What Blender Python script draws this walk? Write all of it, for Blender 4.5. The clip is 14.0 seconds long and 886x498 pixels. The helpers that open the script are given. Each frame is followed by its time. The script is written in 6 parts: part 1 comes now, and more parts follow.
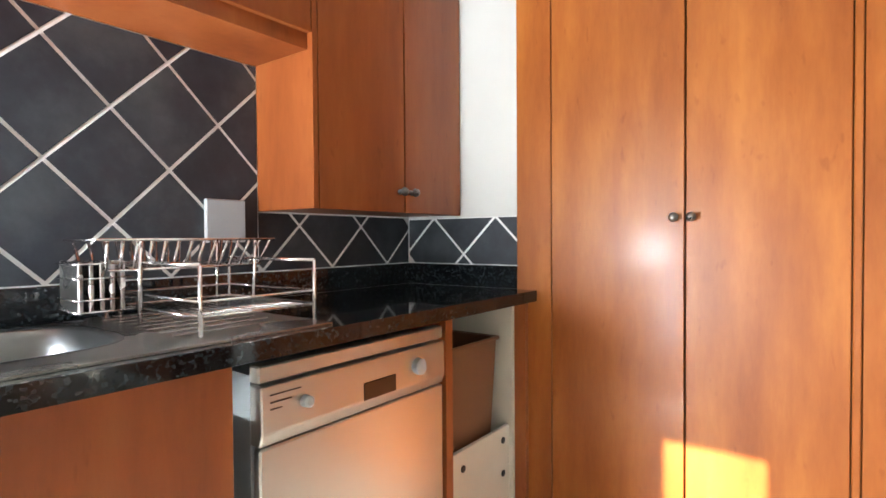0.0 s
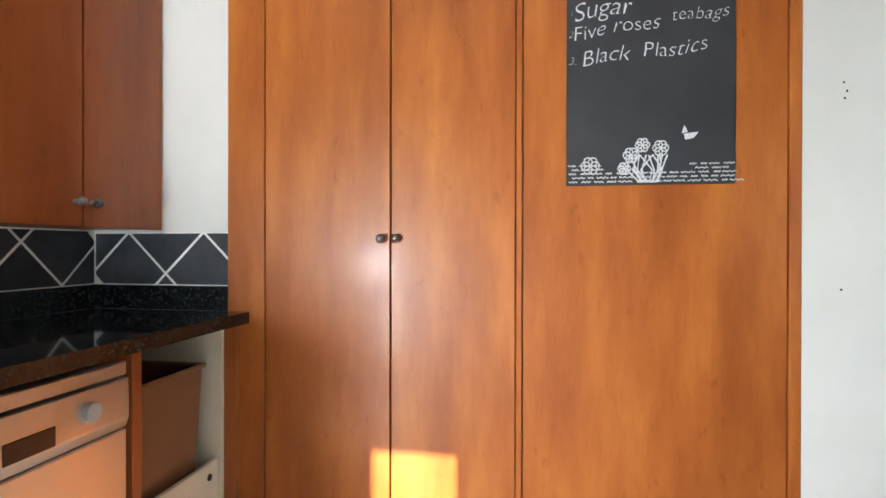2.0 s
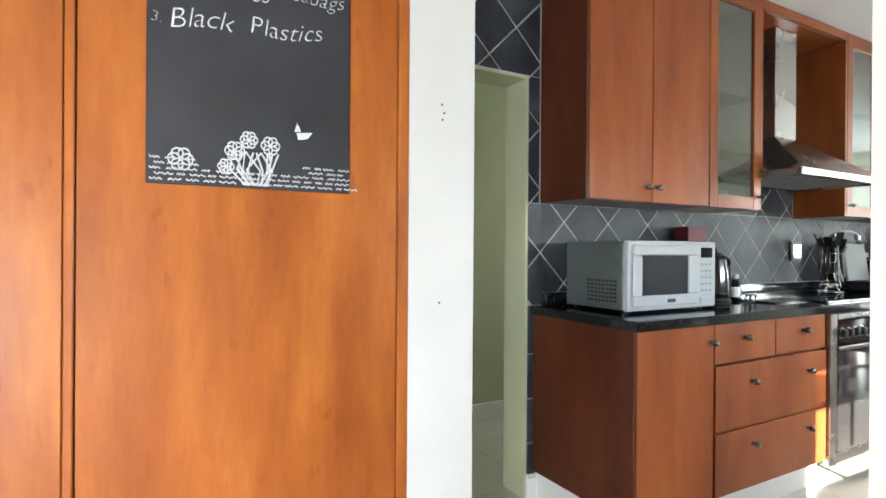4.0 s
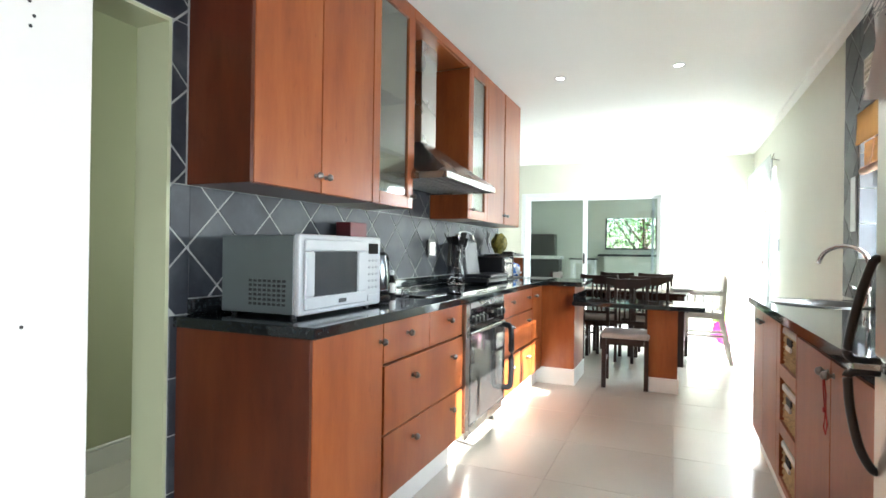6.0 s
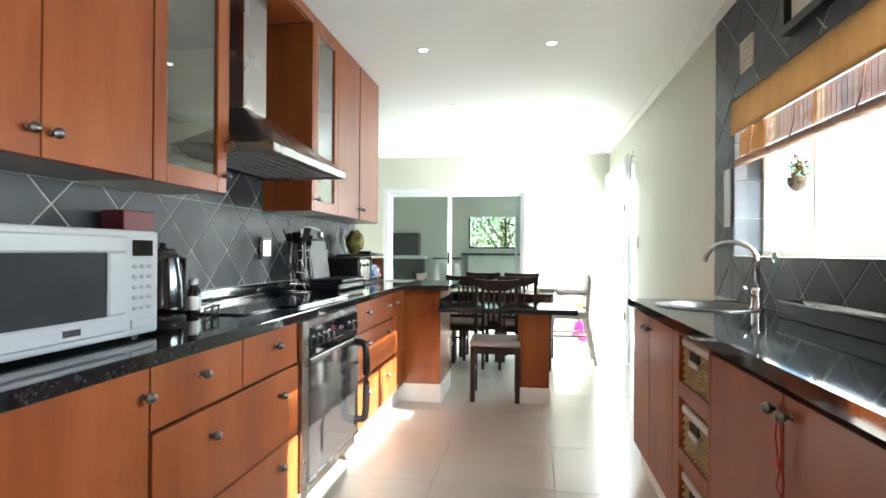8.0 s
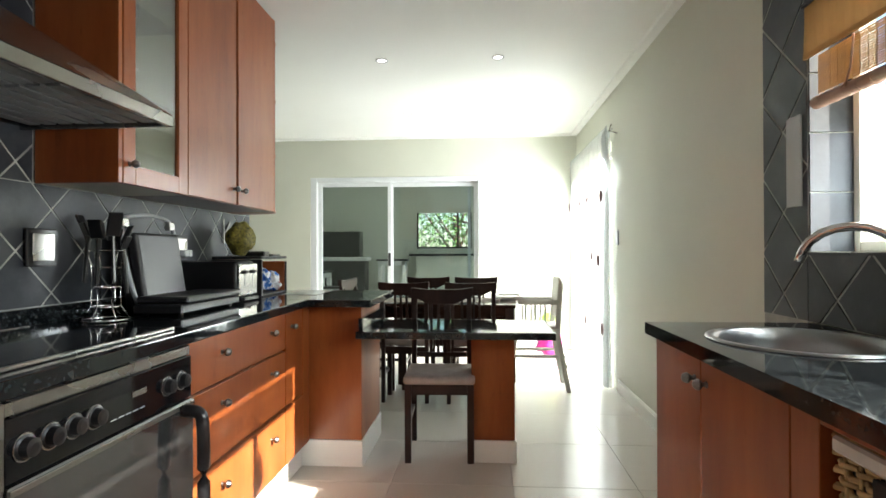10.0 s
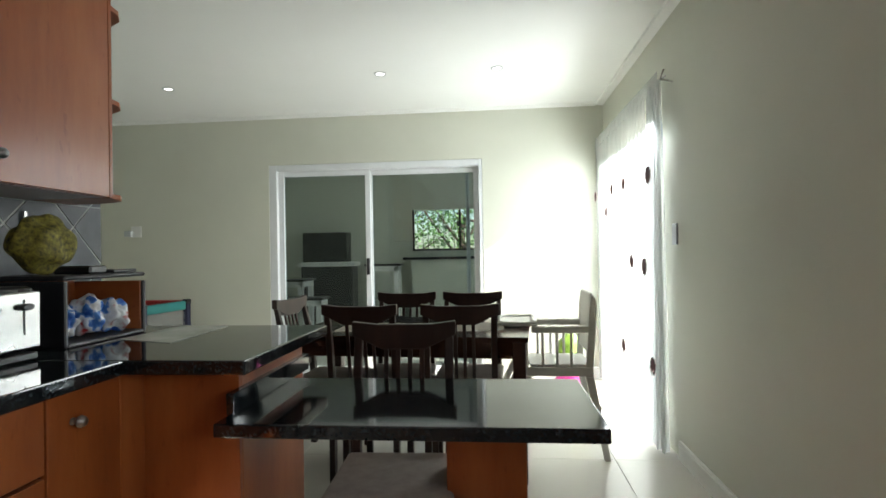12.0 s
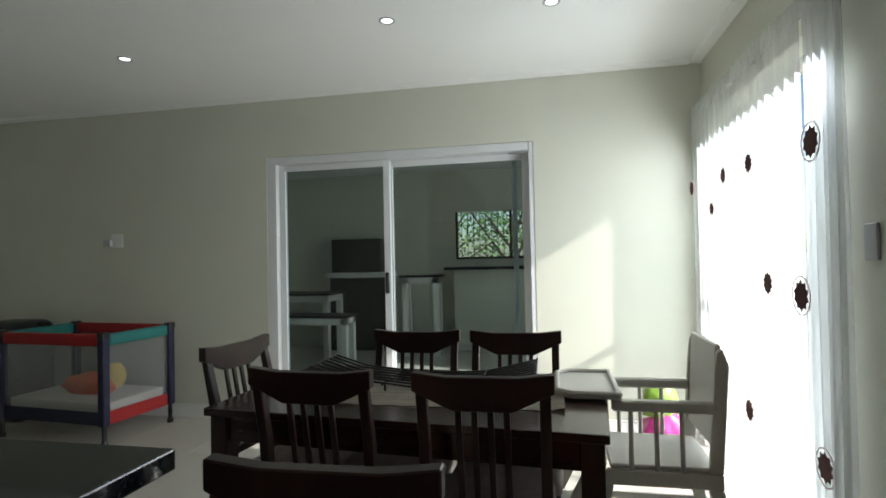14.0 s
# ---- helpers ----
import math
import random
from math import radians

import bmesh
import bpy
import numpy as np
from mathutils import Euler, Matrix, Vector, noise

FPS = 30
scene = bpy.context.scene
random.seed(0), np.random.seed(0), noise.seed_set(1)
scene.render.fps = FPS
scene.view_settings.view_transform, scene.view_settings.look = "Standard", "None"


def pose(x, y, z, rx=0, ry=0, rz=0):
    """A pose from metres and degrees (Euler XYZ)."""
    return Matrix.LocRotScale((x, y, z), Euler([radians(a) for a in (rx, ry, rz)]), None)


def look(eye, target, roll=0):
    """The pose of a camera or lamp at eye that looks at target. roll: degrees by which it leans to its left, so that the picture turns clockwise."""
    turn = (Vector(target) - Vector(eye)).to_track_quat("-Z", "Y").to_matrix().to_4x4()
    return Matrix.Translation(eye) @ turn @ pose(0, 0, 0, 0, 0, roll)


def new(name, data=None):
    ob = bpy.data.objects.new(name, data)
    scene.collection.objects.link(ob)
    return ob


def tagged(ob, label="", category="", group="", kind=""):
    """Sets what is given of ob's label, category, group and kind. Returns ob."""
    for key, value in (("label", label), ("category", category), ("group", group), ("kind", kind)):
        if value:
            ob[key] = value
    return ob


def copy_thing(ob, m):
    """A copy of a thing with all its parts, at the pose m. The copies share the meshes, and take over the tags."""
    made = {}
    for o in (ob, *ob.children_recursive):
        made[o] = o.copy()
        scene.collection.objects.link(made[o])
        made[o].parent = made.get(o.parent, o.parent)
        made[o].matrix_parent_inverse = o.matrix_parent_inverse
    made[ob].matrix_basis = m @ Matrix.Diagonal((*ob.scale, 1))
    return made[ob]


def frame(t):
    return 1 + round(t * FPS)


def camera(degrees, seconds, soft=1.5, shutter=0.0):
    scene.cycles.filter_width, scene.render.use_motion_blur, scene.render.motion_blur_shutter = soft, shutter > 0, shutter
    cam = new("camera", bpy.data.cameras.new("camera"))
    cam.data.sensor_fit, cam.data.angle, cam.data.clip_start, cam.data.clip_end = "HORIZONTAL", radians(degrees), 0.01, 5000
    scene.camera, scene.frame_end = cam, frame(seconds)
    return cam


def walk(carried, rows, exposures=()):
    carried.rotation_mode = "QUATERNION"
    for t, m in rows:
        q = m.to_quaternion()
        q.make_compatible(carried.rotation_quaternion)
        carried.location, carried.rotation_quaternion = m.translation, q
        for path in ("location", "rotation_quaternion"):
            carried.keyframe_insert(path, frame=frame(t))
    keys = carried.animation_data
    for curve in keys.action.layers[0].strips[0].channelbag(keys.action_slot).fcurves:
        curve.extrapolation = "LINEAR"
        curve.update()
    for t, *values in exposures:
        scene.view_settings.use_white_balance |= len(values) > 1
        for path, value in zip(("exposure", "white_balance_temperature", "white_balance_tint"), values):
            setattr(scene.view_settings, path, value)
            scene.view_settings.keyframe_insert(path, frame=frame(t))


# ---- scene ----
cam = camera(79.3, 14.0, soft=1.6)
PATH = [
    (0, (0.929, -0.013, 1.094), (-0.266, 1.59, 1.053), -0.4),
    (0.5, (0.931, 0.001, 1.089), (-0.06, 1.739, 1.068), -0.2),
    (1, (0.934, 0.011, 1.093), (0.173, 1.86, 1.085), -0.2),
    (1.5, (0.961, 0.023, 1.112), (0.397, 1.942, 1.103), 0.0),
    (2, (1.005, 0.037, 1.126), (0.675, 2.01, 1.118), 0.1),
    (2.5, (1.0, 0.061, 1.134), (0.945, 2.061, 1.13), 0.2),
    (3, (0.973, 0.153, 1.15), (1.271, 2.131, 1.146), 0.2),
    (3.5, (1.03, 0.215, 1.155), (1.615, 2.127, 1.151), 0.3),
    (4, (1.111, 0.332, 1.168), (2.081, 2.081, 1.166), 0.4),
    (4.2, (1.133, 0.363, 1.168), (2.253, 2.02, 1.174), 0.3),
    (6.3, (1.36, 0.686, 1.149), (3.245, 1.355, 1.155), 0.8),
    (6.5, (1.417, 0.7, 1.138), (3.328, 1.29, 1.147), 0.7),
    (7, (1.571, 0.729, 1.144), (3.524, 1.163, 1.156), 0.6),
    (7.5, (1.727, 0.754, 1.142), (3.695, 1.112, 1.152), 0.5),
    (8, (1.958, 0.788, 1.154), (3.934, 1.1, 1.163), 0.4),
    (8.2, (2.044, 0.793, 1.157), (4.023, 1.085, 1.168), 0.3),
    (10.3, (3.377, 0.795, 1.142), (5.372, 0.935, 1.155), -0.2),
    (10.5, (3.517, 0.775, 1.143), (5.512, 0.923, 1.157), -0.4),
    (11, (3.848, 0.745, 1.141), (5.842, 0.901, 1.154), -0.6),
    (11.5, (4.174, 0.732, 1.149), (6.167, 0.898, 1.163), -0.6),
    (12, (4.516, 0.706, 1.174), (6.507, 0.894, 1.19), -1.0),
    (12.5, (4.817, 0.702, 1.192), (6.806, 0.917, 1.207), -1.1),
    (13, (5.136, 0.67, 1.217), (7.119, 0.931, 1.235), -1.1),
    (13.5, (5.406, 0.669, 1.211), (7.381, 0.981, 1.243), -1.2),
    (14, (5.702, 0.682, 1.235), (7.662, 1.083, 1.271), -1.2),
]
EXPOSURES = [(0.0, 3.05, 6200, 7), (2.0, 2.75, 6200, 7), (3.0, 2.75, 6250, 7), (4.2, 3.2, 6150, 7), (6.3, 3.4, 6050, 7), (7.5, 3.2, 6100, 7), (8.2, 3.1, 6200, 7), (10.3, 2.4, 6500, 8), (11.0, 2.2, 6500, 8), (12.5, 1.42, 6400, 8), (14.0, 0.9, 6300, 10)]
walk(cam, [(t, look(eye, target, roll)) for t, eye, target, roll in PATH], EXPOSURES)

# ---- world, sun, the light through the openings and two added fill lamps ----
SUN = Vector((0.34, 1.0, -0.60)).normalized()
ELEVATION = math.asin(-SUN.z)
world = bpy.data.worlds.new("world")
scene.world = world
world.use_nodes = True
wn = world.node_tree.nodes
sky = wn.new("ShaderNodeTexSky")
sky.sky_type, sky.sun_disc = "NISHITA", False
sky.sun_elevation, sky.sun_rotation = ELEVATION, math.atan2(-SUN.x, -SUN.y)
world.node_tree.links.new(sky.outputs[0], wn["Background"].inputs[0])
wn["Background"].inputs[1].default_value = 0.10
sun = new("sun", bpy.data.lights.new("sun", "SUN"))
sun.data.energy, sun.data.angle, sun.data.color = 5.0, radians(0.5), (1.0, 0.93, 0.82)
sun.matrix_world = look((0, -20, 12), Vector((0, -20, 12)) + SUN)


def area_lamp(name, centre, toward, w, h, power, color=(0.93, 0.97, 1.0)):
    lamp = new(name, bpy.data.lights.new(name, "AREA"))
    lamp.data.shape, lamp.data.size, lamp.data.size_y = "RECTANGLE", w, h
    lamp.data.energy, lamp.data.color = power, color
    lamp.matrix_world = look(centre, Vector(centre) + Vector(toward))
    return lamp


area_lamp("sky_light_kitchen", (4.1, -0.62, 1.38), (0, 1, -0.9), 1.85, 0.45, 8)
area_lamp("sky_light_dining", (8.54, -0.60, 1.05), (0, 1, -0.42), 1.64, 2.1, 38)
area_lamp("sky_light_scullery", (-0.28, -1.02, 0.65), (0.45, 1, -0.40), 0.32, 1.0, 29, (0.95, 0.97, 1.0))
# added fill lamp behind an assumed opening in the patio's south wall
area_lamp("sky_light_patio", (10.35, -1.0, 1.5), (0.3, 1, 0), 0.9, 1.2, 9)
# added fill lamp: the passage has no opening at this end
area_lamp("sky_light_hall", (4.3, 3.0, 1.5), (-1, 0, 0), 0.7, 1.2, 1.1, (0.98, 1.0, 0.9))


# ---- materials ----
def material(name, rough=0.5, metal=0.0):
    m = bpy.data.materials.new(name)
    m.use_nodes = True
    b = m.node_tree.nodes["Principled BSDF"]
    b.inputs["Roughness"].default_value, b.inputs["Metallic"].default_value = rough, metal
    return m, m.node_tree.nodes, m.node_tree.links, b


def ramp_of(n, l, fac, stops):
    r = n.new("ShaderNodeValToRGB")
    while len(r.color_ramp.elements) < len(stops):
        r.color_ramp.elements.new(0.5)
    for e, (p, c) in zip(r.color_ramp.elements, stops):
        e.position, e.color = p, (*c, 1)
    l.new(fac, r.inputs[0])
    return r.outputs[0]


def coords(n, l, scale=(1, 1, 1)):
    """Object coordinates shifted by the object's random number."""
    tc, info, add, mp = n.new("ShaderNodeTexCoord"), n.new("ShaderNodeObjectInfo"), n.new("ShaderNodeVectorMath"), n.new("ShaderNodeMapping")
    add.operation = "MULTIPLY_ADD"
    add.inputs[1].default_value = (1, 1, 1)
    mul = n.new("ShaderNodeMath")
    mul.operation, mul.inputs[1].default_value = "MULTIPLY", 17.0
    l.new(info.outputs["Random"], mul.inputs[0])
    l.new(tc.outputs["Object"], add.inputs[0])
    l.new(mul.outputs[0], add.inputs[2])
    mp.inputs["Scale"].default_value = scale
    l.new(add.outputs[0], mp.inputs[0])
    return mp.outputs[0]


def noise_tex(n, l, vec, scale, detail=4.0, rough=0.55):
    t = n.new("ShaderNodeTexNoise")
    t.inputs["Scale"].default_value, t.inputs["Detail"].default_value, t.inputs["Roughness"].default_value = scale, detail, rough
    l.new(vec, t.inputs["Vector"])
    return t.outputs["Fac"]


def bump_to(n, l, b, height, strength, distance=0.002):
    u = n.new("ShaderNodeBump")
    u.inputs["Strength"].default_value, u.inputs["Distance"].default_value = strength, distance
    l.new(height, u.inputs["Height"])
    l.new(u.outputs[0], b.inputs["Normal"])


def plain(name, color, rough=0.5, metal=0.0, vary=0.12, scale=6.0, bump=0.1, fine=120.0, coat=0.0, stretch=(1, 1, 1)):
    """A surface of one colour with soft mottling, fine relief and uneven gloss."""
    m, n, l, b = material(name, rough, metal)
    vec = coords(n, l, stretch)
    big = noise_tex(n, l, vec, scale)
    lo, hi = tuple(c * (1 - vary) for c in color), tuple(min(c * (1 + vary), 1) for c in color)
    l.new(ramp_of(n, l, big, [(0.3, lo), (0.7, hi)]), b.inputs["Base Color"])
    small = noise_tex(n, l, vec, fine, 3.0)
    rr = n.new("ShaderNodeMapRange")
    rr.inputs["To Min"].default_value, rr.inputs["To Max"].default_value = max(rough - 0.08, 0.02), min(rough + 0.08, 1)
    l.new(big, rr.inputs[0])
    l.new(rr.outputs[0], b.inputs["Roughness"])
    if bump:
        bump_to(n, l, b, small, bump, 0.001)
    b.inputs["Coat Weight"].default_value = coat
    return m


def wood(name, lo, mid, hi, rough=0.35, axis=2, grain=1.0, coat=0.0):
    """Veneer with long grain, darker flecks and soft bands along one axis."""
    m, n, l, b = material(name, rough)
    st = [5.0, 5.0, 5.0]
    st[axis] = 1.0
    vec = coords(n, l, tuple(st))
    fig = noise_tex(n, l, vec, 1.1 * grain, 5.0, 0.6)
    fine = noise_tex(n, l, vec, 9.0 * grain, 4.0, 0.7)
    mix = n.new("ShaderNodeMath")
    mix.operation = "MULTIPLY_ADD"
    mix.inputs[1].default_value = 0.16
    l.new(fine, mix.inputs[0])
    l.new(fig, mix.inputs[2])
    col = ramp_of(n, l, mix.outputs[0], [(0.32, lo), (0.58, mid), (0.84, hi)])
    st2 = [24.0, 24.0, 24.0]
    st2[axis] = 9.0
    fleck = noise_tex(n, l, coords(n, l, tuple(st2)), 1.4, 2.0)
    k = n.new("ShaderNodeMix")
    k.data_type, k.blend_type = "RGBA", "MULTIPLY"
    l.new(ramp_of(n, l, fleck, [(0.66, (1, 1, 1)), (0.76, (0.78, 0.70, 0.64))]), k.inputs[7])
    l.new(col, k.inputs[6])
    k.inputs[0].default_value = 0.8
    l.new(k.outputs[2], b.inputs["Base Color"])
    bump_to(n, l, b, fine, 0.06, 0.0006)
    b.inputs["Specular IOR Level"].default_value = 0.32
    b.inputs["Coat Weight"].default_value, b.inputs["Coat Roughness"].default_value = coat, 0.15
    return m


def granite(name):
    """Polished dark granite of blue-green crystals, some paler than the rest."""
    m, n, l, b = material(name, 0.06)
    vec = coords(n, l)
    warp = n.new("ShaderNodeVectorMath")
    warp.operation = "MULTIPLY_ADD"
    warp.inputs[1].default_value = (0.012, 0.012, 0.012)
    soft = n.new("ShaderNodeTexNoise")
    soft.inputs["Scale"].default_value = 60.0
    l.new(vec, soft.inputs["Vector"])
    l.new(soft.outputs["Color"], warp.inputs[0])
    l.new(vec, warp.inputs[2])
    v = n.new("ShaderNodeTexVoronoi")
    v.inputs["Scale"].default_value = 150.0
    l.new(warp.outputs[0], v.inputs["Vector"])
    sep = n.new("ShaderNodeSeparateColor")
    l.new(v.outputs["Color"], sep.inputs[0])
    cell = ramp_of(n, l, sep.outputs[0], [(0.0, (0.007, 0.008, 0.010)), (0.55, (0.010, 0.012, 0.014)), (0.80, (0.017, 0.022, 0.024)), (1.0, (0.040, 0.050, 0.053))])
    k = n.new("ShaderNodeMix")
    k.data_type, k.blend_type = "RGBA", "MULTIPLY"
    k.inputs[0].default_value = 1.0
    l.new(cell, k.inputs[6])
    l.new(ramp_of(n, l, noise_tex(n, l, vec, 420.0, 2.0), [(0.3, (0.55, 0.55, 0.55)), (0.7, (1, 1, 1))]), k.inputs[7])
    l.new(k.outputs[2], b.inputs["Base Color"])
    bump_to(n, l, b, noise_tex(n, l, vec, 5.0, 3.0), 0.03, 0.002)
    b.inputs["Specular IOR Level"].default_value = 0.6
    return m


def slate(name):
    m, n, l, b = material(name, 0.50)
    vec = coords(n, l)
    info = n.new("ShaderNodeObjectInfo")
    big = noise_tex(n, l, vec, 5.0, 6.0, 0.62)
    add = n.new("ShaderNodeMath")
    add.operation, add.inputs[1].default_value = "MULTIPLY_ADD", 0.16
    l.new(info.outputs["Random"], add.inputs[0])
    l.new(big, add.inputs[2])
    col = ramp_of(n, l, add.outputs[0], [(0.40, (0.013, 0.015, 0.021)), (0.58, (0.024, 0.028, 0.037)), (0.80, (0.055, 0.064, 0.070))])
    scr = noise_tex(n, l, coords(n, l, (6, 6, 30)), 3.0, 5.0, 0.7)
    k = n.new("ShaderNodeMix")
    k.data_type, k.blend_type = "RGBA", "ADD"
    l.new(col, k.inputs[6])
    l.new(ramp_of(n, l, scr, [(0.68, (0, 0, 0)), (0.80, (0.06, 0.065, 0.07))]), k.inputs[7])
    k.inputs[0].default_value = 0.7
    l.new(k.outputs[2], b.inputs["Base Color"])
    bump_to(n, l, b, noise_tex(n, l, vec, 22.0, 6.0, 0.65), 0.35, 0.003)
    return m


def thin_glass(name, tint, gloss=0.0, rough=0.02):
    """A flat pane: sees through, with a mirror share that grows towards grazing."""
    m, n, l, b = material(name)
    n.remove(b)
    tr, gl, mx, lw = n.new("ShaderNodeBsdfTransparent"), n.new("ShaderNodeBsdfGlossy"), n.new("ShaderNodeMixShader"), n.new("ShaderNodeLayerWeight")
    pw, ad = n.new("ShaderNodeMath"), n.new("ShaderNodeMath")
    pw.operation, ad.operation = "POWER", "MULTIPLY_ADD"
    tr.inputs[0].default_value = (*tint, 1)
    gl.inputs["Roughness"].default_value = rough
    pw.inputs[1].default_value = 5.0
    ad.inputs[1].default_value, ad.inputs[2].default_value = 0.9, 0.035 + gloss
    l.new(lw.outputs["Facing"], pw.inputs[0])
    l.new(pw.outputs[0], ad.inputs[0])
    l.new(ad.outputs[0], mx.inputs[0])
    l.new(tr.outputs[0], mx.inputs[1])
    l.new(gl.outputs[0], mx.inputs[2])
    l.new(mx.outputs[0], n["Material Output"].inputs[0])
    return m


def sheer(name, color, through_it=0.5, see=0.12, weave=900.0):
    """A thin cloth: diffuse, lets light through, and is a little open."""
    m, n, l, b = material(name)
    n.remove(b)
    d, t, p, m1, m2 = n.new("ShaderNodeBsdfDiffuse"), n.new("ShaderNodeBsdfTranslucent"), n.new("ShaderNodeBsdfTransparent"), n.new("ShaderNodeMixShader"), n.new("ShaderNodeMixShader")
    vec = coords(n, l, (1, 1, 0.06))
    col = ramp_of(n, l, noise_tex(n, l, vec, 30.0, 3.0), [(0.3, tuple(c * 0.9 for c in color)), (0.7, color)])
    l.new(col, d.inputs[0])
    l.new(col, t.inputs[0])
    m1.inputs[0].default_value, m2.inputs[0].default_value = through_it, see
    l.new(d.outputs[0], m1.inputs[1])
    l.new(t.outputs[0], m1.inputs[2])
    l.new(m1.outputs[0], m2.inputs[1])
    l.new(p.outputs[0], m2.inputs[2])
    l.new(m2.outputs[0], n["Material Output"].inputs[0])
    return m


def glow(name, color, strength):
    m, n, l, b = material(name)
    b.inputs["Emission Color"].default_value, b.inputs["Emission Strength"].default_value = (*color, 1), strength
    return m


CHERRY = wood("cherry_veneer", (0.175, 0.040, 0.010), (0.265, 0.069, 0.017), (0.34, 0.106, 0.030), 0.36, coat=0.16)
CHERRY_WARM = wood("pantry_veneer", (0.23, 0.056, 0.010), (0.33, 0.095, 0.017), (0.44, 0.150, 0.030), 0.38, grain=1.5, coat=0.08)
# same cherry with shade painted in, for sides turned from the light and carcasses
CHERRY_SHADED = wood("cherry_veneer_shaded", (0.045, 0.010, 0.005), (0.080, 0.018, 0.007), (0.12, 0.030, 0.011), 0.30, coat=0.2)
CHERRY_X = wood("cherry_cross_grain", (0.16, 0.036, 0.009), (0.25, 0.063, 0.016), (0.33, 0.100, 0.029), 0.34, axis=0)
DARKWOOD = wood("espresso_wood", (0.012, 0.006, 0.005), (0.026, 0.012, 0.009), (0.050, 0.022, 0.015), 0.36, coat=0.12)
DARKWOOD_Y = wood("espresso_table_wood", (0.012, 0.006, 0.005), (0.026, 0.012, 0.009), (0.050, 0.022, 0.015), 0.22, axis=1, coat=0.4)
GRANITE = granite("black_granite")
SLATE = slate("slate_tile")
GROUT = plain("pale_grout", (0.84, 0.84, 0.83), 0.85, vary=0.12, scale=14, bump=0.4)
GROUT_DULL = plain("grey_grout", (0.34, 0.35, 0.33), 0.85, vary=0.25, scale=14, bump=0.4)
WALL = plain("cream_wall_paint", (0.580, 0.590, 0.505), 0.6, vary=0.035, scale=1.4, bump=0.12, fine=160)
WALL_WHITE = plain("white_wall_paint", (0.60, 0.60, 0.575), 0.62, vary=0.05, scale=2.0, bump=0.25, fine=90)
HALL = plain("green_grey_wall_paint", (0.44, 0.46, 0.30), 0.65, vary=0.04, scale=1.5, bump=0.1)
CEILING = plain("white_ceiling_paint", (0.78, 0.79, 0.77), 0.7, vary=0.02, scale=1.2, bump=0.08)
TRIM = plain("white_gloss_paint", (0.74, 0.74, 0.71), 0.32, vary=0.04, scale=5)
FLOORTILE = plain("sand_porcelain", (0.59, 0.56, 0.50), 0.22, vary=0.03, scale=1.7, bump=0.05, fine=60)
FLOORGROUT = plain("floor_grout", (0.48, 0.46, 0.41), 0.8, vary=0.15, scale=20)
STEEL = plain("brushed_steel", (0.44, 0.43, 0.41), 0.27, 1.0, vary=0.05, scale=3, bump=0.0)
STEEL_DULL = plain("satin_appliance_steel", (0.53, 0.515, 0.47), 0.36, 0.85, vary=0.04, scale=2, bump=0.0)
SINK_STEEL = plain("sink_steel", (0.22, 0.22, 0.22), 0.34, 1.0, vary=0.06, scale=4, bump=0.0)
DARK_STEEL = plain("smoked_steel", (0.10, 0.105, 0.11), 0.16, 1.0, vary=0.1, scale=3, bump=0.0)
CHROME = plain("chrome", (0.75, 0.75, 0.75), 0.07, 1.0, vary=0.03, bump=0.0)
PEWTER = plain("antique_pewter", (0.22, 0.21, 0.20), 0.30, 1.0, vary=0.3, scale=80, bump=0.3)
BLACKGLASS = plain("black_glass", (0.006, 0.006, 0.007), 0.03, vary=0.05, bump=0.0)
OVEN_GLASS = plain("mirrored_oven_glass", (0.26, 0.265, 0.27), 0.03, 0.9, vary=0.05, bump=0.0)
MW_GLASS = plain("grey_mirror_glass", (0.035, 0.040, 0.045), 0.06, vary=0.1, bump=0.0)
BLACK = plain("black_plastic", (0.008, 0.008, 0.009), 0.30, vary=0.2)
CHARCOAL = plain("charcoal_enamel", (0.014, 0.014, 0.016), 0.4, vary=0.2)
WHITE_P = plain("white_plastic", (0.40, 0.42, 0.435), 0.32, vary=0.03)
GREY_METAL = plain("grey_painted_metal", (0.30, 0.32, 0.33), 0.45, vary=0.05)
GLASS = thin_glass("cabinet_glass", (0.78, 0.82, 0.80), 0.11, 0.03)
PATIO_GLASS = thin_glass("tinted_sliding_glass", (0.72, 0.79, 0.80), 0.02)
CLEAR = thin_glass("clear_glass", (0.92, 0.95, 0.95))
ALU = plain("white_aluminium", (0.66, 0.68, 0.69), 0.35, vary=0.03)
CLOTH = plain("taupe_seat_cloth", (0.34, 0.29, 0.25), 0.85, vary=0.12, scale=25, bump=0.5, fine=500)
RUNNER = plain("woven_runner", (0.46, 0.42, 0.34), 0.9, vary=0.35, scale=9, bump=0.6, fine=400, stretch=(14, 0.3, 1))
CURTAIN = sheer("sheer_white_curtain", (0.78, 0.81, 0.81), 0.50, 0.56)
FLOWER = plain("maroon_applique", (0.055, 0.012, 0.012), 0.9, vary=0.3, scale=60, bump=0.6)
FLOWER_RIM = plain("pale_applique_rim", (0.50, 0.40, 0.38), 0.9, vary=0.2, scale=60)
BAMBOO = sheer("bamboo_slats", (0.46, 0.31, 0.16), 0.30, 0.0)
BAMBOO_ROLL = plain("bamboo_rolled_edge", (0.36, 0.22, 0.16), 0.6, vary=0.2, scale=14, stretch=(0.4, 4, 4), bump=0.3)
BLIND_CLOTH = sheer("blind_valance_cloth", (0.52, 0.35, 0.17), 0.25, 0.0)
WICKER = plain("seagrass_wicker", (0.40, 0.28, 0.13), 0.75, vary=0.3, scale=30, bump=0.5)
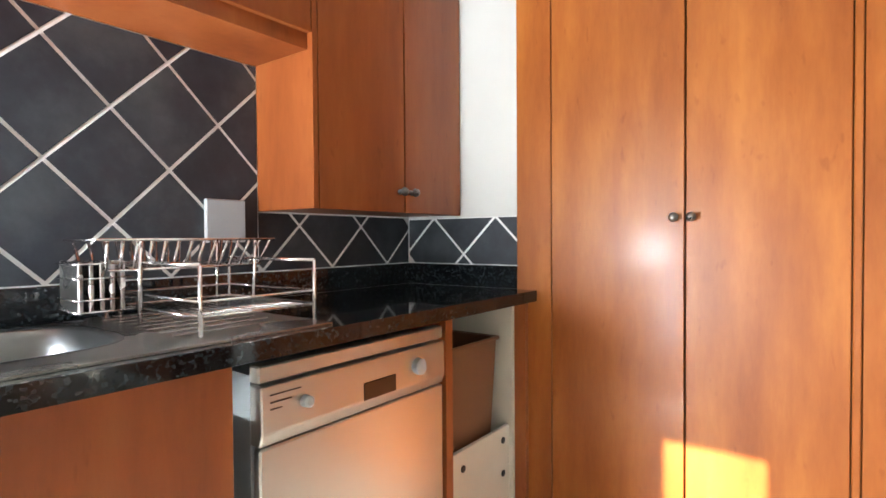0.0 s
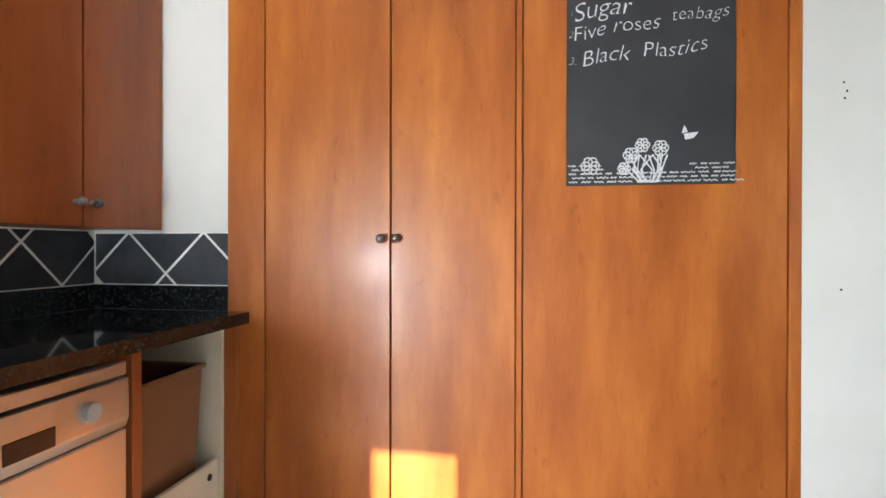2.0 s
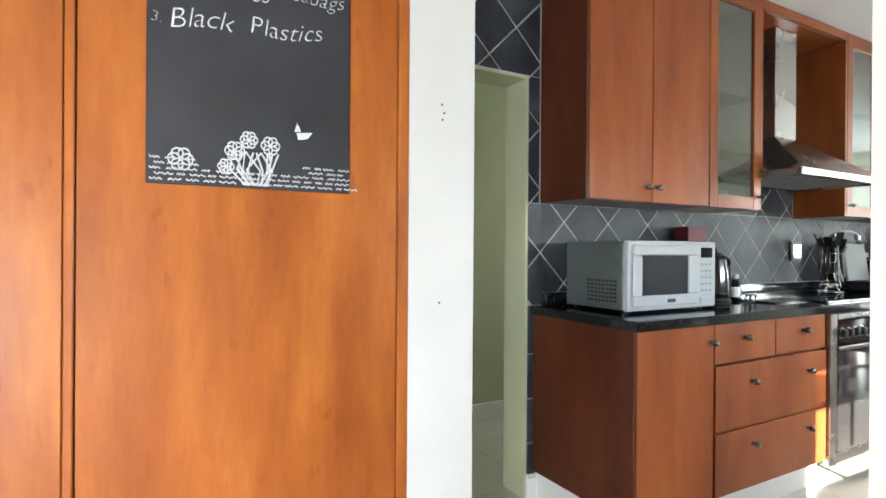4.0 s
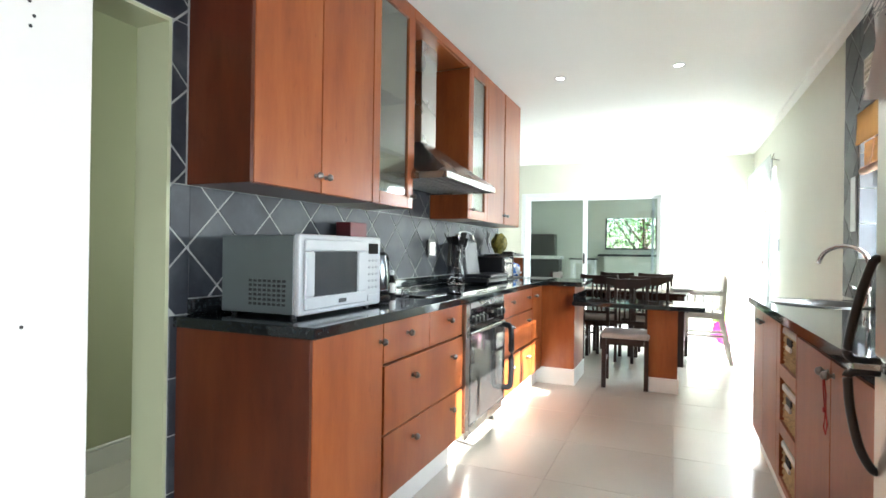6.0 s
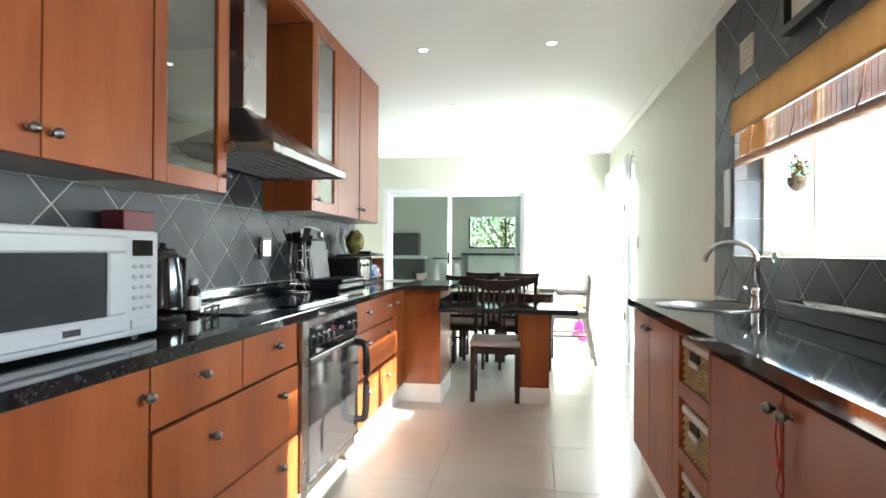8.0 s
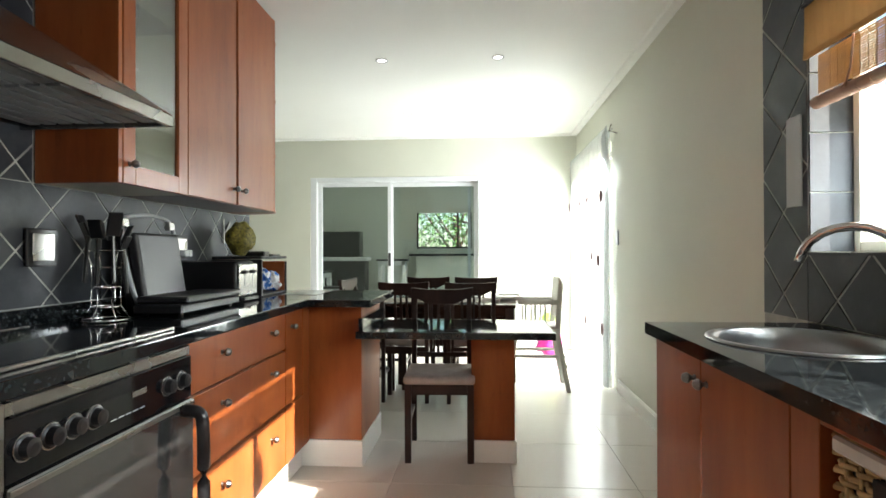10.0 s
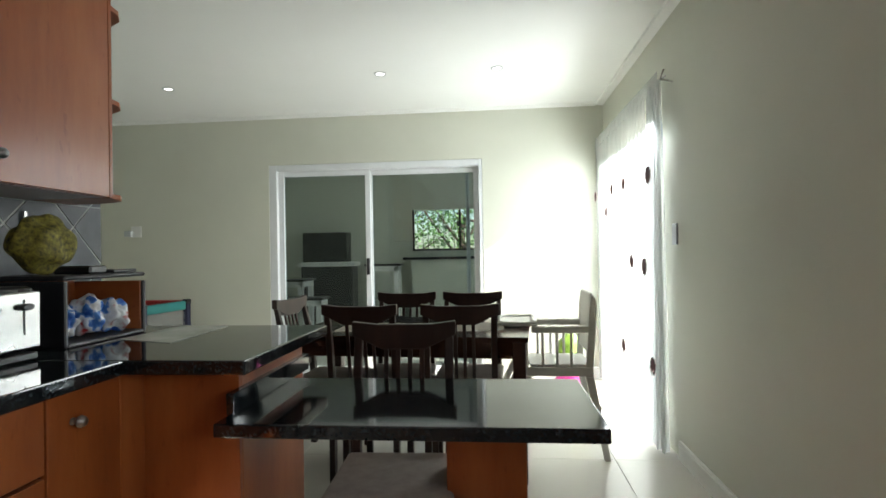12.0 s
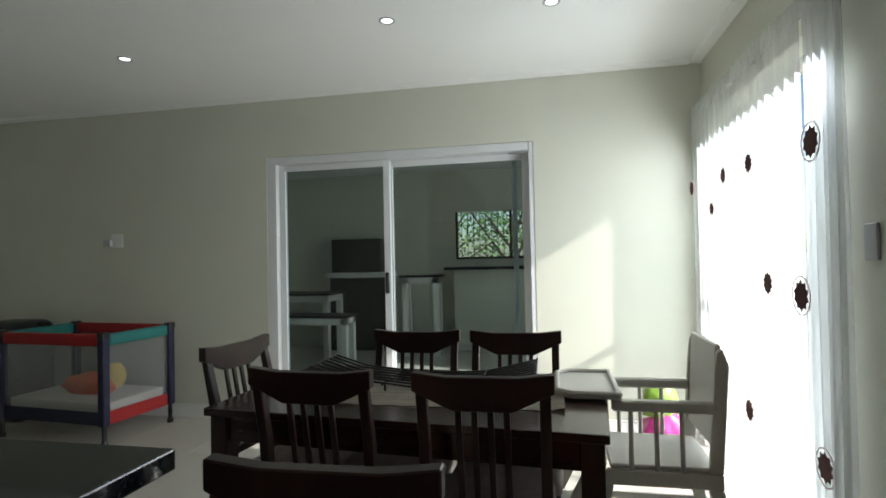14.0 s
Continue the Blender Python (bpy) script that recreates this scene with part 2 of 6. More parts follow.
BIN = plain("bronze_plastic", (0.20, 0.095, 0.045), 0.42, vary=0.05)
MELAMINE = plain("cream_melamine", (0.66, 0.62, 0.52), 0.4, vary=0.03)
CHALK = plain("blackboard", (0.018, 0.019, 0.022), 0.6, vary=0.35, scale=5, bump=0.1)
CHALKLINE = plain("chalk", (0.55, 0.56, 0.58), 0.95, vary=0.3, scale=200)
PALEWOOD = plain("off_white_painted_wood", (0.60, 0.585, 0.53), 0.4, vary=0.05, scale=8)
RED = plain("red_nylon", (0.36, 0.018, 0.016), 0.7, vary=0.1)
TEAL = plain("teal_nylon", (0.02, 0.17, 0.16), 0.7, vary=0.1)
NAVY = plain("navy_nylon", (0.014, 0.016, 0.045), 0.7, vary=0.2)
MESH = sheer("playpen_mesh", (0.55, 0.57, 0.58), 0.5, 0.80)
CASING = plain("dark_grey_casing", (0.085, 0.100, 0.100), 0.4, vary=0.06)
BEDDING = plain("white_bedding", (0.62, 0.60, 0.56), 0.9, vary=0.08, scale=12, bump=0.5, fine=60)
ORANGE = plain("orange_toy_fabric", (0.60, 0.10, 0.02), 0.8, vary=0.3, scale=50)
YELLOW = plain("yellow_plastic", (0.60, 0.42, 0.05), 0.5)
PINK = plain("pink_packet", (0.60, 0.04, 0.28), 0.35, vary=0.2, scale=30)
LIME = plain("lime_packet", (0.26, 0.42, 0.06), 0.35, vary=0.2, scale=30)
PAPER = plain("paper", (0.78, 0.77, 0.74), 0.8, vary=0.04)
PATTERN = plain("leopard_cushion_cloth", (0.15, 0.13, 0.02), 0.8, vary=0.9, scale=70, bump=0.4)
LEAF = plain("leaf_green", (0.12, 0.24, 0.06), 0.5, vary=0.4, scale=4)
BARK = plain("bark", (0.10, 0.07, 0.05), 0.9, vary=0.3, scale=10)
PAVING = plain("outside_paving", (0.36, 0.33, 0.29), 0.85, vary=0.15, scale=2, bump=0.3)
LAMPGLOW = glow("downlight_glow", (1.0, 0.97, 0.92), 1.6)
# flat black for the shade in basket gaps and grip openings
GAP_SHADE = plain("gap_shade_black", (0.008, 0.008, 0.008), 0.8)


def printed_film(name):
    """Glossy packet film with patches of several printed colours."""
    m, n, l, b = material(name, 0.25)
    col = ramp_of(n, l, noise_tex(n, l, coords(n, l), 22.0, 2.0, 0.5), [(0.36, (0.03, 0.10, 0.42)), (0.47, (0.10, 0.25, 0.60)), (0.52, (0.70, 0.72, 0.74)), (0.66, (0.55, 0.55, 0.55)), (0.74, (0.35, 0.03, 0.03))])
    l.new(col, b.inputs["Base Color"])
    bump_to(n, l, b, noise_tex(n, l, coords(n, l), 45.0, 2.0), 0.5, 0.006)
    return m


PRINTED = printed_film("printed_packet_film")


# ---- building helpers ----
BASE = {}


def boxes(*rows):
    """A bmesh of boxes: x0, x1, y0, y1, z0, z1."""
    bm = bmesh.new()
    for x0, x1, y0, y1, z0, z1 in rows:
        v = [bm.verts.new((x, y, z)) for x in (x0, x1) for y in (y0, y1) for z in (z0, z1)]
        for f in ((0, 1, 3, 2), (4, 6, 7, 5), (0, 4, 5, 1), (2, 3, 7, 6), (0, 2, 6, 4), (1, 5, 7, 3)):
            bm.faces.new([v[i] for i in f])
    return bm


def bev(bm, w, seg=1):
    bmesh.ops.bevel(bm, geom=list(bm.edges), offset=w, segments=seg, affect="EDGES", profile=0.5)
    return bm


def bbox(x0, x1, y0, y1, z0, z1, w=0.0025, seg=1):
    return bev(boxes((x0, x1, y0, y1, z0, z1)), w, seg)


def join(*parts):
    out = bmesh.new()
    for p in parts:
        me = bpy.data.meshes.new("tmp")
        p.to_mesh(me)
        out.from_mesh(me)
        p.free()
        bpy.data.meshes.remove(me)
    return out


def cyl(p, q, r, r2=None, n=14, caps=True):
    """A round bar from p to q."""
    p, q = Vector(p), Vector(q)
    bm = bmesh.new()
    d = q - p
    m = Matrix.Translation((p + q) / 2) @ d.to_track_quat("Z", "Y").to_matrix().to_4x4()
    bmesh.ops.create_cone(bm, cap_ends=caps, segments=n, radius1=r, radius2=r if r2 is None else r2, depth=d.length, matrix=m)
    return bm


def tube(points, r, n=8, closed=False):
    """A round wire along points."""
    pts = [Vector(p) for p in points]
    bm, rings = bmesh.new(), []
    count = len(pts)
    for i, p in enumerate(pts):
        a = pts[(i - 1) % count] if closed or i else pts[i]
        b = pts[(i + 1) % count] if closed or i < count - 1 else pts[i]
        q = (b - a).normalized().to_track_quat("Z", "Y")
        rings.append([bm.verts.new(p + q @ Vector((r * math.cos(2 * math.pi * k / n), r * math.sin(2 * math.pi * k / n), 0))) for k in range(n)])
    for i in range(count if closed else count - 1):
        a, b = rings[i], rings[(i + 1) % count]
        for k in range(n):
            bm.faces.new((a[k], a[(k + 1) % n], b[(k + 1) % n], b[k]))
    if not closed:
        bm.faces.new(rings[0][::-1])
        bm.faces.new(rings[-1])
    return bm


def lathe(profile, centre=(0, 0, 0), n=24, axis="z"):
    """A turned shape from (radius, height) pairs."""
    bm, rings = bmesh.new(), []
    for r, h in profile:
        ring = []
        for k in range(n):
            a = 2 * math.pi * k / n
            u, v = r * math.cos(a), r * math.sin(a)
            c = {"z": (u, v, h), "y": (u, h, v), "x": (h, u, v)}[axis]
            ring.append(bm.verts.new(Vector(c) + Vector(centre)))
        rings.append(ring)
    for a, b in zip(rings, rings[1:]):
        for k in range(n):
            bm.faces.new((a[k], a[(k + 1) % n], b[(k + 1) % n], b[k]))
    bm.faces.new(rings[0][::-1])
    bm.faces.new(rings[-1])
    bmesh.ops.remove_doubles(bm, verts=bm.verts, dist=1e-6)
    bmesh.ops.recalc_face_normals(bm, faces=bm.faces)
    return bm


def curve_through(points, steps=6):
    """Even points on a smooth curve through the given ones."""
    p = [Vector(points[0])] + [Vector(q) for q in points] + [Vector(points[-1])]
    out = []
    for i in range(1, len(p) - 2):
        for s in range(steps):
            t = s / steps
            out.append(0.5 * ((2 * p[i]) + (p[i + 1] - p[i - 1]) * t + (2 * p[i - 1] - 5 * p[i] + 4 * p[i + 1] - p[i + 2]) * t * t + (3 * p[i] - p[i - 1] - 3 * p[i + 1] + p[i + 2]) * t ** 3))
    return out + [p[-1]]


def slab_with_hole(x0, x1, y0, y1, z0, z1, cx, cy, rx, ry, power=2.0, n=48):
    """A slab with a round (power 2) or squarish opening."""
    angles = sorted([2 * math.pi * k / n for k in range(n)] + [math.atan2(y - cy, x - cx) % (2 * math.pi) for x in (x0, x1) for y in (y0, y1)])
    bm, rings = bmesh.new(), []
    for z in (z0, z1):
        inner, outer = [], []
        for a in angles:
            c, s = math.cos(a), math.sin(a)
            r = (abs(c / rx) ** power + abs(s / ry) ** power) ** (-1 / power)
            inner.append(bm.verts.new((cx + r * c, cy + r * s, z)))
            q = min(((x1 if c > 0 else x0) - cx) / c if abs(c) > 1e-9 else 1e9, ((y1 if s > 0 else y0) - cy) / s if abs(s) > 1e-9 else 1e9)
            outer.append(bm.verts.new((cx + q * c, cy + q * s, z)))
        rings += [inner, outer]
    li, lo, hi, ho = rings
    for i in range(len(angles)):
        j = (i + 1) % len(angles)
        for p, q in ((hi, ho), (ho, lo), (lo, li), (li, hi)):
            bm.faces.new((p[i], q[i], q[j], p[j]))
    bmesh.ops.recalc_face_normals(bm, faces=bm.faces)
    return bm


def bowl_shape(rings, cx, cy, power=2.0, n=48):
    """A basin from (rx, ry, z) rings, from the rim to the floor."""
    bm, rows = bmesh.new(), []
    for rx, ry, z in rings:
        row = []
        for k in range(n):
            c, s = math.cos(2 * math.pi * k / n), math.sin(2 * math.pi * k / n)
            r = (abs(c / rx) ** power + abs(s / ry) ** power) ** (-1 / power)
            row.append(bm.verts.new((cx + r * c, cy + r * s, z)))
        rows.append(row)
    for p, q in zip(rows, rows[1:]):
        for k in range(n):
            bm.faces.new((p[k], q[k], q[(k + 1) % n], p[(k + 1) % n]))
    bm.faces.new(rows[-1])
    return bm


def prism(outline, y0, y1, axis="y"):
    """An outline of (u, v) pairs drawn out along an axis: for y (x, z), for x (y, z), for z (x, y)."""
    bm = bmesh.new()
    at = {"y": lambda u, v, w: (u, w, v), "x": lambda u, v, w: (w, u, v), "z": lambda u, v, w: (u, v, w)}[axis]
    a = [bm.verts.new(at(u, v, y0)) for u, v in outline]
    b = [bm.verts.new(at(u, v, y1)) for u, v in outline]
    bm.faces.new(a)
    bm.faces.new(b[::-1])
    for i in range(len(a)):
        j = (i + 1) % len(a)
        bm.faces.new((a[i], b[i], b[j], a[j]))
    bmesh.ops.recalc_face_normals(bm, faces=bm.faces)
    return bm


def origin(ob):
    return BASE.get(ob, Vector((0, 0, 0)))


def part(name, bm, mat, parent=None, label="", smooth=False, kind="", move=None):
    """Links a bmesh, given in world metres, as one mesh under a thing."""
    if move is not None:
        bmesh.ops.transform(bm, matrix=move, verts=bm.verts)
    if smooth:
        for f in bm.faces:
            f.smooth = True
    base = origin(parent) if parent else Vector((0, 0, 0))
    centre = Vector((0, 0, 0))
    if bm.verts:
        xs = [v.co for v in bm.verts]
        centre = Vector([(min(c[i] for c in xs) + max(c[i] for c in xs)) / 2 for i in range(3)])
    bmesh.ops.translate(bm, vec=-centre, verts=bm.verts)
    me = bpy.data.meshes.new(name)
    bm.to_mesh(me)
    bm.free()
    me.materials.append(mat)
    ob = new(name, me)
    if parent:
        ob.parent = parent
    ob.location = centre - base
    BASE[ob] = centre
    return tagged(ob, label=label, kind=kind)


def thing(name, at, label, category, group=""):
    e = new(name)
    e.location = at
    e.empty_display_size = 0.1
    BASE[e] = Vector(at)
    return tagged(e, label=label, category=category, group=group)


def one(name, bm, mat, label, category, group="", smooth=False):
    ob = part(name, bm, mat, None, label, smooth)
    return tagged(ob, category=category, group=group)


def structure(name, bm, mat, label=""):
    return tagged(part(name, bm, mat, None, label), kind="structure")


def wall_with(name, mat, axis, a0, a1, t0, t1, z0, z1, holes, label):
    """A wall along an axis from a0 to a1, t0 to t1 thick, with real openings (a0, a1, z0, z1)."""
    cuts = sorted({a0, a1, *(h[0] for h in holes), *(h[1] for h in holes)})
    rows = []
    for u, v in zip(cuts, cuts[1:]):
        mid = (u + v) / 2
        here = sorted((h for h in holes if h[0] <= mid <= h[1]), key=lambda h: h[2])
        z = z0
        for h in here:
            if h[2] > z:
                rows.append((u, v, z, h[2]))
            z = h[3]
        if z < z1:
            rows.append((u, v, z, z1))
    bm = boxes(*[(u, v, t0, t1, p, q) if axis == "x" else (t0, t1, u, v, p, q) for u, v, p, q in rows])
    return structure(name, bm, mat, label)


# ---- large structure ----
TOP = 2.53
floor = structure("floor", boxes((-0.8, 9.75, -1.45, 6.2, -0.12, -0.004)), FLOORGROUT, "floor slab under sand-coloured porcelain tiles")
ceiling = structure("ceiling", boxes((-0.8, 9.75, -1.45, 6.2, TOP, TOP + 0.12)), CEILING, "smooth white painted ceiling")
wall_left = wall_with("wall_north", WALL, "x", 2.0, 6.59, 2.33, 2.484, 0, TOP, [(2.0, 2.66, 0, 1.97)], "cream wall behind the cooking counter with a doorway to the passage")
wall_nib = structure("wall_nib", boxes((1.775, 2.0, 1.74, 2.484, 0, TOP)), WALL_WHITE, "white painted wall end beside the pantry doors")
wall_back = structure("wall_pantry", boxes((-0.58, -0.036, 1.76, 1.9, 0, TOP)), WALL_WHITE, "white painted wall above the scullery tiles")
wall_sink = structure("wall_scullery", boxes((-0.74, -0.58, -0.85, 1.9, 0, TOP)), WALL_WHITE, "white scullery wall behind the sink")
wall_scull_s = wall_with("wall_scullery_window", WALL_WHITE, "x", -0.74, 1.52, -1.0, -0.85, 0, TOP, [(-0.46, -0.12, 0.06, 2.10)], "scullery wall with a tall window")
wall_div = structure("wall_divider", boxes((1.52, 1.64, -1.35, 0.50, 0, TOP)), WALL, "end of the wall between scullery and kitchen")
wall_fr = structure("wall_behind_fridge", boxes((1.64, 2.04, -1.35, -0.32, 0, TOP)), WALL, "plain wall beside the refrigerator")
wall_right = wall_with("wall_south", WALL, "x", 2.04, 9.75, -0.54, -0.32, 0, TOP, [(3.17, 5.07, 1.14, 1.95), (7.84, 9.36, 0, 2.1)], "cream wall with the kitchen window and the glazed door")
wall_far = wall_with("wall_east", WALL, "y", -0.54, 6.2, 9.55, 9.75, 0, TOP, [(0.80, 2.88, 0, 2.06)], "cream dining room wall with a sliding door")
wall_din_n = structure("wall_dining_side", boxes((6.47, 9.75, 6.05, 6.2, 0, TOP)), WALL, "dining room end wall")
wall_din_w = structure("wall_dining_return", boxes((6.47, 6.59, 2.484, 6.05, 0, TOP)), WALL, "dining room return wall")
pantry_back = structure("wall_pantry_back", boxes((-0.58, 1.775, 2.36, 2.484, 0, TOP)), WALL_WHITE, "wall behind the pantry")
hall_wall = wall_with("wall_passage", HALL, "x", 0.6, 4.5, 3.36, 3.5, 0, TOP, [], "green-grey passage wall")
hall_end = structure("wall_passage_end", boxes((4.4, 4.5, 2.484, 3.36, 0, TOP), (0.6, 0.7, 2.484, 3.36, 0, TOP)), HALL, "end walls of the passage")
jamb_paint = structure("trim_doorway", boxes((2.655, 2.668, 2.326, 2.49, 0, 1.975), (2.0, 2.655, 2.326, 2.49, 1.962, 1.975)), HALL, "painted lining of the doorway")
skirt = [(5.38, 7.62, -0.32, -0.302, 0, 0.09), (9.53, 9.55, 2.95, 6.05, 0, 0.09), (9.53, 9.55, -0.3, 0.7, 0, 0.09), (2.0, 4.4, 3.342, 3.36, 0, 0.11), (2.668, 2.74, 2.31, 2.33, 0, 0.10)]
for i, r in enumerate(skirt):
    structure("baseboard", join(bbox(*r, 0.002), bbox(r[0], r[1], r[2], r[3], r[5] + 0.002, r[5] + 0.016, 0.004)), TRIM, "white moulded skirting board")
for r in [(2.745, 9.55, -0.32, -0.25, "x"), (9.48, 9.55, -0.25, 6.05, "y")]:
    if r[4] == "x":
        o = [(r[2], TOP), (r[2], TOP - 0.02), (r[2] + 0.062, TOP - 0.014), (r[2] + 0.07, TOP)]
        bm = prism(o, r[0], r[1], "x")
    else:
        o = [(9.55, TOP), (9.55, TOP - 0.02), (9.488, TOP - 0.014), (9.48, TOP)]
        bm = prism(o, r[2], r[3], "y")
    structure("trim_cornice", bm, CEILING, "white plaster cornice")

# ---- outside and the covered patio beyond the sliding door ----
ground = tagged(part("ground", boxes((-400, 400, -400, 400, -0.2, -0.13)), PAVING, None, "paved yard and ground outside"), kind="structure")
patio_floor = structure("patio_floor", boxes((9.75, 13.2, -0.9, 5.2, -0.12, -0.01)), FLOORTILE, "patio floor")
patio_ceiling = structure("patio_ceiling", boxes((9.75, 13.2, -0.9, 5.2, 2.45, 2.55)), CEILING, "patio ceiling")
wall_with("patio_wall_east", WALL, "y", -0.9, 5.2, 13.0, 13.2, -0.12, 2.45, [(0.98, 2.0, 1.22, 1.88)], "patio wall with a barred window")
# opening is assumed, cut only so the patio fill lamp shines in
wall_with("patio_wall_south", WALL, "x", 9.75, 13.0, -0.9, -0.75, -0.12, 2.45, [(9.9, 10.8, 0.9, 2.1)], "patio side wall with an unseen opening added to let light in")
structure("patio_wall_north", boxes((9.75, 13.0, 5.05, 5.2, -0.12, 2.45)), WALL, "patio side wall")


# ---- kitchen cabinets ----
def knob(at, way, parent):
    """A turned pewter knob whose stem points along way."""
    prof = [(0.0095, 0.0), (0.0095, 0.002), (0.006, 0.004), (0.006, 0.011), (0.010, 0.014), (0.0145, 0.019), (0.0152, 0.022), (0.0145, 0.025), (0.0128, 0.0255), (0.0132, 0.029), (0.0115, 0.0295), (0.0105, 0.033), (0.005, 0.036)]
    bm = lathe(prof, n=14)
    q = Vector(way).to_track_quat("Z", "Y").to_matrix().to_4x4()
    return part("knob", bm, PEWTER, parent, "ribbed antique pewter knob", smooth=True, move=Matrix.Translation(at) @ q)


GAP = 0.0022


def front(parent, name, x0, x1, y, z0, z1, facing, mat=None, thick=0.018):
    """A door or drawer front on a plane of constant y, facing -y (-1) or +y (1)."""
    a, b = (y, y + thick) if facing < 0 else (y - thick, y)
    return part(name, bbox(x0 + GAP, x1 - GAP, a, b, z0 + GAP, z1 - GAP, 0.0015), mat or CHERRY, parent)


YF = 1.725
u = thing("base_cabinet", (2.93, 2.03, 0), "cherry veneer base cabinet with one door beside the passage", "cabinet", "cooking side base units")
part("body", boxes((2.718, 3.171, YF + 0.02, 2.32, 0.13, 0.861)), CHERRY_SHADED, u)
# the shade on this side is in the veneer colour
part("end_panel", bbox(2.70, 2.717, YF, 2.32, 0.13, 0.861, 0.0015), CHERRY_SHADED, u, "cherry end panel with shade put into its colour")
d = front(u, "door", 2.717, 3.175, YF, 0.13, 0.861, -1)
knob((3.150, YF, 0.787), (0, -1, 0), d)

u = thing("drawer_unit", (3.62, 2.03, 0), "cherry veneer unit with two small drawers above two wide drawers", "cabinet", "cooking side base units")
part("body", boxes((3.177, 4.05, YF + 0.02, 2.32, 0.13, 0.861)), CHERRY_SHADED, u)
for x0, x1, z0, z1, ks in [(3.177, 3.62, 0.69, 0.861, (3.387,)), (3.62, 4.05, 0.69, 0.861, (3.85,)), (3.177, 4.05, 0.404, 0.685, (3.43, 3.88)), (3.177, 4.05, 0.133, 0.40, (3.44, 3.88))]:
    d = front(u, "drawer", x0, x1, YF - (0.0 if z0 > 0.6 else 0.006), z0, z1, -1)
    for k in ks:
        knob((k, YF - (0 if z0 > 0.6 else 0.006), {0.69: 0.793, 0.404: 0.60, 0.133: 0.324}[z0]), (0, -1, 0), d)

u = thing("drawer_unit", (5.22, 2.03, 0), "cherry veneer unit with three wide drawers next to the oven", "cabinet", "cooking side base units")
part("body", boxes((4.80, 5.64, YF + 0.02, 2.32, 0.13, 0.861)), CHERRY_SHADED, u)
for z0, z1, zk in [(0.686, 0.861, 0.789), (0.413, 0.681, 0.608), (0.133, 0.407, 0.318)]:
    d = front(u, "drawer", 4.795, 5.64, YF, z0, z1, -1)
    for k in (5.018, 5.469):
        knob((k, YF, zk), (0, -1, 0), d)
u = thing("base_cabinet", (5.76, 2.03, 0), "narrow cherry base cabinet in the corner of the counter", "cabinet", "cooking side base units")
part("body", boxes((5.646, 5.97, YF + 0.02, 2.32, 0.13, 0.861)), CHERRY_SHADED, u)
d = front(u, "door", 5.642, 5.885, YF, 0.413, 0.861, -1)
knob((5.719, YF, 0.784), (0, -1, 0), d)
d = front(u, "door", 5.642, 5.885, YF, 0.133, 0.407, -1)
part("corner_post", bbox(5.887, 5.988, YF, YF + 0.02, 0.133, 0.861, 0.0015), CHERRY, u)

u = thing("peninsula_cabinet", (6.25, 1.9, 0), "cherry veneer peninsula cabinet between kitchen and dining area", "cabinet")
part("side_panel", bbox(5.99, 6.008, 1.44, 1.745, 0.14, 0.861, 0.0015), CHERRY, u)
part("end_panel", bbox(6.009, 6.50, 1.44, 1.458, 0.14, 0.861, 0.0015), CHERRY, u)
part("back_panel", bbox(6.482, 6.50, 1.46, 2.31, 0.14, 0.861, 0.0015), CHERRY_SHADED, u)
part("body", boxes((6.009, 6.481, 1.459, 2.31, 0.14, 0.86)), CHERRY_SHADED, u)
structure("plinth_cooking_side", boxes((2.72, 4.06, 1.765, 1.785, 0, 0.13), (4.81, 5.99, 1.765, 1.785, 0, 0.13), (2.72, 2.74, 1.785, 2.33, 0, 0.13)), TRIM, "white tiled plinth")
structure("plinth_peninsula", join(bbox(5.98, 6.51, 1.432, 2.31, 0, 0.14, 0.002)), TRIM, "white tiled plinth of the peninsula")

# the oven
u = thing("built_in_oven", (4.47, 2.0, 0), "stainless steel built-in oven with a black glass door under the counter", "oven")
part("body", boxes((4.08, 4.775, 1.74, 2.31, 0.10, 0.855)), CHARCOAL, u)
part("side_trim", bbox(4.062, 4.125, 1.706, 1.74, 0.10, 0.856, 0.003), STEEL, u, "polished steel side trim")
part("top_trim", bbox(4.127, 4.785, 1.712, 1.74, 0.825, 0.856, 0.003), STEEL, u)
part("control_panel", bbox(4.127, 4.785, 1.708, 1.74, 0.695, 0.823, 0.002), BLACKGLASS, u, "black control panel with round dials")
part("lower_panel", bbox(4.127, 4.785, 1.716, 1.74, 0.10, 0.155, 0.002), STEEL, u)
dr = part("oven_door", bbox(4.127, 4.785, 1.700, 1.735, 0.158, 0.690, 0.004), OVEN_GLASS, u, "mirrored dark glass oven door")
for z in (0.672, 0.158):
    part("door_trim", bbox(4.127, 4.785, 1.696, 1.699, z, z + 0.014, 0.001), STEEL, dr, "thin steel strip")
for k in (4.17, 4.235, 4.30, 4.365, 4.655, 4.73):
    dial = part("dial", lathe([(0.026, 0), (0.026, 0.004), (0.021, 0.006), (0.019, 0.022), (0.010, 0.024)], n=20), BLACK, u, "black dial with a steel ring", smooth=False, move=Matrix.Translation((k, 1.708, 0.757)) @ Matrix.Rotation(radians(90), 4, "X"))
    part("dial_ring", lathe([(0.029, 0), (0.029, 0.002), (0.0265, 0.0025)], n=24), STEEL, dial, move=Matrix.Translation((k, 1.7078, 0.757)) @ Matrix.Rotation(radians(90), 4, "X"))
part("display", bbox(4.50, 4.56, 1.7065, 1.7078, 0.765, 0.780, 0.0003), STEEL, u, "small maker's plate without lettering")
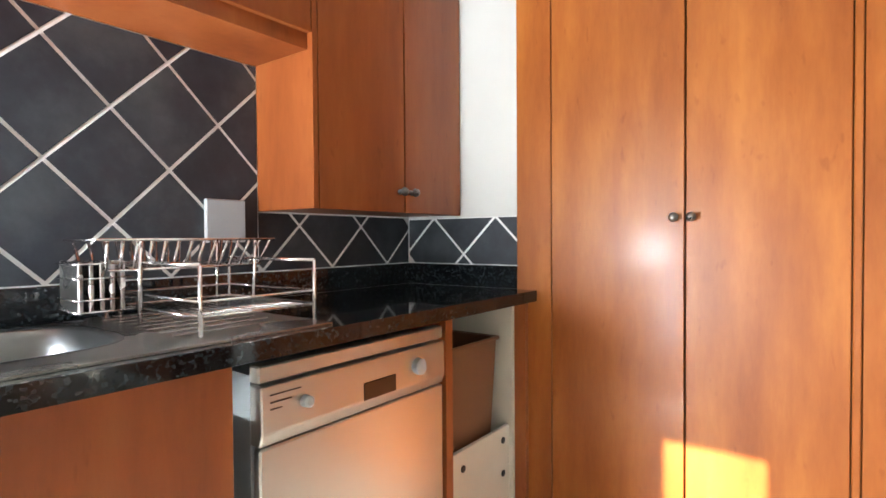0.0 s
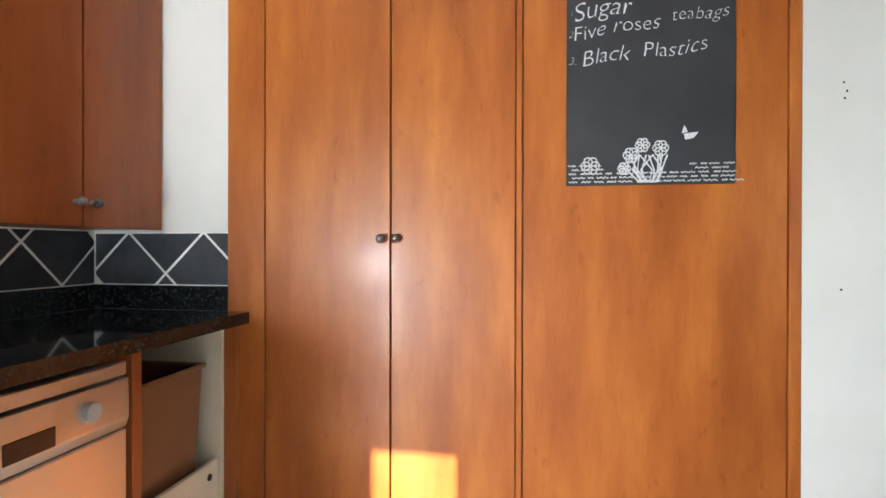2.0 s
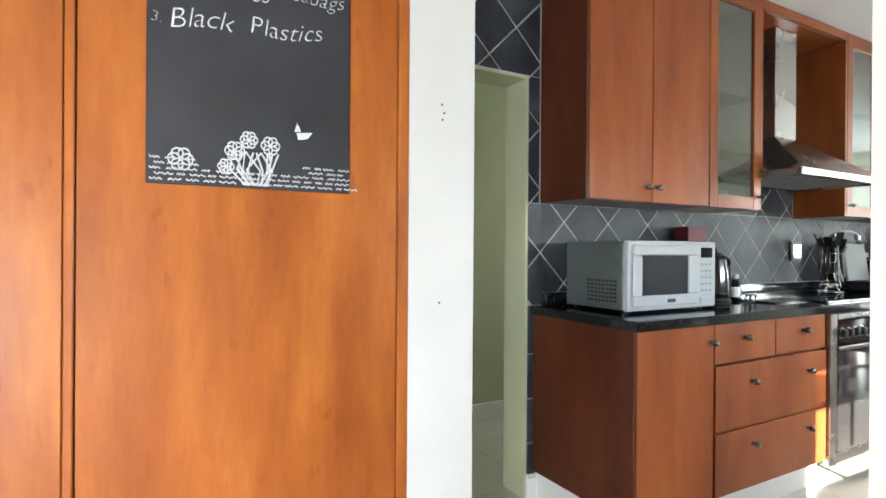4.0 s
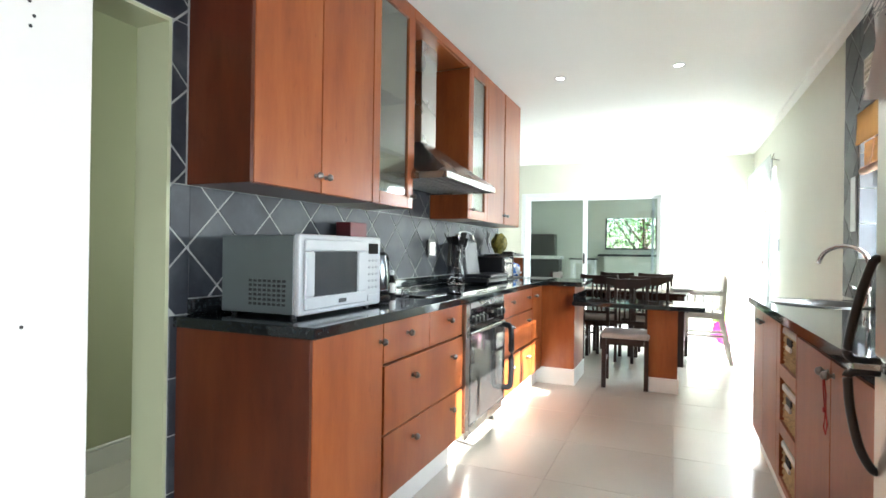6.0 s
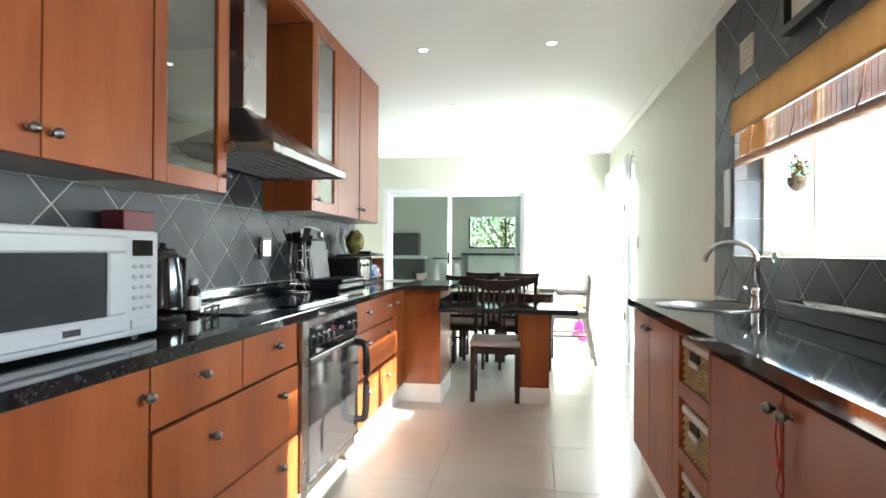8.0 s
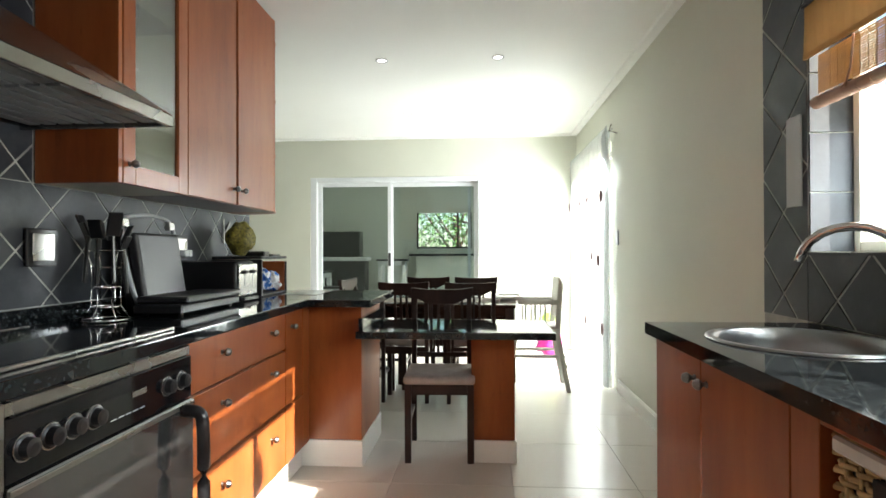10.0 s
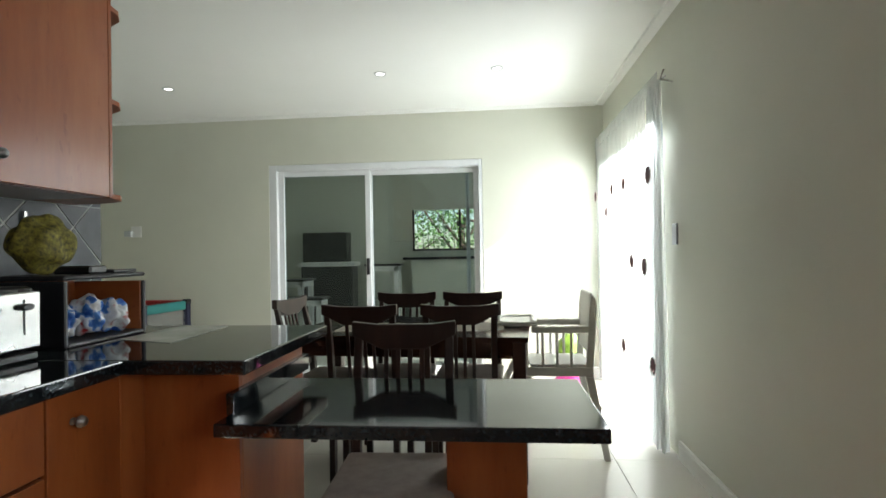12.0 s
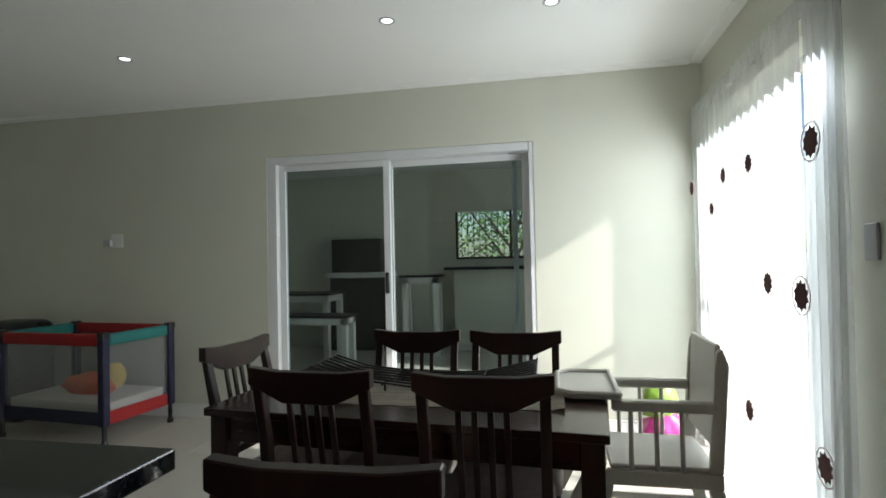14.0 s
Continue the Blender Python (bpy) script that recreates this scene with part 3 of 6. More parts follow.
part("scale_marks", join(*[bbox(4.42 + i * 0.028, 4.44 + i * 0.028, 1.7068, 1.7078, 0.728, 0.731, 0.0002) for i in range(5)]), WHITE_P, u)
hb = tube(curve_through([(4.73, 1.70, 0.665), (4.73, 1.655, 0.66), (4.73, 1.640, 0.62), (4.73, 1.637, 0.45), (4.73, 1.640, 0.29), (4.73, 1.655, 0.255), (4.73, 1.70, 0.25)], 4), 0.019, 10)
part("oven_handle", hb, BLACK, u, "curved black door handle with a steel insert", smooth=True)

# worktops
cook = one("worktop", join(bbox(2.685, 5.858, 1.695, 2.325, 0.863, 0.902, 0.004, 2), bbox(5.86, 6.56, 1.36, 2.325, 0.863, 0.902, 0.004, 2)), GRANITE, "polished black granite worktop running into the peninsula", "worktop")
one("backsplash_upstand", bbox(2.75, 6.55, 2.302, 2.326, 0.903, 0.96, 0.002), GRANITE, "low black granite upstand along the tiles", "worktop")
hob = thing("ceramic_hob", (4.47, 2.0, 0.903), "black ceramic hob with a steel rim set in the granite", "hob")
part("plate", bbox(4.17, 4.77, 1.775, 2.245, 0.903, 0.909, 0.0015), BLACKGLASS, hob)
for r in ((4.155, 4.785, 1.762, 1.774), (4.155, 4.785, 2.246, 2.256)):
    part("rim", bbox(*r, 0.903, 0.912, 0.002), STEEL, hob, "steel edge strip")
low = thing("breakfast_bar", (6.08, 0.9, 0), "low black granite breakfast bar on a cherry leg panel", "table")
part("top", bbox(5.84, 6.36, 0.43, 1.438, 0.705, 0.742, 0.004, 2), GRANITE, low, "polished black granite slab")
part("riser", bbox(5.91, 6.50, 1.415, 1.4385, 0.743, 0.802, 0.002), GRANITE, low, "black granite riser against the peninsula")
part("leg_panel", bbox(6.09, 6.30, 0.620, 0.855, 0.12, 0.704, 0.003), CHERRY, low, "cherry veneer leg panel")
part("leg_plinth", bbox(6.08, 6.31, 0.610, 0.865, 0, 0.12, 0.003), TRIM, low, "white plinth of the leg")

# upper cabinets on the cooking side
YU = 2.017
ZB = 1.385
u = thing("wall_cabinet", (3.15, 2.18, ZB), "cherry wall cabinet with two plain doors above the microwave", "cabinet", "cooking side wall units")
part("body", boxes((2.755, 3.555, YU + 0.02, 2.318, ZB, TOP - 0.005)), CHERRY_SHADED, u)
part("end_panel", bbox(2.735, 2.753, YU, 2.318, ZB, TOP - 0.005, 0.0015), CHERRY_SHADED, u)
for x0, x1, k in [(2.753, 3.145, 3.108), (3.147, 3.558, 3.176)]:
    d = front(u, "door", x0, x1, YU, ZB, TOP - 0.006, -1)
    knob((k, YU, 1.455), (0, -1, 0), d)


def glass_unit(x0, x1, kx, label, shelves):
    u = thing("glazed_wall_cabinet", ((x0 + x1) / 2, 2.18, ZB), label, "cabinet", "cooking side wall units")
    part("body", boxes((x0 + 0.002, x0 + 0.018, YU + 0.02, 2.318, ZB, TOP - 0.005), (x1 - 0.018, x1 - 0.002, YU + 0.02, 2.318, ZB, TOP - 0.005), (x0 + 0.018, x1 - 0.018, YU + 0.02, 2.318, ZB, ZB + 0.018), (x0 + 0.018, x1 - 0.018, 2.306, 2.318, ZB + 0.018, TOP - 0.02), (x0 + 0.018, x1 - 0.018, YU + 0.02, 2.318, TOP - 0.02, TOP - 0.005)), MELAMINE, u, "pale cabinet inside")
    w = 0.068
    d = part("door", join(bbox(x0 + GAP, x0 + w, YU, YU + 0.02, ZB, TOP - 0.006, 0.002), bbox(x1 - w, x1 - GAP, YU, YU + 0.02, ZB, TOP - 0.006, 0.002), bbox(x0 + w, x1 - w, YU, YU + 0.02, ZB, ZB + w, 0.002), bbox(x0 + w, x1 - w, YU, YU + 0.02, TOP - 0.09, TOP - 0.006, 0.002)), CHERRY, u, "cherry door frame")
    g = part("pane", boxes((x0 + w, x1 - w, YU + 0.009, YU + 0.013, ZB + w, TOP - 0.09)), GLASS, d, "clear glass pane")
    g.visible_shadow = False
    knob((kx, YU, 1.455), (0, -1, 0), d)
    for z in shelves:
        part("shelf", bbox(x0 + 0.02, x1 - 0.02, YU + 0.03, 2.30, z, z + 0.006, 0.001), CLEAR, u, "glass shelf")
    return u


glass_unit(3.56, 4.0, 3.975, "cherry wall cabinet with a glass door and crockery inside", (1.68, 1.98))
glass_unit(4.905, 5.312, 4.94, "cherry wall cabinet with a glass door beside the hood", (1.72, 2.05))
u = thing("wall_cabinet", (5.78, 2.18, ZB), "cherry wall cabinet with two plain doors beside open shelves", "cabinet", "cooking side wall units")
part("body", boxes((5.314, 6.238, YU + 0.02, 2.318, ZB, TOP - 0.005)), CHERRY_SHADED, u)
part("end_panel", bbox(6.24, 6.256, YU, 2.318, ZB, TOP - 0.005, 0.0015), CHERRY, u)
for x0, x1, k, off in [(5.312, 5.755, 5.722, 0), (5.772, 6.24, 5.812, 0)]:
    d = front(u, "door", x0, x1, YU, ZB, TOP - 0.006, -1)
    knob((k, YU, 1.46), (0, -1, 0), d)
u = thing("hood_surround", (4.44, 2.15, ZB), "cherry side and bridge panels around the extractor hood", "cabinet", "cooking side wall units")
part("side_panel", bbox(4.882, 4.902, YU, 2.318, ZB, 2.47, 0.0015), CHERRY, u)
part("side_panel", bbox(4.002, 4.018, YU + 0.004, 2.318, 1.60, 2.47, 0.0015), CHERRY, u)
part("bridge", bbox(4.002, 4.902, YU, YU + 0.018, 2.472, TOP - 0.006, 0.0015), CHERRY_X, u)
part("bridge_shelf", bbox(4.019, 4.88, YU + 0.02, 2.318, 2.472, 2.488, 0.0015), CHERRY_X, u)
u = thing("corner_shelves", (6.36, 2.17, ZB), "open cherry end shelves with rounded corners", "shelf")
arc = lambda z: bev(prism([(6.258, 2.318), (6.258, 2.030), (6.32, 2.038), (6.37, 2.07), (6.41, 2.14), (6.425, 2.23), (6.425, 2.318)], z, z + 0.018, "z"), 0.0015)
for z in (ZB, 1.72, 2.05, 2.40):
    part("shelf", arc(z), CHERRY_X, u)

# extractor hood
u = thing("extractor_hood", (4.37, 2.1, 1.55), "stainless pyramid extractor hood above the hob", "extractor hood")
x0, x1, yf, yb = 3.975, 4.84, 1.80, 2.326
part("canopy_edge", join(bbox(x0, x1, yf, yf + 0.012, 1.555, 1.592, 0.002), bbox(x0, x0 + 0.012, yf + 0.013, yb, 1.555, 1.592, 0.002), bbox(x1 - 0.012, x1, yf + 0.013, yb, 1.555, 1.592, 0.002)), STEEL, u, "bright steel front edge")
bm = bmesh.new()
lo = [(x0, yf, 1.593), (x1, yf, 1.593), (x1, yb, 1.593), (x0, yb, 1.593)]
hi = [(4.30, 2.115, 1.83), (4.52, 2.115, 1.83), (4.52, yb, 1.83), (4.30, yb, 1.83)]
lv, hv = [bm.verts.new(p) for p in lo], [bm.verts.new(p) for p in hi]
for i in range(4):
    bm.faces.new((lv[i], lv[(i + 1) % 4], hv[(i + 1) % 4], hv[i]))
bm.faces.new(hv)
bm.faces.new(lv[::-1])
bmesh.ops.recalc_face_normals(bm, faces=bm.faces)
part("canopy", bm, STEEL, u, "sloping steel canopy")
part("chimney", bbox(4.30, 4.52, 2.115, yb, 1.831, 2.47, 0.003), STEEL, u, "square steel chimney")
for i in range(2):
    fil = part("filter", bbox(4.02 + i * 0.40, 4.40 + i * 0.40, 1.83, 2.28, 1.571, 1.575, 0.001), GREY_METAL, u, "slatted grease filter")
    for k in range(8):
        part("slat", bbox(4.02 + i * 0.40, 4.40 + i * 0.40, 1.84 + k * 0.055, 1.88 + k * 0.055, 1.562, 1.570, 0.001), GREY_METAL, fil)


# ---- window side counter ----
YR = 0.205
cells = [(4.66, 5.03, 4.70), (4.24, 4.66, 4.622)]
for x0, x1, k in cells:
    u = thing("base_cabinet", ((x0 + x1) / 2, -0.05, 0), "cherry base cabinet door under the window counter", "cabinet", "window side base units")
    part("body", boxes((x0 + 0.001, x1 - 0.001, -0.315, YR - 0.02, 0.12, 0.72)), CHERRY_SHADED if x1 < 5 else CHERRY, u)
    d = front(u, "door", x0, x1, YR, 0.12, 0.861, 1)
    knob((k, YR, 0.792), (0, 1, 0), d)
for x0, x1, k in [(3.295, 3.79, 3.325), (2.77, 3.293, 3.255)]:
    u = thing("base_cabinet", ((x0 + x1) / 2, -0.05, 0), "cherry base cabinet door beside the refrigerator", "cabinet", "window side base units")
    part("body", boxes((x0 + 0.001, x1 - 0.001, -0.315, YR - 0.02, 0.12, 0.861)), CHERRY_SHADED, u)
    d = front(u, "door", x0, x1, YR, 0.12, 0.835, 1)
    knob((k, YR, 0.79), (0, 1, 0), d)
u = thing("basket_unit", (4.02, -0.05, 0), "open cherry shelf unit holding three wicker baskets", "cabinet", "window side base units")
rows = [(3.792, 3.81, -0.315, YR, 0.12, 0.861), (4.15, 4.238, -0.315, YR, 0.12, 0.861), (3.81, 4.15, -0.315, -0.30, 0.12, 0.861)]
part("frame", join(*[bbox(*r, 0.0015) for r in rows], *[bbox(3.811, 4.149, -0.299, YR, z, z + h, 0.0015) for z, h in ((0.12, 0.03), (0.345, 0.06), (0.60, 0.06), (0.84, 0.021))]), CHERRY, u)


def basket():
    """An open woven basket with a cloth-lined rim and a looped handle, front towards +y."""
    b = thing("wicker_basket", (0, 0, 0), "woven seagrass basket with a looped handle in the shelf unit", "basket", "baskets under the window counter")
    w, dp, h = 0.15, 0.36, 0.165
    rows = []
    rng = random.Random(4)
    for k in range(11):
        z = 0.008 + k * 0.0145
        for side in range(4):
            pts = []
            for i in range(15):
                t = i / 14
                o = 0.0068 * (1 if (i + k) % 2 else -1) + rng.uniform(-0.0008, 0.0008)
                g = 1 - 0.06 * (1 - z / h)
                a = (-w + 2 * w * t) * g
                c = (-dp / 2 + dp * t)
                pts.append([(a, o, z), (w * g + o, -c - dp / 2, z), (-a, -dp + o, z), (-w * g + o, c - dp / 2, z)][side])
            rows.append(tube(pts, 0.0052, 6))
    part("weave", join(*rows), WICKER, b, smooth=True)
    part("stakes", join(*[cyl(((-0.13 + 0.037 * i) * 0.95, 0, 0), (-0.13 + 0.037 * i, 0, h), 0.0035, n=6) for i in range(8)]), WICKER, b)
    # black sheets behind the weave, so its gaps look shaded
    part("lining", boxes((-0.138, 0.138, -dp + 0.01, -0.012, 0.004, 0.012), (-0.14, 0.14, -0.012, -0.007, 0.01, h - 0.004)), GAP_SHADE, b)
    part("rim", tube([(-w, 0, h), (w, 0, h), (w, -dp, h), (-w, -dp, h)], 0.008, 7, closed=True), WICKER, b, "thick plaited rim", smooth=True)
    part("handle", bbox(-0.048, 0.048, 0.008, 0.018, 0.082, 0.102, 0.004, 2), PALEWOOD, b, "pale bound grip")
    # no real hole: a black block draws the shade in it
    part("grip_hole", bbox(-0.048, 0.048, 0.004, 0.013, 0.103, 0.134, 0.001), GAP_SHADE, b, "black block painting the shade in the grip opening")
    part("cloth_edge", bbox(-0.146, 0.146, -0.002, 0.013, h - 0.024, h + 0.004, 0.005), BEDDING, b, "pale cloth edge")
    return b


bk = basket()
for z in (0.151, 0.406, 0.661):
    copy_thing(bk, pose(3.98, 0.188, z))
for o in list(bk.children_recursive) + [bk]:
    bpy.data.objects.remove(o)
structure("plinth_window_side", boxes((2.77, 5.02, 0.15, 0.168, 0, 0.119), (5.002, 5.02, -0.32, 0.15, 0, 0.119)), TRIM, "white plinth")
one("worktop", slab_with_hole(2.762, 5.052, -0.318, 0.236, 0.863, 0.902, 4.66, -0.06, 0.222, 0.212), GRANITE, "polished black granite worktop under the kitchen window", "worktop")
sink = thing("round_sink", (4.62, -0.04, 0.903), "round stainless steel sink bowl set in the granite", "sink")
part("bowl", bowl_shape([(0.245, 0.235, 0.9035), (0.243, 0.233, 0.908), (0.226, 0.216, 0.909), (0.218, 0.208, 0.903), (0.212, 0.202, 0.87), (0.200, 0.190, 0.79), (0.17, 0.16, 0.762), (0.05, 0.05, 0.752)], 4.66, -0.06), SINK_STEEL, sink, "deep brushed steel bowl with a rolled rim", smooth=True)
part("drain", lathe([(0.04, 0.7535), (0.038, 0.757), (0.02, 0.7555)], (4.66, -0.06, 0), 20), CHROME, sink, "round drain")
dt = thing("dish_tray", (3.9, -0.24, 0.903), "low black plastic dish tray against the tiles holding a steel bowl", "tray")
DX0, DX1, DY0, DY1 = 3.46, 4.28, -0.312, -0.205
part("tray_floor", bbox(DX0 + 0.006, DX1 - 0.006, DY0 + 0.006, DY1 - 0.006, 0.904, 0.912, 0.002), BLACK, dt)
for r in ((DX0, DX1, DY0, DY0 + 0.006), (DX0, DX1, DY1 - 0.006, DY1), (DX0, DX0 + 0.006, DY0 + 0.0065, DY1 - 0.0065), (DX1 - 0.006, DX1, DY0 + 0.0065, DY1 - 0.0065)):
    part("tray_wall", bbox(*r, 0.903, 0.962, 0.0025, 2), BLACK, dt)
part("rim", tube([(DX0, DY0 + 0.004, 0.964), (DX1, DY0 + 0.004, 0.964), (DX1, DY1, 0.964), (DX0, DY1, 0.964)], 0.006, 8, True), BLACK, dt, "rolled rim", smooth=True)
sb = thing("steel_bowl", (3.95, -0.235, 0.913), "oval stainless bowl lying in the black dish tray", "bowl")
part("bowl", bowl_shape([(0.28, 0.042, 0.969), (0.276, 0.040, 0.973), (0.268, 0.037, 0.967), (0.24, 0.030, 0.935), (0.12, 0.02, 0.914)], 3.92, -0.256), STEEL, sb, smooth=True)
tap = thing("kitchen_tap", (4.52, -0.22, 0.903), "chrome mixer tap with a high curved spout", "tap")
TPX = 4.52
part("base", lathe([(0.030, 0), (0.030, 0.010), (0.023, 0.016), (0.023, 0.085), (0.017, 0.10)], (TPX, -0.22, 0.903), 20), CHROME, tap, smooth=True)
part("spout", tube([(TPX, -0.22, 1.00), (TPX, -0.22, 1.12)] + [(TPX + 0.055 * (1 - math.cos(a)), -0.22 + 0.09 * (1 - math.cos(a)), 1.12 + 0.085 * math.sin(a)) for a in [i * math.pi / 10 for i in range(1, 10)]] + [(TPX + 0.112, -0.035, 1.115)], 0.0115, 12), CHROME, tap, "curved chrome spout", smooth=True)
part("lever", tube([(TPX - 0.02, -0.205, 0.965), (TPX - 0.06, -0.17, 0.972), (TPX - 0.09, -0.13, 1.01)], 0.007, 8), CHROME, tap, "chrome lever", smooth=True)
bt = thing("soap_bottle", (4.34, -0.22, 0.903), "clear glass swing-top bottle beside the tap", "bottle")
part("flask", lathe([(0.034, 0), (0.036, 0.01), (0.036, 0.13), (0.014, 0.18), (0.013, 0.23), (0.016, 0.235)], (4.34, -0.22, 0.903), 20), CLEAR, bt, smooth=True)
part("stopper", lathe([(0.013, 0.236), (0.013, 0.252), (0.006, 0.260)], (4.34, -0.22, 0.903), 14), STEEL, bt)
part("wire", tube([(4.355, -0.22, 1.12), (4.362, -0.205, 1.15), (4.345, -0.205, 1.165)], 0.002, 5), STEEL, bt)

# refrigerator
u = thing("refrigerator", (2.37, -0.08, 0), "tall satin steel refrigerator with freezer below, papers on its door", "refrigerator")
part("body", bbox(2.055, 2.735, -0.31, 0.185, 0.03, 1.84, 0.004), GREY_METAL, u)
part("upper_door", bbox(2.055, 2.745, 0.188, 0.252, 0.935, 1.84, 0.012, 3), STEEL_DULL, u, "satin steel upper door")
part("lower_door", bbox(2.055, 2.745, 0.188, 0.252, 0.06, 0.905, 0.012, 3), STEEL_DULL, u, "satin steel freezer door")
part("gasket", bbox(2.06, 2.74, 0.192, 0.246, 0.906, 0.934, 0.002), CHROME, u, "bright trim between the doors")
for nm, pts in (("upper_handle", [(2.715, 0.250, 1.150), (2.715, 0.262, 1.145), (2.714, 0.280, 1.09), (2.712, 0.298, 1.01), (2.710, 0.306, 0.965), (2.710, 0.305, 0.940), (2.710, 0.285, 0.930), (2.710, 0.250, 0.930)]), ("lower_handle", [(2.710, 0.250, 0.908), (2.710, 0.285, 0.908), (2.710, 0.305, 0.900), (2.710, 0.306, 0.880), (2.712, 0.300, 0.82), (2.714, 0.284, 0.745), (2.715, 0.262, 0.700), (2.715, 0.250, 0.695)])):
    part(nm, tube(curve_through(pts, 5), 0.0095, 10), BLACK, u, "bowed black door handle", smooth=True)
part("handle_clip", bbox(2.700, 2.720, 0.250, 0.300, 0.9115, 0.9265, 0.002), CHROME, u, "bright clip between the handles")
u = thing("fridge_side_panel", (2.753, -0.05, 0), "tall cherry panel beside the refrigerator, shade put into its colour", "cabinet")
# veneer darkened to carry the shade beside the refrigerator
part("panel", bbox(2.747, 2.761, -0.318, 0.19, 0, 2.35, 0.002), CHERRY_SHADED, u)
for i, (x, z, w, hh, a, lift) in enumerate([(2.66, 1.64, 0.085, 0.145, 12, 0.0), (2.60, 1.62, 0.08, 0.15, -14, 0.006), (2.50, 1.66, 0.075, 0.12, -24, 0.012)]):
    bm = bmesh.new()
    g = [[bm.verts.new((-w + 2 * w * u / 8, lift + 0.004 * math.sin(u * 0.8 + i) + 0.020 * (1 - v / 8) ** 2 * (u / 8 if i else 1 - u / 8), -hh + 2 * hh * v / 8)) for u in range(9)] for v in range(9)]
    for v in range(8):
        for q in range(8):
            bm.faces.new((g[v][q], g[v][q + 1], g[v + 1][q + 1], g[v + 1][q]))
    bmesh.ops.solidify(bm, geom=list(bm.faces), thickness=0.0004)
    sh = thing("fridge_paper", (x, 0.2545, z), "curled sheet of printed paper held on the refrigerator door", "paper", "papers on the refrigerator")
    part("sheet", bm, PAPER, None).parent = sh
    rows = [boxes((-w + 0.015, -w + 0.015 + (2 * w - 0.03) * f, lift + 0.0245, lift + 0.0252, hh - 0.03 - 0.014 * k, hh - 0.026 - 0.014 * k)) for k, f in enumerate([0.9, 1.0, 0.7, 0.0, 0.95, 1.0, 0.6, 1.0, 0.4]) if f]
    part("print", join(*rows), GREY_METAL, None, "unreadable printed lines").parent = sh
    sh.matrix_world = Matrix.Translation((x, 0.2545, z)) @ Matrix.Rotation(radians(a), 4, "Y")


# ---- windows and doors ----
def frame_window(name, x0, x1, z0, z1, y, bars, label):
    w = structure(name, join(bbox(x0, x0 + 0.035, y, y + 0.04, z0, z1, 0.002), bbox(x1 - 0.035, x1, y, y + 0.04, z0, z1, 0.002), bbox(x0 + 0.036, x1 - 0.036, y, y + 0.04, z0, z0 + 0.035, 0.002), bbox(x0 + 0.036, x1 - 0.036, y, y + 0.04, z1 - 0.035, z1, 0.002), *[bbox(b - 0.014, b + 0.014, y, y + 0.035, z0 + 0.036, z1 - 0.036, 0.002) for b in bars]), TRIM, label)
    return w


w1 = frame_window("window_1", 3.17, 5.07, 1.14, 1.95, -0.50, (3.52, 4.03, 4.55), "white steel kitchen window with narrow bars")
part("pane", boxes((3.207, 5.033, -0.484, -0.480, 1.177, 1.913)), CLEAR, w1).visible_shadow = False
w2 = structure("door_3", join(bbox(-0.46, -0.435, -0.97, -0.93, 0.06, 2.10, 0.002), bbox(-0.145, -0.12, -0.97, -0.93, 0.06, 2.10, 0.002), bbox(-0.434, -0.146, -0.97, -0.93, 0.06, 0.10, 0.002), bbox(-0.434, -0.146, -0.97, -0.93, 2.075, 2.10, 0.002)), TRIM, "narrow glazed scullery door")
part("pane", boxes((-0.434, -0.146, -0.952, -0.948, 0.10, 2.075)), CLEAR, w2).visible_shadow = False
dg = structure("door_1", join(*[bbox(x, x + 0.05, -0.46, -0.42, 0.0, 2.1, 0.002) for x in (7.84, 8.55, 9.31)], *[bbox(7.892, 9.308, -0.455, -0.425, z, z + h, 0.002) for z, h in ((0, 0.08), (2.04, 0.06), (1.0, 0.05))]), TRIM, "glazed door behind the sheer curtain")
part("pane", boxes((7.892, 9.308, -0.442, -0.438, 0.08, 2.04)), CLEAR, dg).visible_shadow = False
sl = structure("door_2", join(bbox(9.553, 9.74, 2.80, 2.878, 0, 2.058, 0.003), bbox(9.553, 9.74, 0.802, 0.835, 0, 2.058, 0.003), bbox(9.553, 9.74, 0.836, 2.799, 2.0, 2.058, 0.003), bbox(9.56, 9.74, 0.836, 2.799, 0.0, 0.03, 0.003)), ALU, "white aluminium sliding door frame")
for y0, y1, x in [(1.885, 2.798, 9.60), (0.838, 1.93, 9.655)]:
    lf = part("sliding_leaf", join(bbox(x, x + 0.04, y0, y0 + 0.05, 0.032, 1.998, 0.002), bbox(x, x + 0.04, y1 - 0.05, y1, 0.032, 1.998, 0.002), bbox(x, x + 0.04, y0 + 0.051, y1 - 0.051, 0.032, 0.09, 0.002), bbox(x, x + 0.04, y0 + 0.051, y1 - 0.051, 1.95, 1.998, 0.002)), ALU, sl, "white framed sliding leaf")
    g = part("pane", boxes((x + 0.017, x + 0.022, y0 + 0.05, y1 - 0.05, 0.09, 1.95)), PATIO_GLASS, lf, "tinted glass")
    g.visible_shadow = False
part("latch", bbox(9.575, 9.60, 1.895, 1.925, 0.98, 1.14, 0.006), BLACK, sl, "black door latch")
part("post", bbox(9.70, 9.725, 0.93, 0.965, 0.03, 2.0, 0.003), ALU, sl)

# sheer curtain with sewn flowers
cur = thing("sheer_curtain", (8.5, -0.24, 0), "floor-length sheer white curtain with maroon sewn flowers over the glazed door", "curtain")


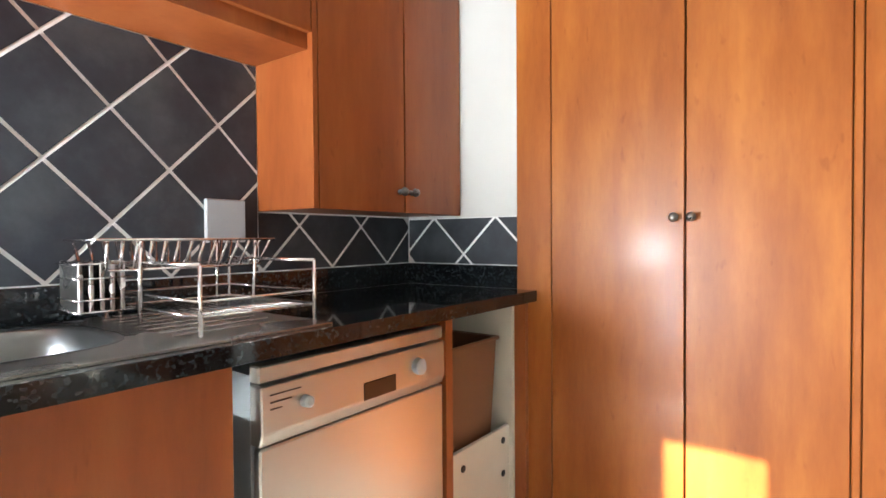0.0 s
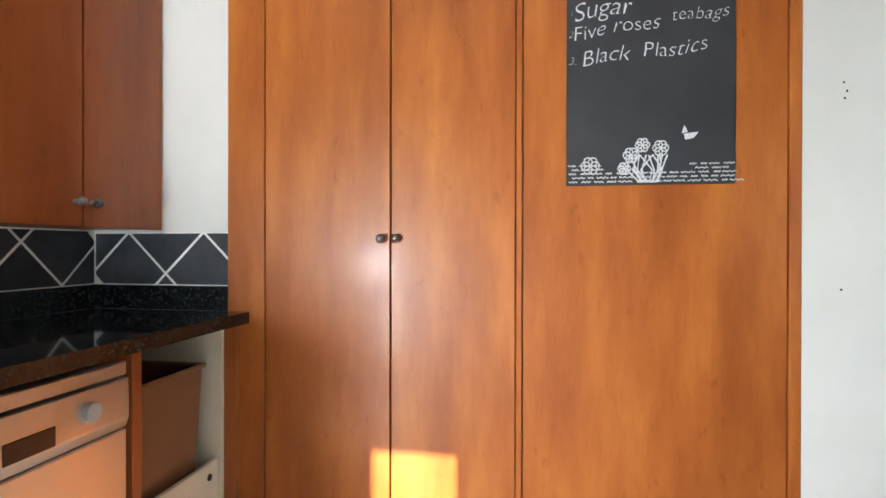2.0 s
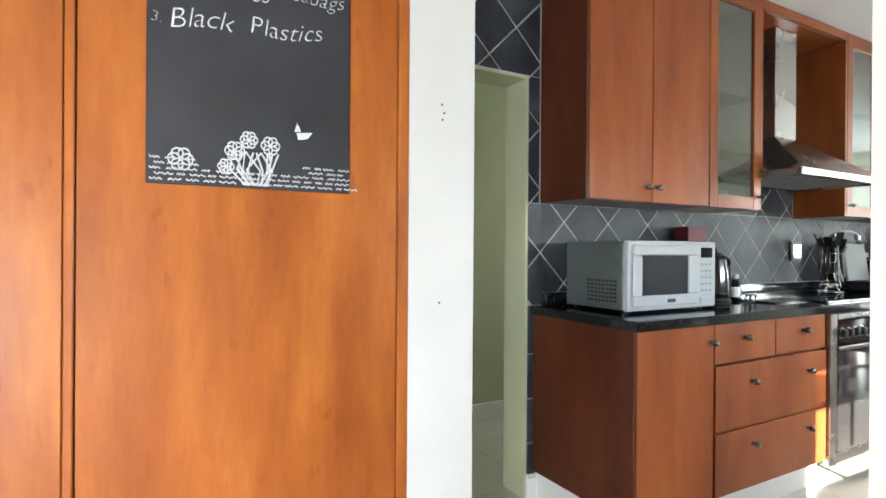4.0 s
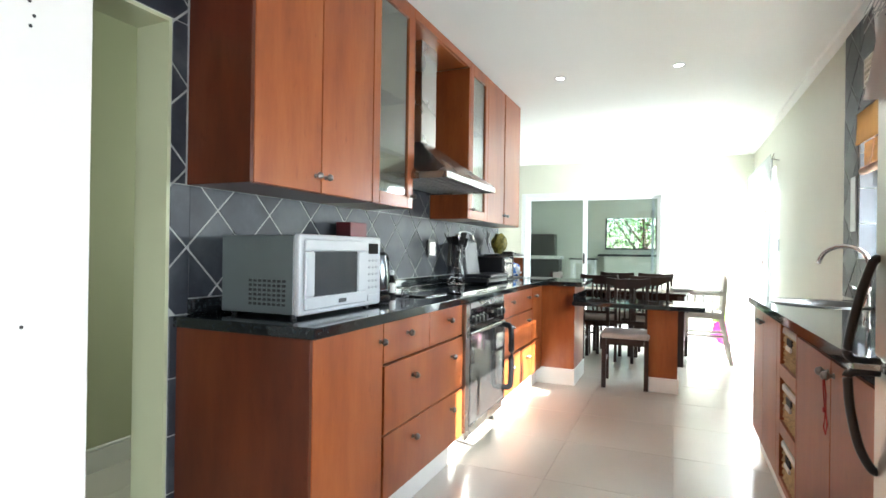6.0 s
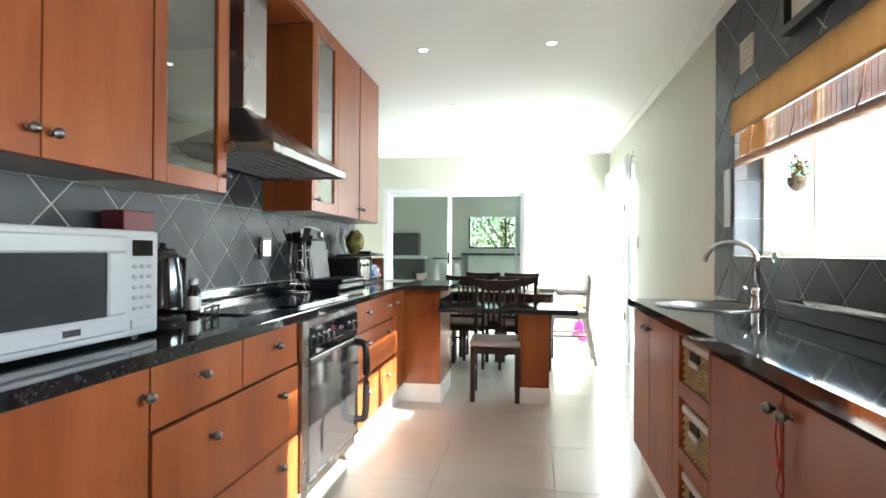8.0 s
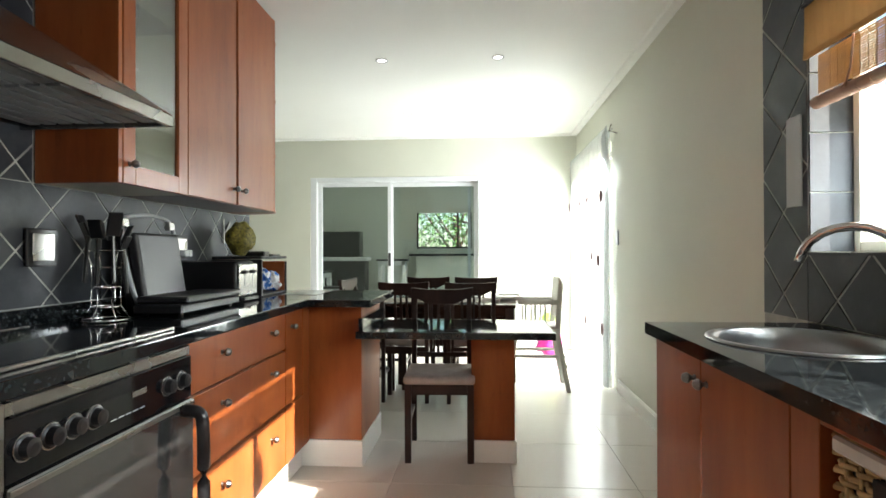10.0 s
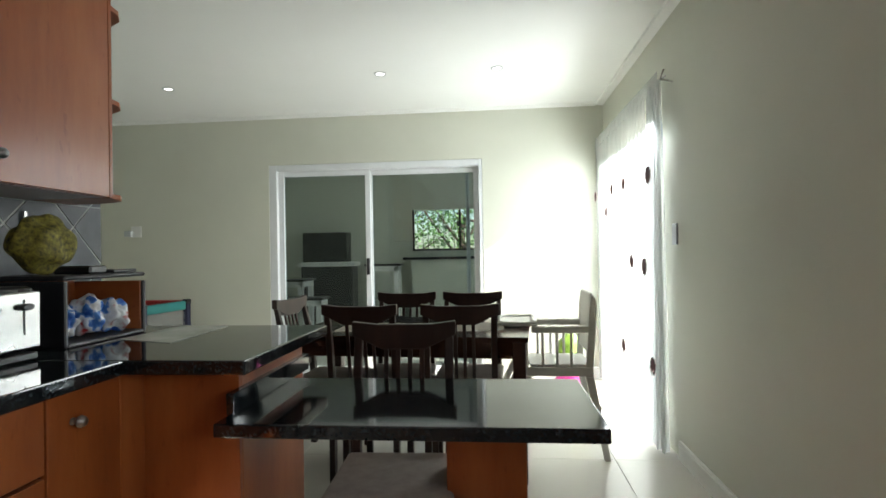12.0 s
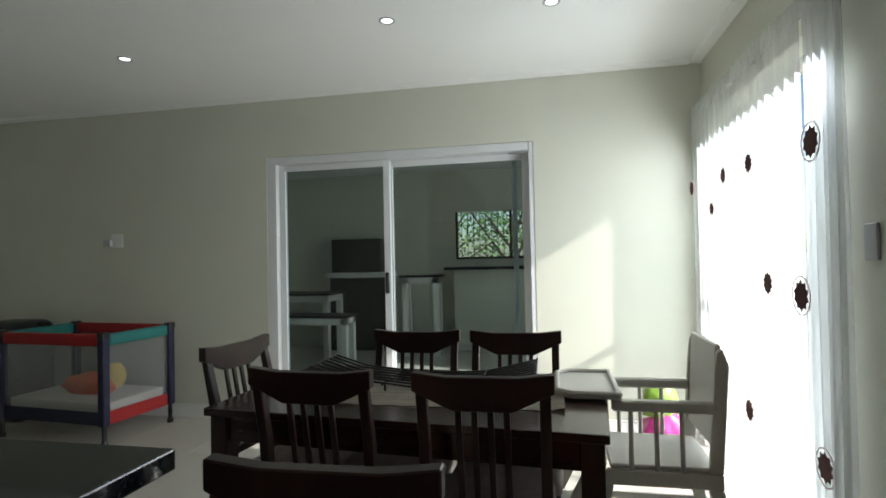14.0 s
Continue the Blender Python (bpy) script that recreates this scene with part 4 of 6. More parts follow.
def drape(x0, x1, folds, amp, z0, z1, seed, y):
    rng = random.Random(seed)
    cols, rws = folds * 8, 24
    ph = [rng.uniform(0.6, 1.4) for _ in range(folds + 2)]
    bm, g = bmesh.new(), []
    for j in range(rws + 1):
        v = j / rws
        row = []
        for i in range(cols + 1):
            t = i / cols
            k = t * folds
            a = amp * (ph[int(k)] * (1 - k % 1) + ph[int(k) + 1] * (k % 1))
            wav = math.sin(2 * math.pi * k) + 0.35 * math.sin(4.7 * math.pi * k + 1.3 + v)
            squeeze = 0.012 * math.sin(v * 5 + i * 0.15)
            row.append(bm.verts.new((x0 + (x1 - x0) * t + squeeze * (1 - v), y + a * wav * (0.55 + 0.45 * (1 - v)), z0 + (z1 - z0) * v)))
        g.append(row)
    for j in range(rws):
        for i in range(cols):
            bm.faces.new((g[j][i], g[j][i + 1], g[j + 1][i + 1], g[j + 1][i]))
    return bm


part("panel", drape(7.92, 9.52, 17, 0.012, 0.03, 2.13, 3, -0.243), CURTAIN, cur, "gathered sheer panel", smooth=True)
part("panel", drape(7.64, 7.91, 6, 0.024, 0.02, 2.14, 5, -0.248), CURTAIN, cur, "bunched sheer panel", smooth=True)
part("heading", drape(7.66, 9.52, 60, 0.005, 2.10, 2.19, 8, -0.240), CURTAIN, cur, "ruffled curtain heading", smooth=True)
for i, (x, z, sc) in enumerate([(7.80, 1.62, 1.05), (8.43, 1.65, 0.85), (8.81, 1.65, 0.8), (9.46, 1.66, 0.85), (9.03, 1.49, 0.7), (8.24, 1.10, 0.9), (7.91, 1.07, 1.1), (8.51, 0.48, 1.0), (7.77, 0.49, 1.0)]):
    r = 0.055 * sc
    star = [((r if k % 2 else r * 0.78) * math.cos(k * math.pi / 10), (r if k % 2 else r * 0.78) * math.sin(k * math.pi / 10)) for k in range(20)]
    y = -0.222 if x > 7.92 else -0.215

    f = part("sewn_flower", prism([(x + a, z + b) for a, b in star], y - 0.002, y, "y"), FLOWER, cur, "maroon sewn flower with a pale scalloped rim")
    part("flower_rim", tube([(x + r * (1.17 + 0.05 * (k % 2)) * math.cos(k * math.pi / 16), y - 0.001, z + r * (1.17 + 0.05 * (k % 2)) * math.sin(k * math.pi / 16)) for k in range(32)], 0.0026, 5, closed=True), FLOWER_RIM, f)
rod = thing("curtain_rod", (8.5, -0.25, 2.17), "thin steel curtain rod", "curtain rod")
part("rod", cyl((7.60, -0.266, 2.145), (9.50, -0.266, 2.145), 0.006), STEEL, rod)
part("bracket", tube([(7.64, -0.318, 2.12), (7.64, -0.25, 2.14), (7.62, -0.266, 2.19)], 0.006, 6), STEEL, rod)

# bamboo blind
bl = thing("bamboo_blind", (4.03, -0.32, 1.94), "half-raised bamboo roman blind over the kitchen window", "blind")
bm = bmesh.new()
g = [[bm.verts.new((3.05 + 2.01 * i / 60, -0.300 + 0.0022 * math.sin(i * 1.7 + k) , 1.806 + 0.163 * k / 4)) for i in range(61)] for k in range(5)]
for k in range(4):
    for i in range(60):
        bm.faces.new((g[k][i], g[k][i + 1], g[k + 1][i + 1], g[k + 1][i]))
bmesh.ops.solidify(bm, geom=list(bm.faces), thickness=0.003)
part("valance", bm, BLIND_CLOTH, bl, "tan cloth valance")
part("valance_hem", bbox(3.05, 5.06, -0.305, -0.295, 1.790, 1.806, 0.002), BLIND_CLOTH, bl, "stitched lower hem")
part("headrail", bbox(3.04, 5.065, -0.318, -0.292, 1.970, 1.982, 0.002), CHARCOAL, bl, "dark headrail")
rng = random.Random(21)
part("slats", join(*[boxes((3.06, 5.04, -0.334, -0.3328, z, z + rng.uniform(0.0056, 0.0068))) for z in [1.672 + 0.0076 * k for k in range(17)]]), BAMBOO, bl, "open-woven bamboo slats", kind="stuff")
part("stitching", join(*[boxes((x, x + 0.003, -0.3325, -0.3315, 1.665, 1.80)) for x in [3.07 + 0.034 * i for i in range(58)]]), BAMBOO, bl, "thin woven threads", kind="stuff")
part("bottom_roll", join(cyl((3.05, -0.326, 1.640), (5.04, -0.326, 1.640), 0.021, n=16), *[cyl((3.08 + 0.06 * i, -0.326, 1.640), (3.086 + 0.06 * i, -0.326, 1.640), 0.0225, n=16) for i in range(33)]), BAMBOO_ROLL, bl, "rolled lower edge bound with thread", smooth=False)
for x in (3.45, 3.95, 4.42, 4.86):
    part("cord", tube([(x, -0.328, 1.80), (x, -0.318, 1.70), (x, -0.302, 1.645), (x, -0.318, 1.617)], 0.0035, 6), BAMBOO_ROLL, bl, smooth=True)

# clock / picture frame and vent above the window
u = thing("wall_frame", (4.30, -0.31, 2.3), "black framed picture above the kitchen window", "picture frame")
part("frame", join(bbox(4.10, 4.43, -0.318, -0.27, 2.075, 2.115, 0.003), bbox(4.10, 4.43, -0.318, -0.27, 2.45, 2.49, 0.003), bbox(4.10, 4.135, -0.318, -0.27, 2.116, 2.449, 0.003), bbox(4.395, 4.43, -0.318, -0.27, 2.116, 2.449, 0.003)), BLACK, u)
part("picture", boxes((4.135, 4.395, -0.315, -0.30, 2.116, 2.449)), PAPER, u, "pale faded picture")
u = thing("air_vent", (4.88, -0.31, 2.17), "small square terracotta air brick grille", "vent")
part("grille", join(*[bbox(4.80 + 0.030 * i, 4.812 + 0.030 * i, -0.316, -0.306, 2.09, 2.25, 0.001) for i in range(6)], *[bbox(4.80, 4.962, -0.312, -0.304, 2.09 + 0.030 * i, 2.101 + 0.030 * i, 0.001) for i in range(6)]), MELAMINE, u)
u = thing("wall_thermometer", (5.15, -0.31, 1.5), "tall white card hanging beside the window", "sign")
part("card", bbox(5.095, 5.185, -0.314, -0.306, 1.30, 1.62, 0.003), WHITE_P, u)
for x, z, lab in ((7.64, 1.26, "white light switch beside the curtain"),):
    one("light_switch", bbox(x - 0.037, x + 0.037, -0.319, -0.309, z - 0.06, z + 0.06, 0.003), WHITE_P, lab, "switch")
one("wall_socket", bbox(9.538, 9.549, 4.20, 4.31, 1.385, 1.495, 0.003), TRIM, "white wall socket with a plug", "socket")
one("wall_plug", bbox(9.50, 9.537, 4.28, 4.36, 1.39, 1.45, 0.006), WHITE_P, "small clear plug-in device in the socket", "plug")

# downlights
dl = thing("downlight", (0, 0, 0), "small round recessed ceiling light, lit", "ceiling light", "recessed ceiling lights")
part("rim", lathe([(0.045, 0.0), (0.045, -0.004), (0.036, -0.006), (0.030, -0.002), (0.030, 0.0)], (0, 0, 0), 24), WHITE_P, dl)
part("lens", lathe([(0.0295, -0.0005), (0.028, -0.003), (0.001, -0.003)], (0, 0, 0), 20), LAMPGLOW, dl, "glowing lens")
for x, y in [(5.54, 0.64), (5.54, 1.50), (6.97, 0.675), (6.97, 1.51), (8.46, 0.657), (8.46, 1.53), (8.57, 3.28)]:
    copy_thing(dl, pose(x, y, TOP))
for x, y in [(12.2, 3.3), (11.6, 1.75), (12.2, 0.9)]:
    copy_thing(dl, pose(x, y, 2.45))
for o in list(dl.children_recursive) + [dl]:
    bpy.data.objects.remove(o)


# ---- dining furniture ----
def dining_chair(mat_seat=CLOTH):
    """Back at +y side when unturned: origin on the floor under the seat's middle, the sitter looks to -y."""
    c = thing("dining_chair", (0, 0, 0), "dark espresso wooden dining chair with slatted back and padded taupe seat", "chair", "dining chairs")
    for s in (-1, 1):
        part("front_leg", bev(boxes((s * 0.170 - 0.018, s * 0.170 + 0.018, -0.20, -0.164, 0, 0.425)), 0.003), DARKWOOD, c)
        o = [(0.150, 0.0), (0.190, 0.0), (0.188, 0.25), (0.188, 0.46), (0.212, 0.70), (0.246, 0.873), (0.220, 0.873), (0.176, 0.70), (0.148, 0.46), (0.148, 0.25)]
        part("back_leg", bev(prism([(y, z) for y, z in o], s * 0.168 - 0.015, s * 0.168 + 0.015, "x"), 0.003), DARKWOOD, c)
        part("stretcher", bbox(s * 0.170 - 0.009, s * 0.170 + 0.009, -0.162, 0.152, 0.20, 0.225, 0.002), DARKWOOD, c)
        part("seat_rail", bbox(s * 0.170 - 0.011, s * 0.170 + 0.011, -0.162, 0.147, 0.37, 0.425, 0.002), DARKWOOD, c)
    part("seat_rail", bbox(-0.151, 0.151, -0.195, -0.172, 0.37, 0.425, 0.002), DARKWOOD, c)
    part("seat_rail", bbox(-0.152, 0.152, 0.152, 0.176, 0.37, 0.425, 0.002), DARKWOOD, c)
    part("seat", bbox(-0.195, 0.195, -0.215, 0.145, 0.427, 0.475, 0.018, 4), mat_seat, c, "padded taupe seat cushion", smooth=True)
    part("top_rail", bev(prism([(-0.193, 0.925), (-0.10, 0.914), (0.10, 0.914), (0.193, 0.925), (0.193, 0.874), (0.155, 0.857), (0.08, 0.822), (-0.08, 0.822), (-0.155, 0.857), (-0.193, 0.874)], 0.217, 0.250, "y"), 0.003), DARKWOOD, c)
    part("lower_rail", bbox(-0.152, 0.152, 0.170, 0.187, 0.505, 0.535, 0.002), DARKWOOD, c)
    for x in (-0.066, -0.022, 0.022, 0.066):
        part("back_slat", bev(prism([(0.173, 0.533), (0.184, 0.533), (0.240, 0.826), (0.229, 0.826)], x - 0.0085, x + 0.0085, "x"), 0.0015), DARKWOOD, c)
    return c


ch = dining_chair()
for x, y, a in [(6.25, 1.035, -88), (7.375, 0.882, 91), (7.385, 1.375, 88), (7.76, 0.855, -92), (7.77, 1.275, -89), (7.62, 1.70, -6)]:
    copy_thing(ch, pose(x, y, 0, 0, 0, a))
for o in list(ch.children_recursive) + [ch]:
    bpy.data.objects.remove(o)

t = thing("dining_table", (7.63, 1.17, 0), "dark espresso wooden dining table with square legs", "table")
TX0, TX1, TY0, TY1 = 7.27, 8.02, 0.51, 1.83
part("tabletop", bbox(TX0, TX1, TY0, TY1, 0.718, 0.745, 0.004, 2), DARKWOOD_Y, t)
for r in ((TX0 + 0.03, TX0 + 0.05, TY0 + 0.08, TY1 - 0.08), (TX1 - 0.05, TX1 - 0.03, TY0 + 0.08, TY1 - 0.08), (TX0 + 0.08, TX1 - 0.08, TY0 + 0.03, TY0 + 0.05), (TX0 + 0.08, TX1 - 0.08, TY1 - 0.05, TY1 - 0.03)):
    part("apron", bbox(*r, 0.63, 0.717, 0.002), DARKWOOD_Y, t)
for x in (TX0 + 0.015, TX1 - 0.08):
    for y in (TY0 + 0.015, TY1 - 0.08):
        part("leg", bbox(x, x + 0.065, y, y + 0.065, 0, 0.717, 0.003), DARKWOOD, t)
t.rotation_euler = (0, 0, radians(-4.5))
bm = bmesh.new()
g = [[bm.verts.new((7.43 + 0.36 * i / 6, 0.655 + 0.95 * j / 40, 0.7475 + 0.0012 * math.sin(j * 1.9) + (0.010 * max(0, 1 - j / 2.0)))) for i in range(7)] for j in range(41)]
for j in range(40):
    for i in range(6):
        bm.faces.new((g[j][i], g[j + 1][i], g[j + 1][i + 1], g[j][i + 1]))
bmesh.ops.solidify(bm, geom=list(bm.faces), thickness=0.003)
one("table_runner", bm, RUNNER, "cream woven table runner across the dining table", "table runner")
wl = [*[tube([(7.58 + 0.04 * k, 0.75, 0.835), (7.58 + 0.04 * k, 0.95, 0.785), (7.58 + 0.04 * k, 1.20, 0.775), (7.58 + 0.04 * k, 1.45, 0.80), (7.58 + 0.04 * k, 1.58, 0.84)], 0.004, 6) for k in range(7)], *[tube([(7.565, y, z), (7.835, y, z)], 0.004, 6) for y, z in ((0.75, 0.835), (1.58, 0.84), (0.95, 0.783), (1.30, 0.782))], *[tube([(x, 1.1, 0.775), (x, 1.1, 0.752)], 0.004, 6) for x in (7.60, 7.80)], *[tube([(x, 1.3, 0.785), (x, 1.3, 0.752)], 0.004, 6) for x in (7.60, 7.80)]]
fb = thing("wire_fruit_basket", (7.70, 1.16, 0.75), "shallow curved black wire fruit tray on the table runner", "basket")
for w in wl:
    part("wire", w, BLACK, fb, smooth=True)

# highchair
h = thing("highchair", (7.75, 0.25, 0), "off-white painted wooden highchair with a tray, pulled to the table", "highchair")
HX0, HX1 = 7.58, 7.92
for x, sx in ((HX0, -1), (HX1, 1)):
    part("leg", bev(prism([(0.30, 0.47), (0.345, 0.47), (0.415, 0.0), (0.38, 0.0)], x - 0.014 , x + 0.014, "x"), 0.003), PALEWOOD, h)
    part("leg", bev(prism([(-0.04, 0.47), (0.005, 0.47), (-0.09, 0.0), (-0.125, 0.0)], x - 0.014, x + 0.014, "x"), 0.003), PALEWOOD, h)
    part("side_rail", bbox(x - 0.012, x + 0.012, -0.04, 0.35, 0.471, 0.521, 0.003), PALEWOOD, h)
    part("armrest", bbox(x - 0.018, x + 0.018, -0.02, 0.30, 0.715, 0.752, 0.006), PALEWOOD, h)
    for y in (0.33, 0.24, 0.16, 0.08):
        part("spindle", cyl((x, y, 0.521), (x, y, 0.714), 0.008, n=8), PALEWOOD, h)
    part("back_post", bev(prism([(-0.040, 0.522), (0.002, 0.522), (-0.022, 0.86), (-0.030, 0.915), (-0.046, 0.925), (-0.064, 0.87)], x - 0.013, x + 0.013, "x"), 0.004), PALEWOOD, h)
    part("footrest_arm", bev(prism([(0.33, 0.56), (0.37, 0.56), (0.50, 0.30), (0.46, 0.30)], x - 0.010, x + 0.010, "x"), 0.003), PALEWOOD, h)
part("seat", bbox(HX0, HX1, -0.03, 0.31, 0.522, 0.537, 0.004), PALEWOOD, h)
part("footrest", bbox(HX0 + 0.01, HX1 - 0.01, 0.42, 0.54, 0.285, 0.30, 0.004), PALEWOOD, h)
part("backrest", bev(prism([(-0.028, 0.60), (-0.012, 0.60), (-0.030, 0.935), (-0.048, 0.935)], HX0 + 0.014, HX1 - 0.014, "x"), 0.004), PALEWOOD, h)
part("stretcher", join(bbox(HX0, HX1, 0.37, 0.385, 0.20, 0.225, 0.002), bbox(HX0, HX1, -0.10, -0.085, 0.20, 0.225, 0.002), bbox(HX0 - 0.005, HX0 + 0.008, -0.08, 0.37, 0.28, 0.305, 0.002), bbox(HX1 - 0.008, HX1 + 0.005, -0.08, 0.37, 0.28, 0.305, 0.002)), PALEWOOD, h)
tray = prism([(HX0 - 0.02, 0.27), (HX1 + 0.02, 0.27), (HX1 + 0.02, 0.43), (HX1 - 0.03, 0.485), (HX0 + 0.03, 0.485), (HX0 - 0.02, 0.43)], 0.753, 0.766, "z")
part("tray", bev(tray, 0.003), PALEWOOD, h, "off-white tray with a raised rim")
part("tray_rim", tube([(HX0 - 0.012, 0.275, 0.770), (HX1 + 0.012, 0.275, 0.770), (HX1 + 0.012, 0.43, 0.770), (HX1 - 0.03, 0.477, 0.770), (HX0 + 0.03, 0.477, 0.770), (HX0 - 0.012, 0.43, 0.770)], 0.011, 6, closed=True), PALEWOOD, h, smooth=True)

for o in h.children:
    o.location.y += 0.20

# packets on the floor behind the highchair
for (x, y, z0, w, hh, m, lab) in [(9.05, 0.06, 0.0, 0.26, 0.30, PINK, "bright pink shopping packet standing by the curtain"), (9.07, 0.08, 0.28, 0.20, 0.24, LIME, "lime green packet on top of the pink packet")]:
    bm = bmesh.new()
    bmesh.ops.create_icosphere(bm, subdivisions=3, radius=1.0)
    for v in bm.verts:
        n3 = noise.noise(v.co * 2.3 + Vector((z0, 0, 0))) * 1.8 + 0.8 * noise.noise(v.co * 6.0)
        v.co = Vector((v.co.x * w * 0.35 * (1 + 0.25 * n3), v.co.y * w * 0.5 * (1 + 0.25 * n3), max(v.co.z, -0.85) * hh * 0.54 * (1 + 0.15 * n3)))
    lowz = min(v.co.z for v in bm.verts)
    bmesh.ops.translate(bm, vec=(x, y, z0 - lowz - (0.05 if z0 else 0)), verts=bm.verts)
    one("shopping_packet", bm, m, lab, "packet", "packets by the curtain", smooth=True)

# playpen
p = thing("playpen", (9.3, 4.2, 0), "folding playpen with red and teal padded rails and grey mesh sides", "playpen")
PX0, PX1, PY0, PY1 = 8.82, 9.40, 3.70, 4.66
for x in (PX0, PX1):
    for y in (PY0, PY1):
        part("corner_post", bbox(x - 0.028, x + 0.028, y - 0.028, y + 0.028, 0.14, 0.75, 0.01, 2), NAVY, p)
        part("foot", lathe([(0.022, 0), (0.024, 0.02), (0.016, 0.04), (0.016, 0.14)], (x, y, 0), 12), BLACK, p)
        part("corner_cap", bbox(x - 0.032, x + 0.032, y - 0.032, y + 0.032, 0.73, 0.778, 0.012, 2), BLACK, p)
for (a, b, c, d, m) in [(PX0 - 0.024, PX0 + 0.024, PY0 + 0.03, PY1 - 0.03, RED), (PX1 - 0.024, PX1 + 0.024, PY0 + 0.03, PY1 - 0.03, RED), (PX0 + 0.03, PX1 - 0.03, PY0 - 0.024, PY0 + 0.024, TEAL), (PX0 + 0.03, PX1 - 0.03, PY1 - 0.024, PY1 + 0.024, TEAL)]:
    part("padded_rail", bbox(a, b, c, d, 0.682, 0.766, 0.018, 3), m, p, smooth=True)
    dx, dy = (b - a) * 0.4, (d - c) * 0.4
    long_y = (d - c) > (b - a)
    mid = ((a + b) / 2, (c + d) / 2)
    q = (mid[0] - 0.002, mid[0] + 0.002, c, d) if long_y else (a, b, mid[1] - 0.002, mid[1] + 0.002)
    part("mesh_side", boxes((*q, 0.232, 0.682)), MESH, p, "grey see-through mesh side")
    part("lower_band", boxes((*q, 0.14, 0.231)), (NAVY if long_y else RED), p)
part("mattress", bbox(PX0 + 0.03, PX1 - 0.03, PY0 + 0.03, PY1 - 0.03, 0.19, 0.285, 0.015, 2), BEDDING, p, "white mattress", smooth=True)
bm = bmesh.new()
bmesh.ops.create_icosphere(bm, subdivisions=3, radius=1.0)
for v in bm.verts:
    n3 = noise.noise(v.co * 2.0)
    v.co = Vector((v.co.x * 0.11, v.co.y * 0.24 * (1 + 0.3 * n3), v.co.z * 0.085 * (1 + 0.3 * n3)))
bmesh.ops.translate(bm, vec=(9.1, 4.15, 0.345), verts=bm.verts)
one("stuffed_toy", bm, ORANGE, "orange spotted soft toy lying in the playpen", "soft toy", smooth=True)
bm = bmesh.new()
bmesh.ops.create_icosphere(bm, subdivisions=2, radius=1.0)
for v in bm.verts:
    v.co = Vector((v.co.x * 0.08, v.co.y * 0.09, v.co.z * 0.10 * (1 + 0.3 * noise.noise(v.co * 3))))
bmesh.ops.translate(bm, vec=(9.15, 3.98, 0.40), verts=bm.verts)
one("stuffed_toy", bm, YELLOW, "yellow soft toy leaning in the playpen", "soft toy", smooth=True)
turn = Matrix.Translation((PX0, PY0, 0)) @ Matrix.Rotation(radians(-5), 4, "Z") @ Matrix.Translation((-PX0, -PY0, 0))
for ob in [p] + [o for o in scene.objects if o.name.startswith("stuffed_toy")]:
    ob.matrix_world = turn @ Matrix.Translation(ob.location)
bm = bbox(9.15, 9.5, 4.80, 5.25, 0.0, 0.80, 0.08, 4)
one("black_bag", bm, BLACK, "black bag standing against the dining room wall", "bag", smooth=True)


# ---- scullery ----
SCX, SCY = -0.28, 0.205
SX = -0.03
u = thing("sink_cabinet", (-0.3, 0.0, 0), "cherry base cabinet under the scullery sink", "cabinet", "scullery base units")
part("body", boxes((-0.575, SX - 0.02, -0.25, 0.575, 0.1, 0.72)), CHERRY_SHADED, u)
for y0, y1 in ((0.10, 0.580), (-0.25, 0.098)):
    part("door", bbox(SX - 0.018, SX, y0 + GAP, y1 - GAP, 0.1, 0.858, 0.0015), CHERRY, u)
u = thing("dishwasher", (-0.3, 0.94, 0), "silver freestanding dishwasher with a knobbed control panel under the counter", "dishwasher")
part("body", boxes((-0.56, SX - 0.03, 0.635, 1.262, 0.04, 0.81)), GREY_METAL, u)
part("top_lip", bbox(SX - 0.03, SX + 0.004, 0.632, 1.262, 0.795, 0.832, 0.004), STEEL_DULL, u)
pan = part("control_panel", bev(prism([(SX - 0.03, 0.662), (SX + 0.002, 0.662), (SX + 0.012, 0.69), (SX + 0.010, 0.79), (SX - 0.03, 0.79)], 0.634, 1.262, "y"), 0.003), STEEL_DULL, u, "sloping silver control panel")
part("handle_recess", bbox(SX + 0.008, SX + 0.0135, 0.925, 1.045, 0.690, 0.735, 0.002), BLACK, u, "dark recessed grip")
part("door_panel", bbox(SX - 0.02, SX + 0.004, 0.634, 1.262, 0.10, 0.658, 0.004), STEEL_DULL, u, "plain silver door")
for y, r in ((0.745, 0.014), (1.135, 0.024)):
    part("dial", lathe([(r, 0), (r * 0.95, 0.016), (r * 0.6, 0.018)], n=20), WHITE_P, u, "pale round dial", smooth=False, move=Matrix.Translation((SX + 0.011, y, 0.737)) @ Matrix.Rotation(radians(90), 4, "Y"))
part("panel_marks", join(*[bbox(SX + 0.0105, SX + 0.0118, 0.655, 0.655 + w, z, z + 0.003, 0.0003) for z, w in ((0.768, 0.08), (0.752, 0.055), (0.738, 0.03))]), BLACK, u)
part("toe_panel", bbox(SX - 0.06, SX - 0.05, 0.64, 1.255, 0.0, 0.095, 0.001), BLACK, u)
u = thing("bin_cabinet", (-0.3, 1.55, 0), "open cherry framed cabinet with its cream door flap lowered", "cabinet", "scullery base units")
part("side", bbox(-0.57, SX, 1.285, 1.320, 0.0, 0.861, 0.0015), CHERRY, u)
part("side", bbox(-0.57, SX + 0.040, 1.715, 1.740, 0.0, 0.861, 0.0015), CHERRY, u)
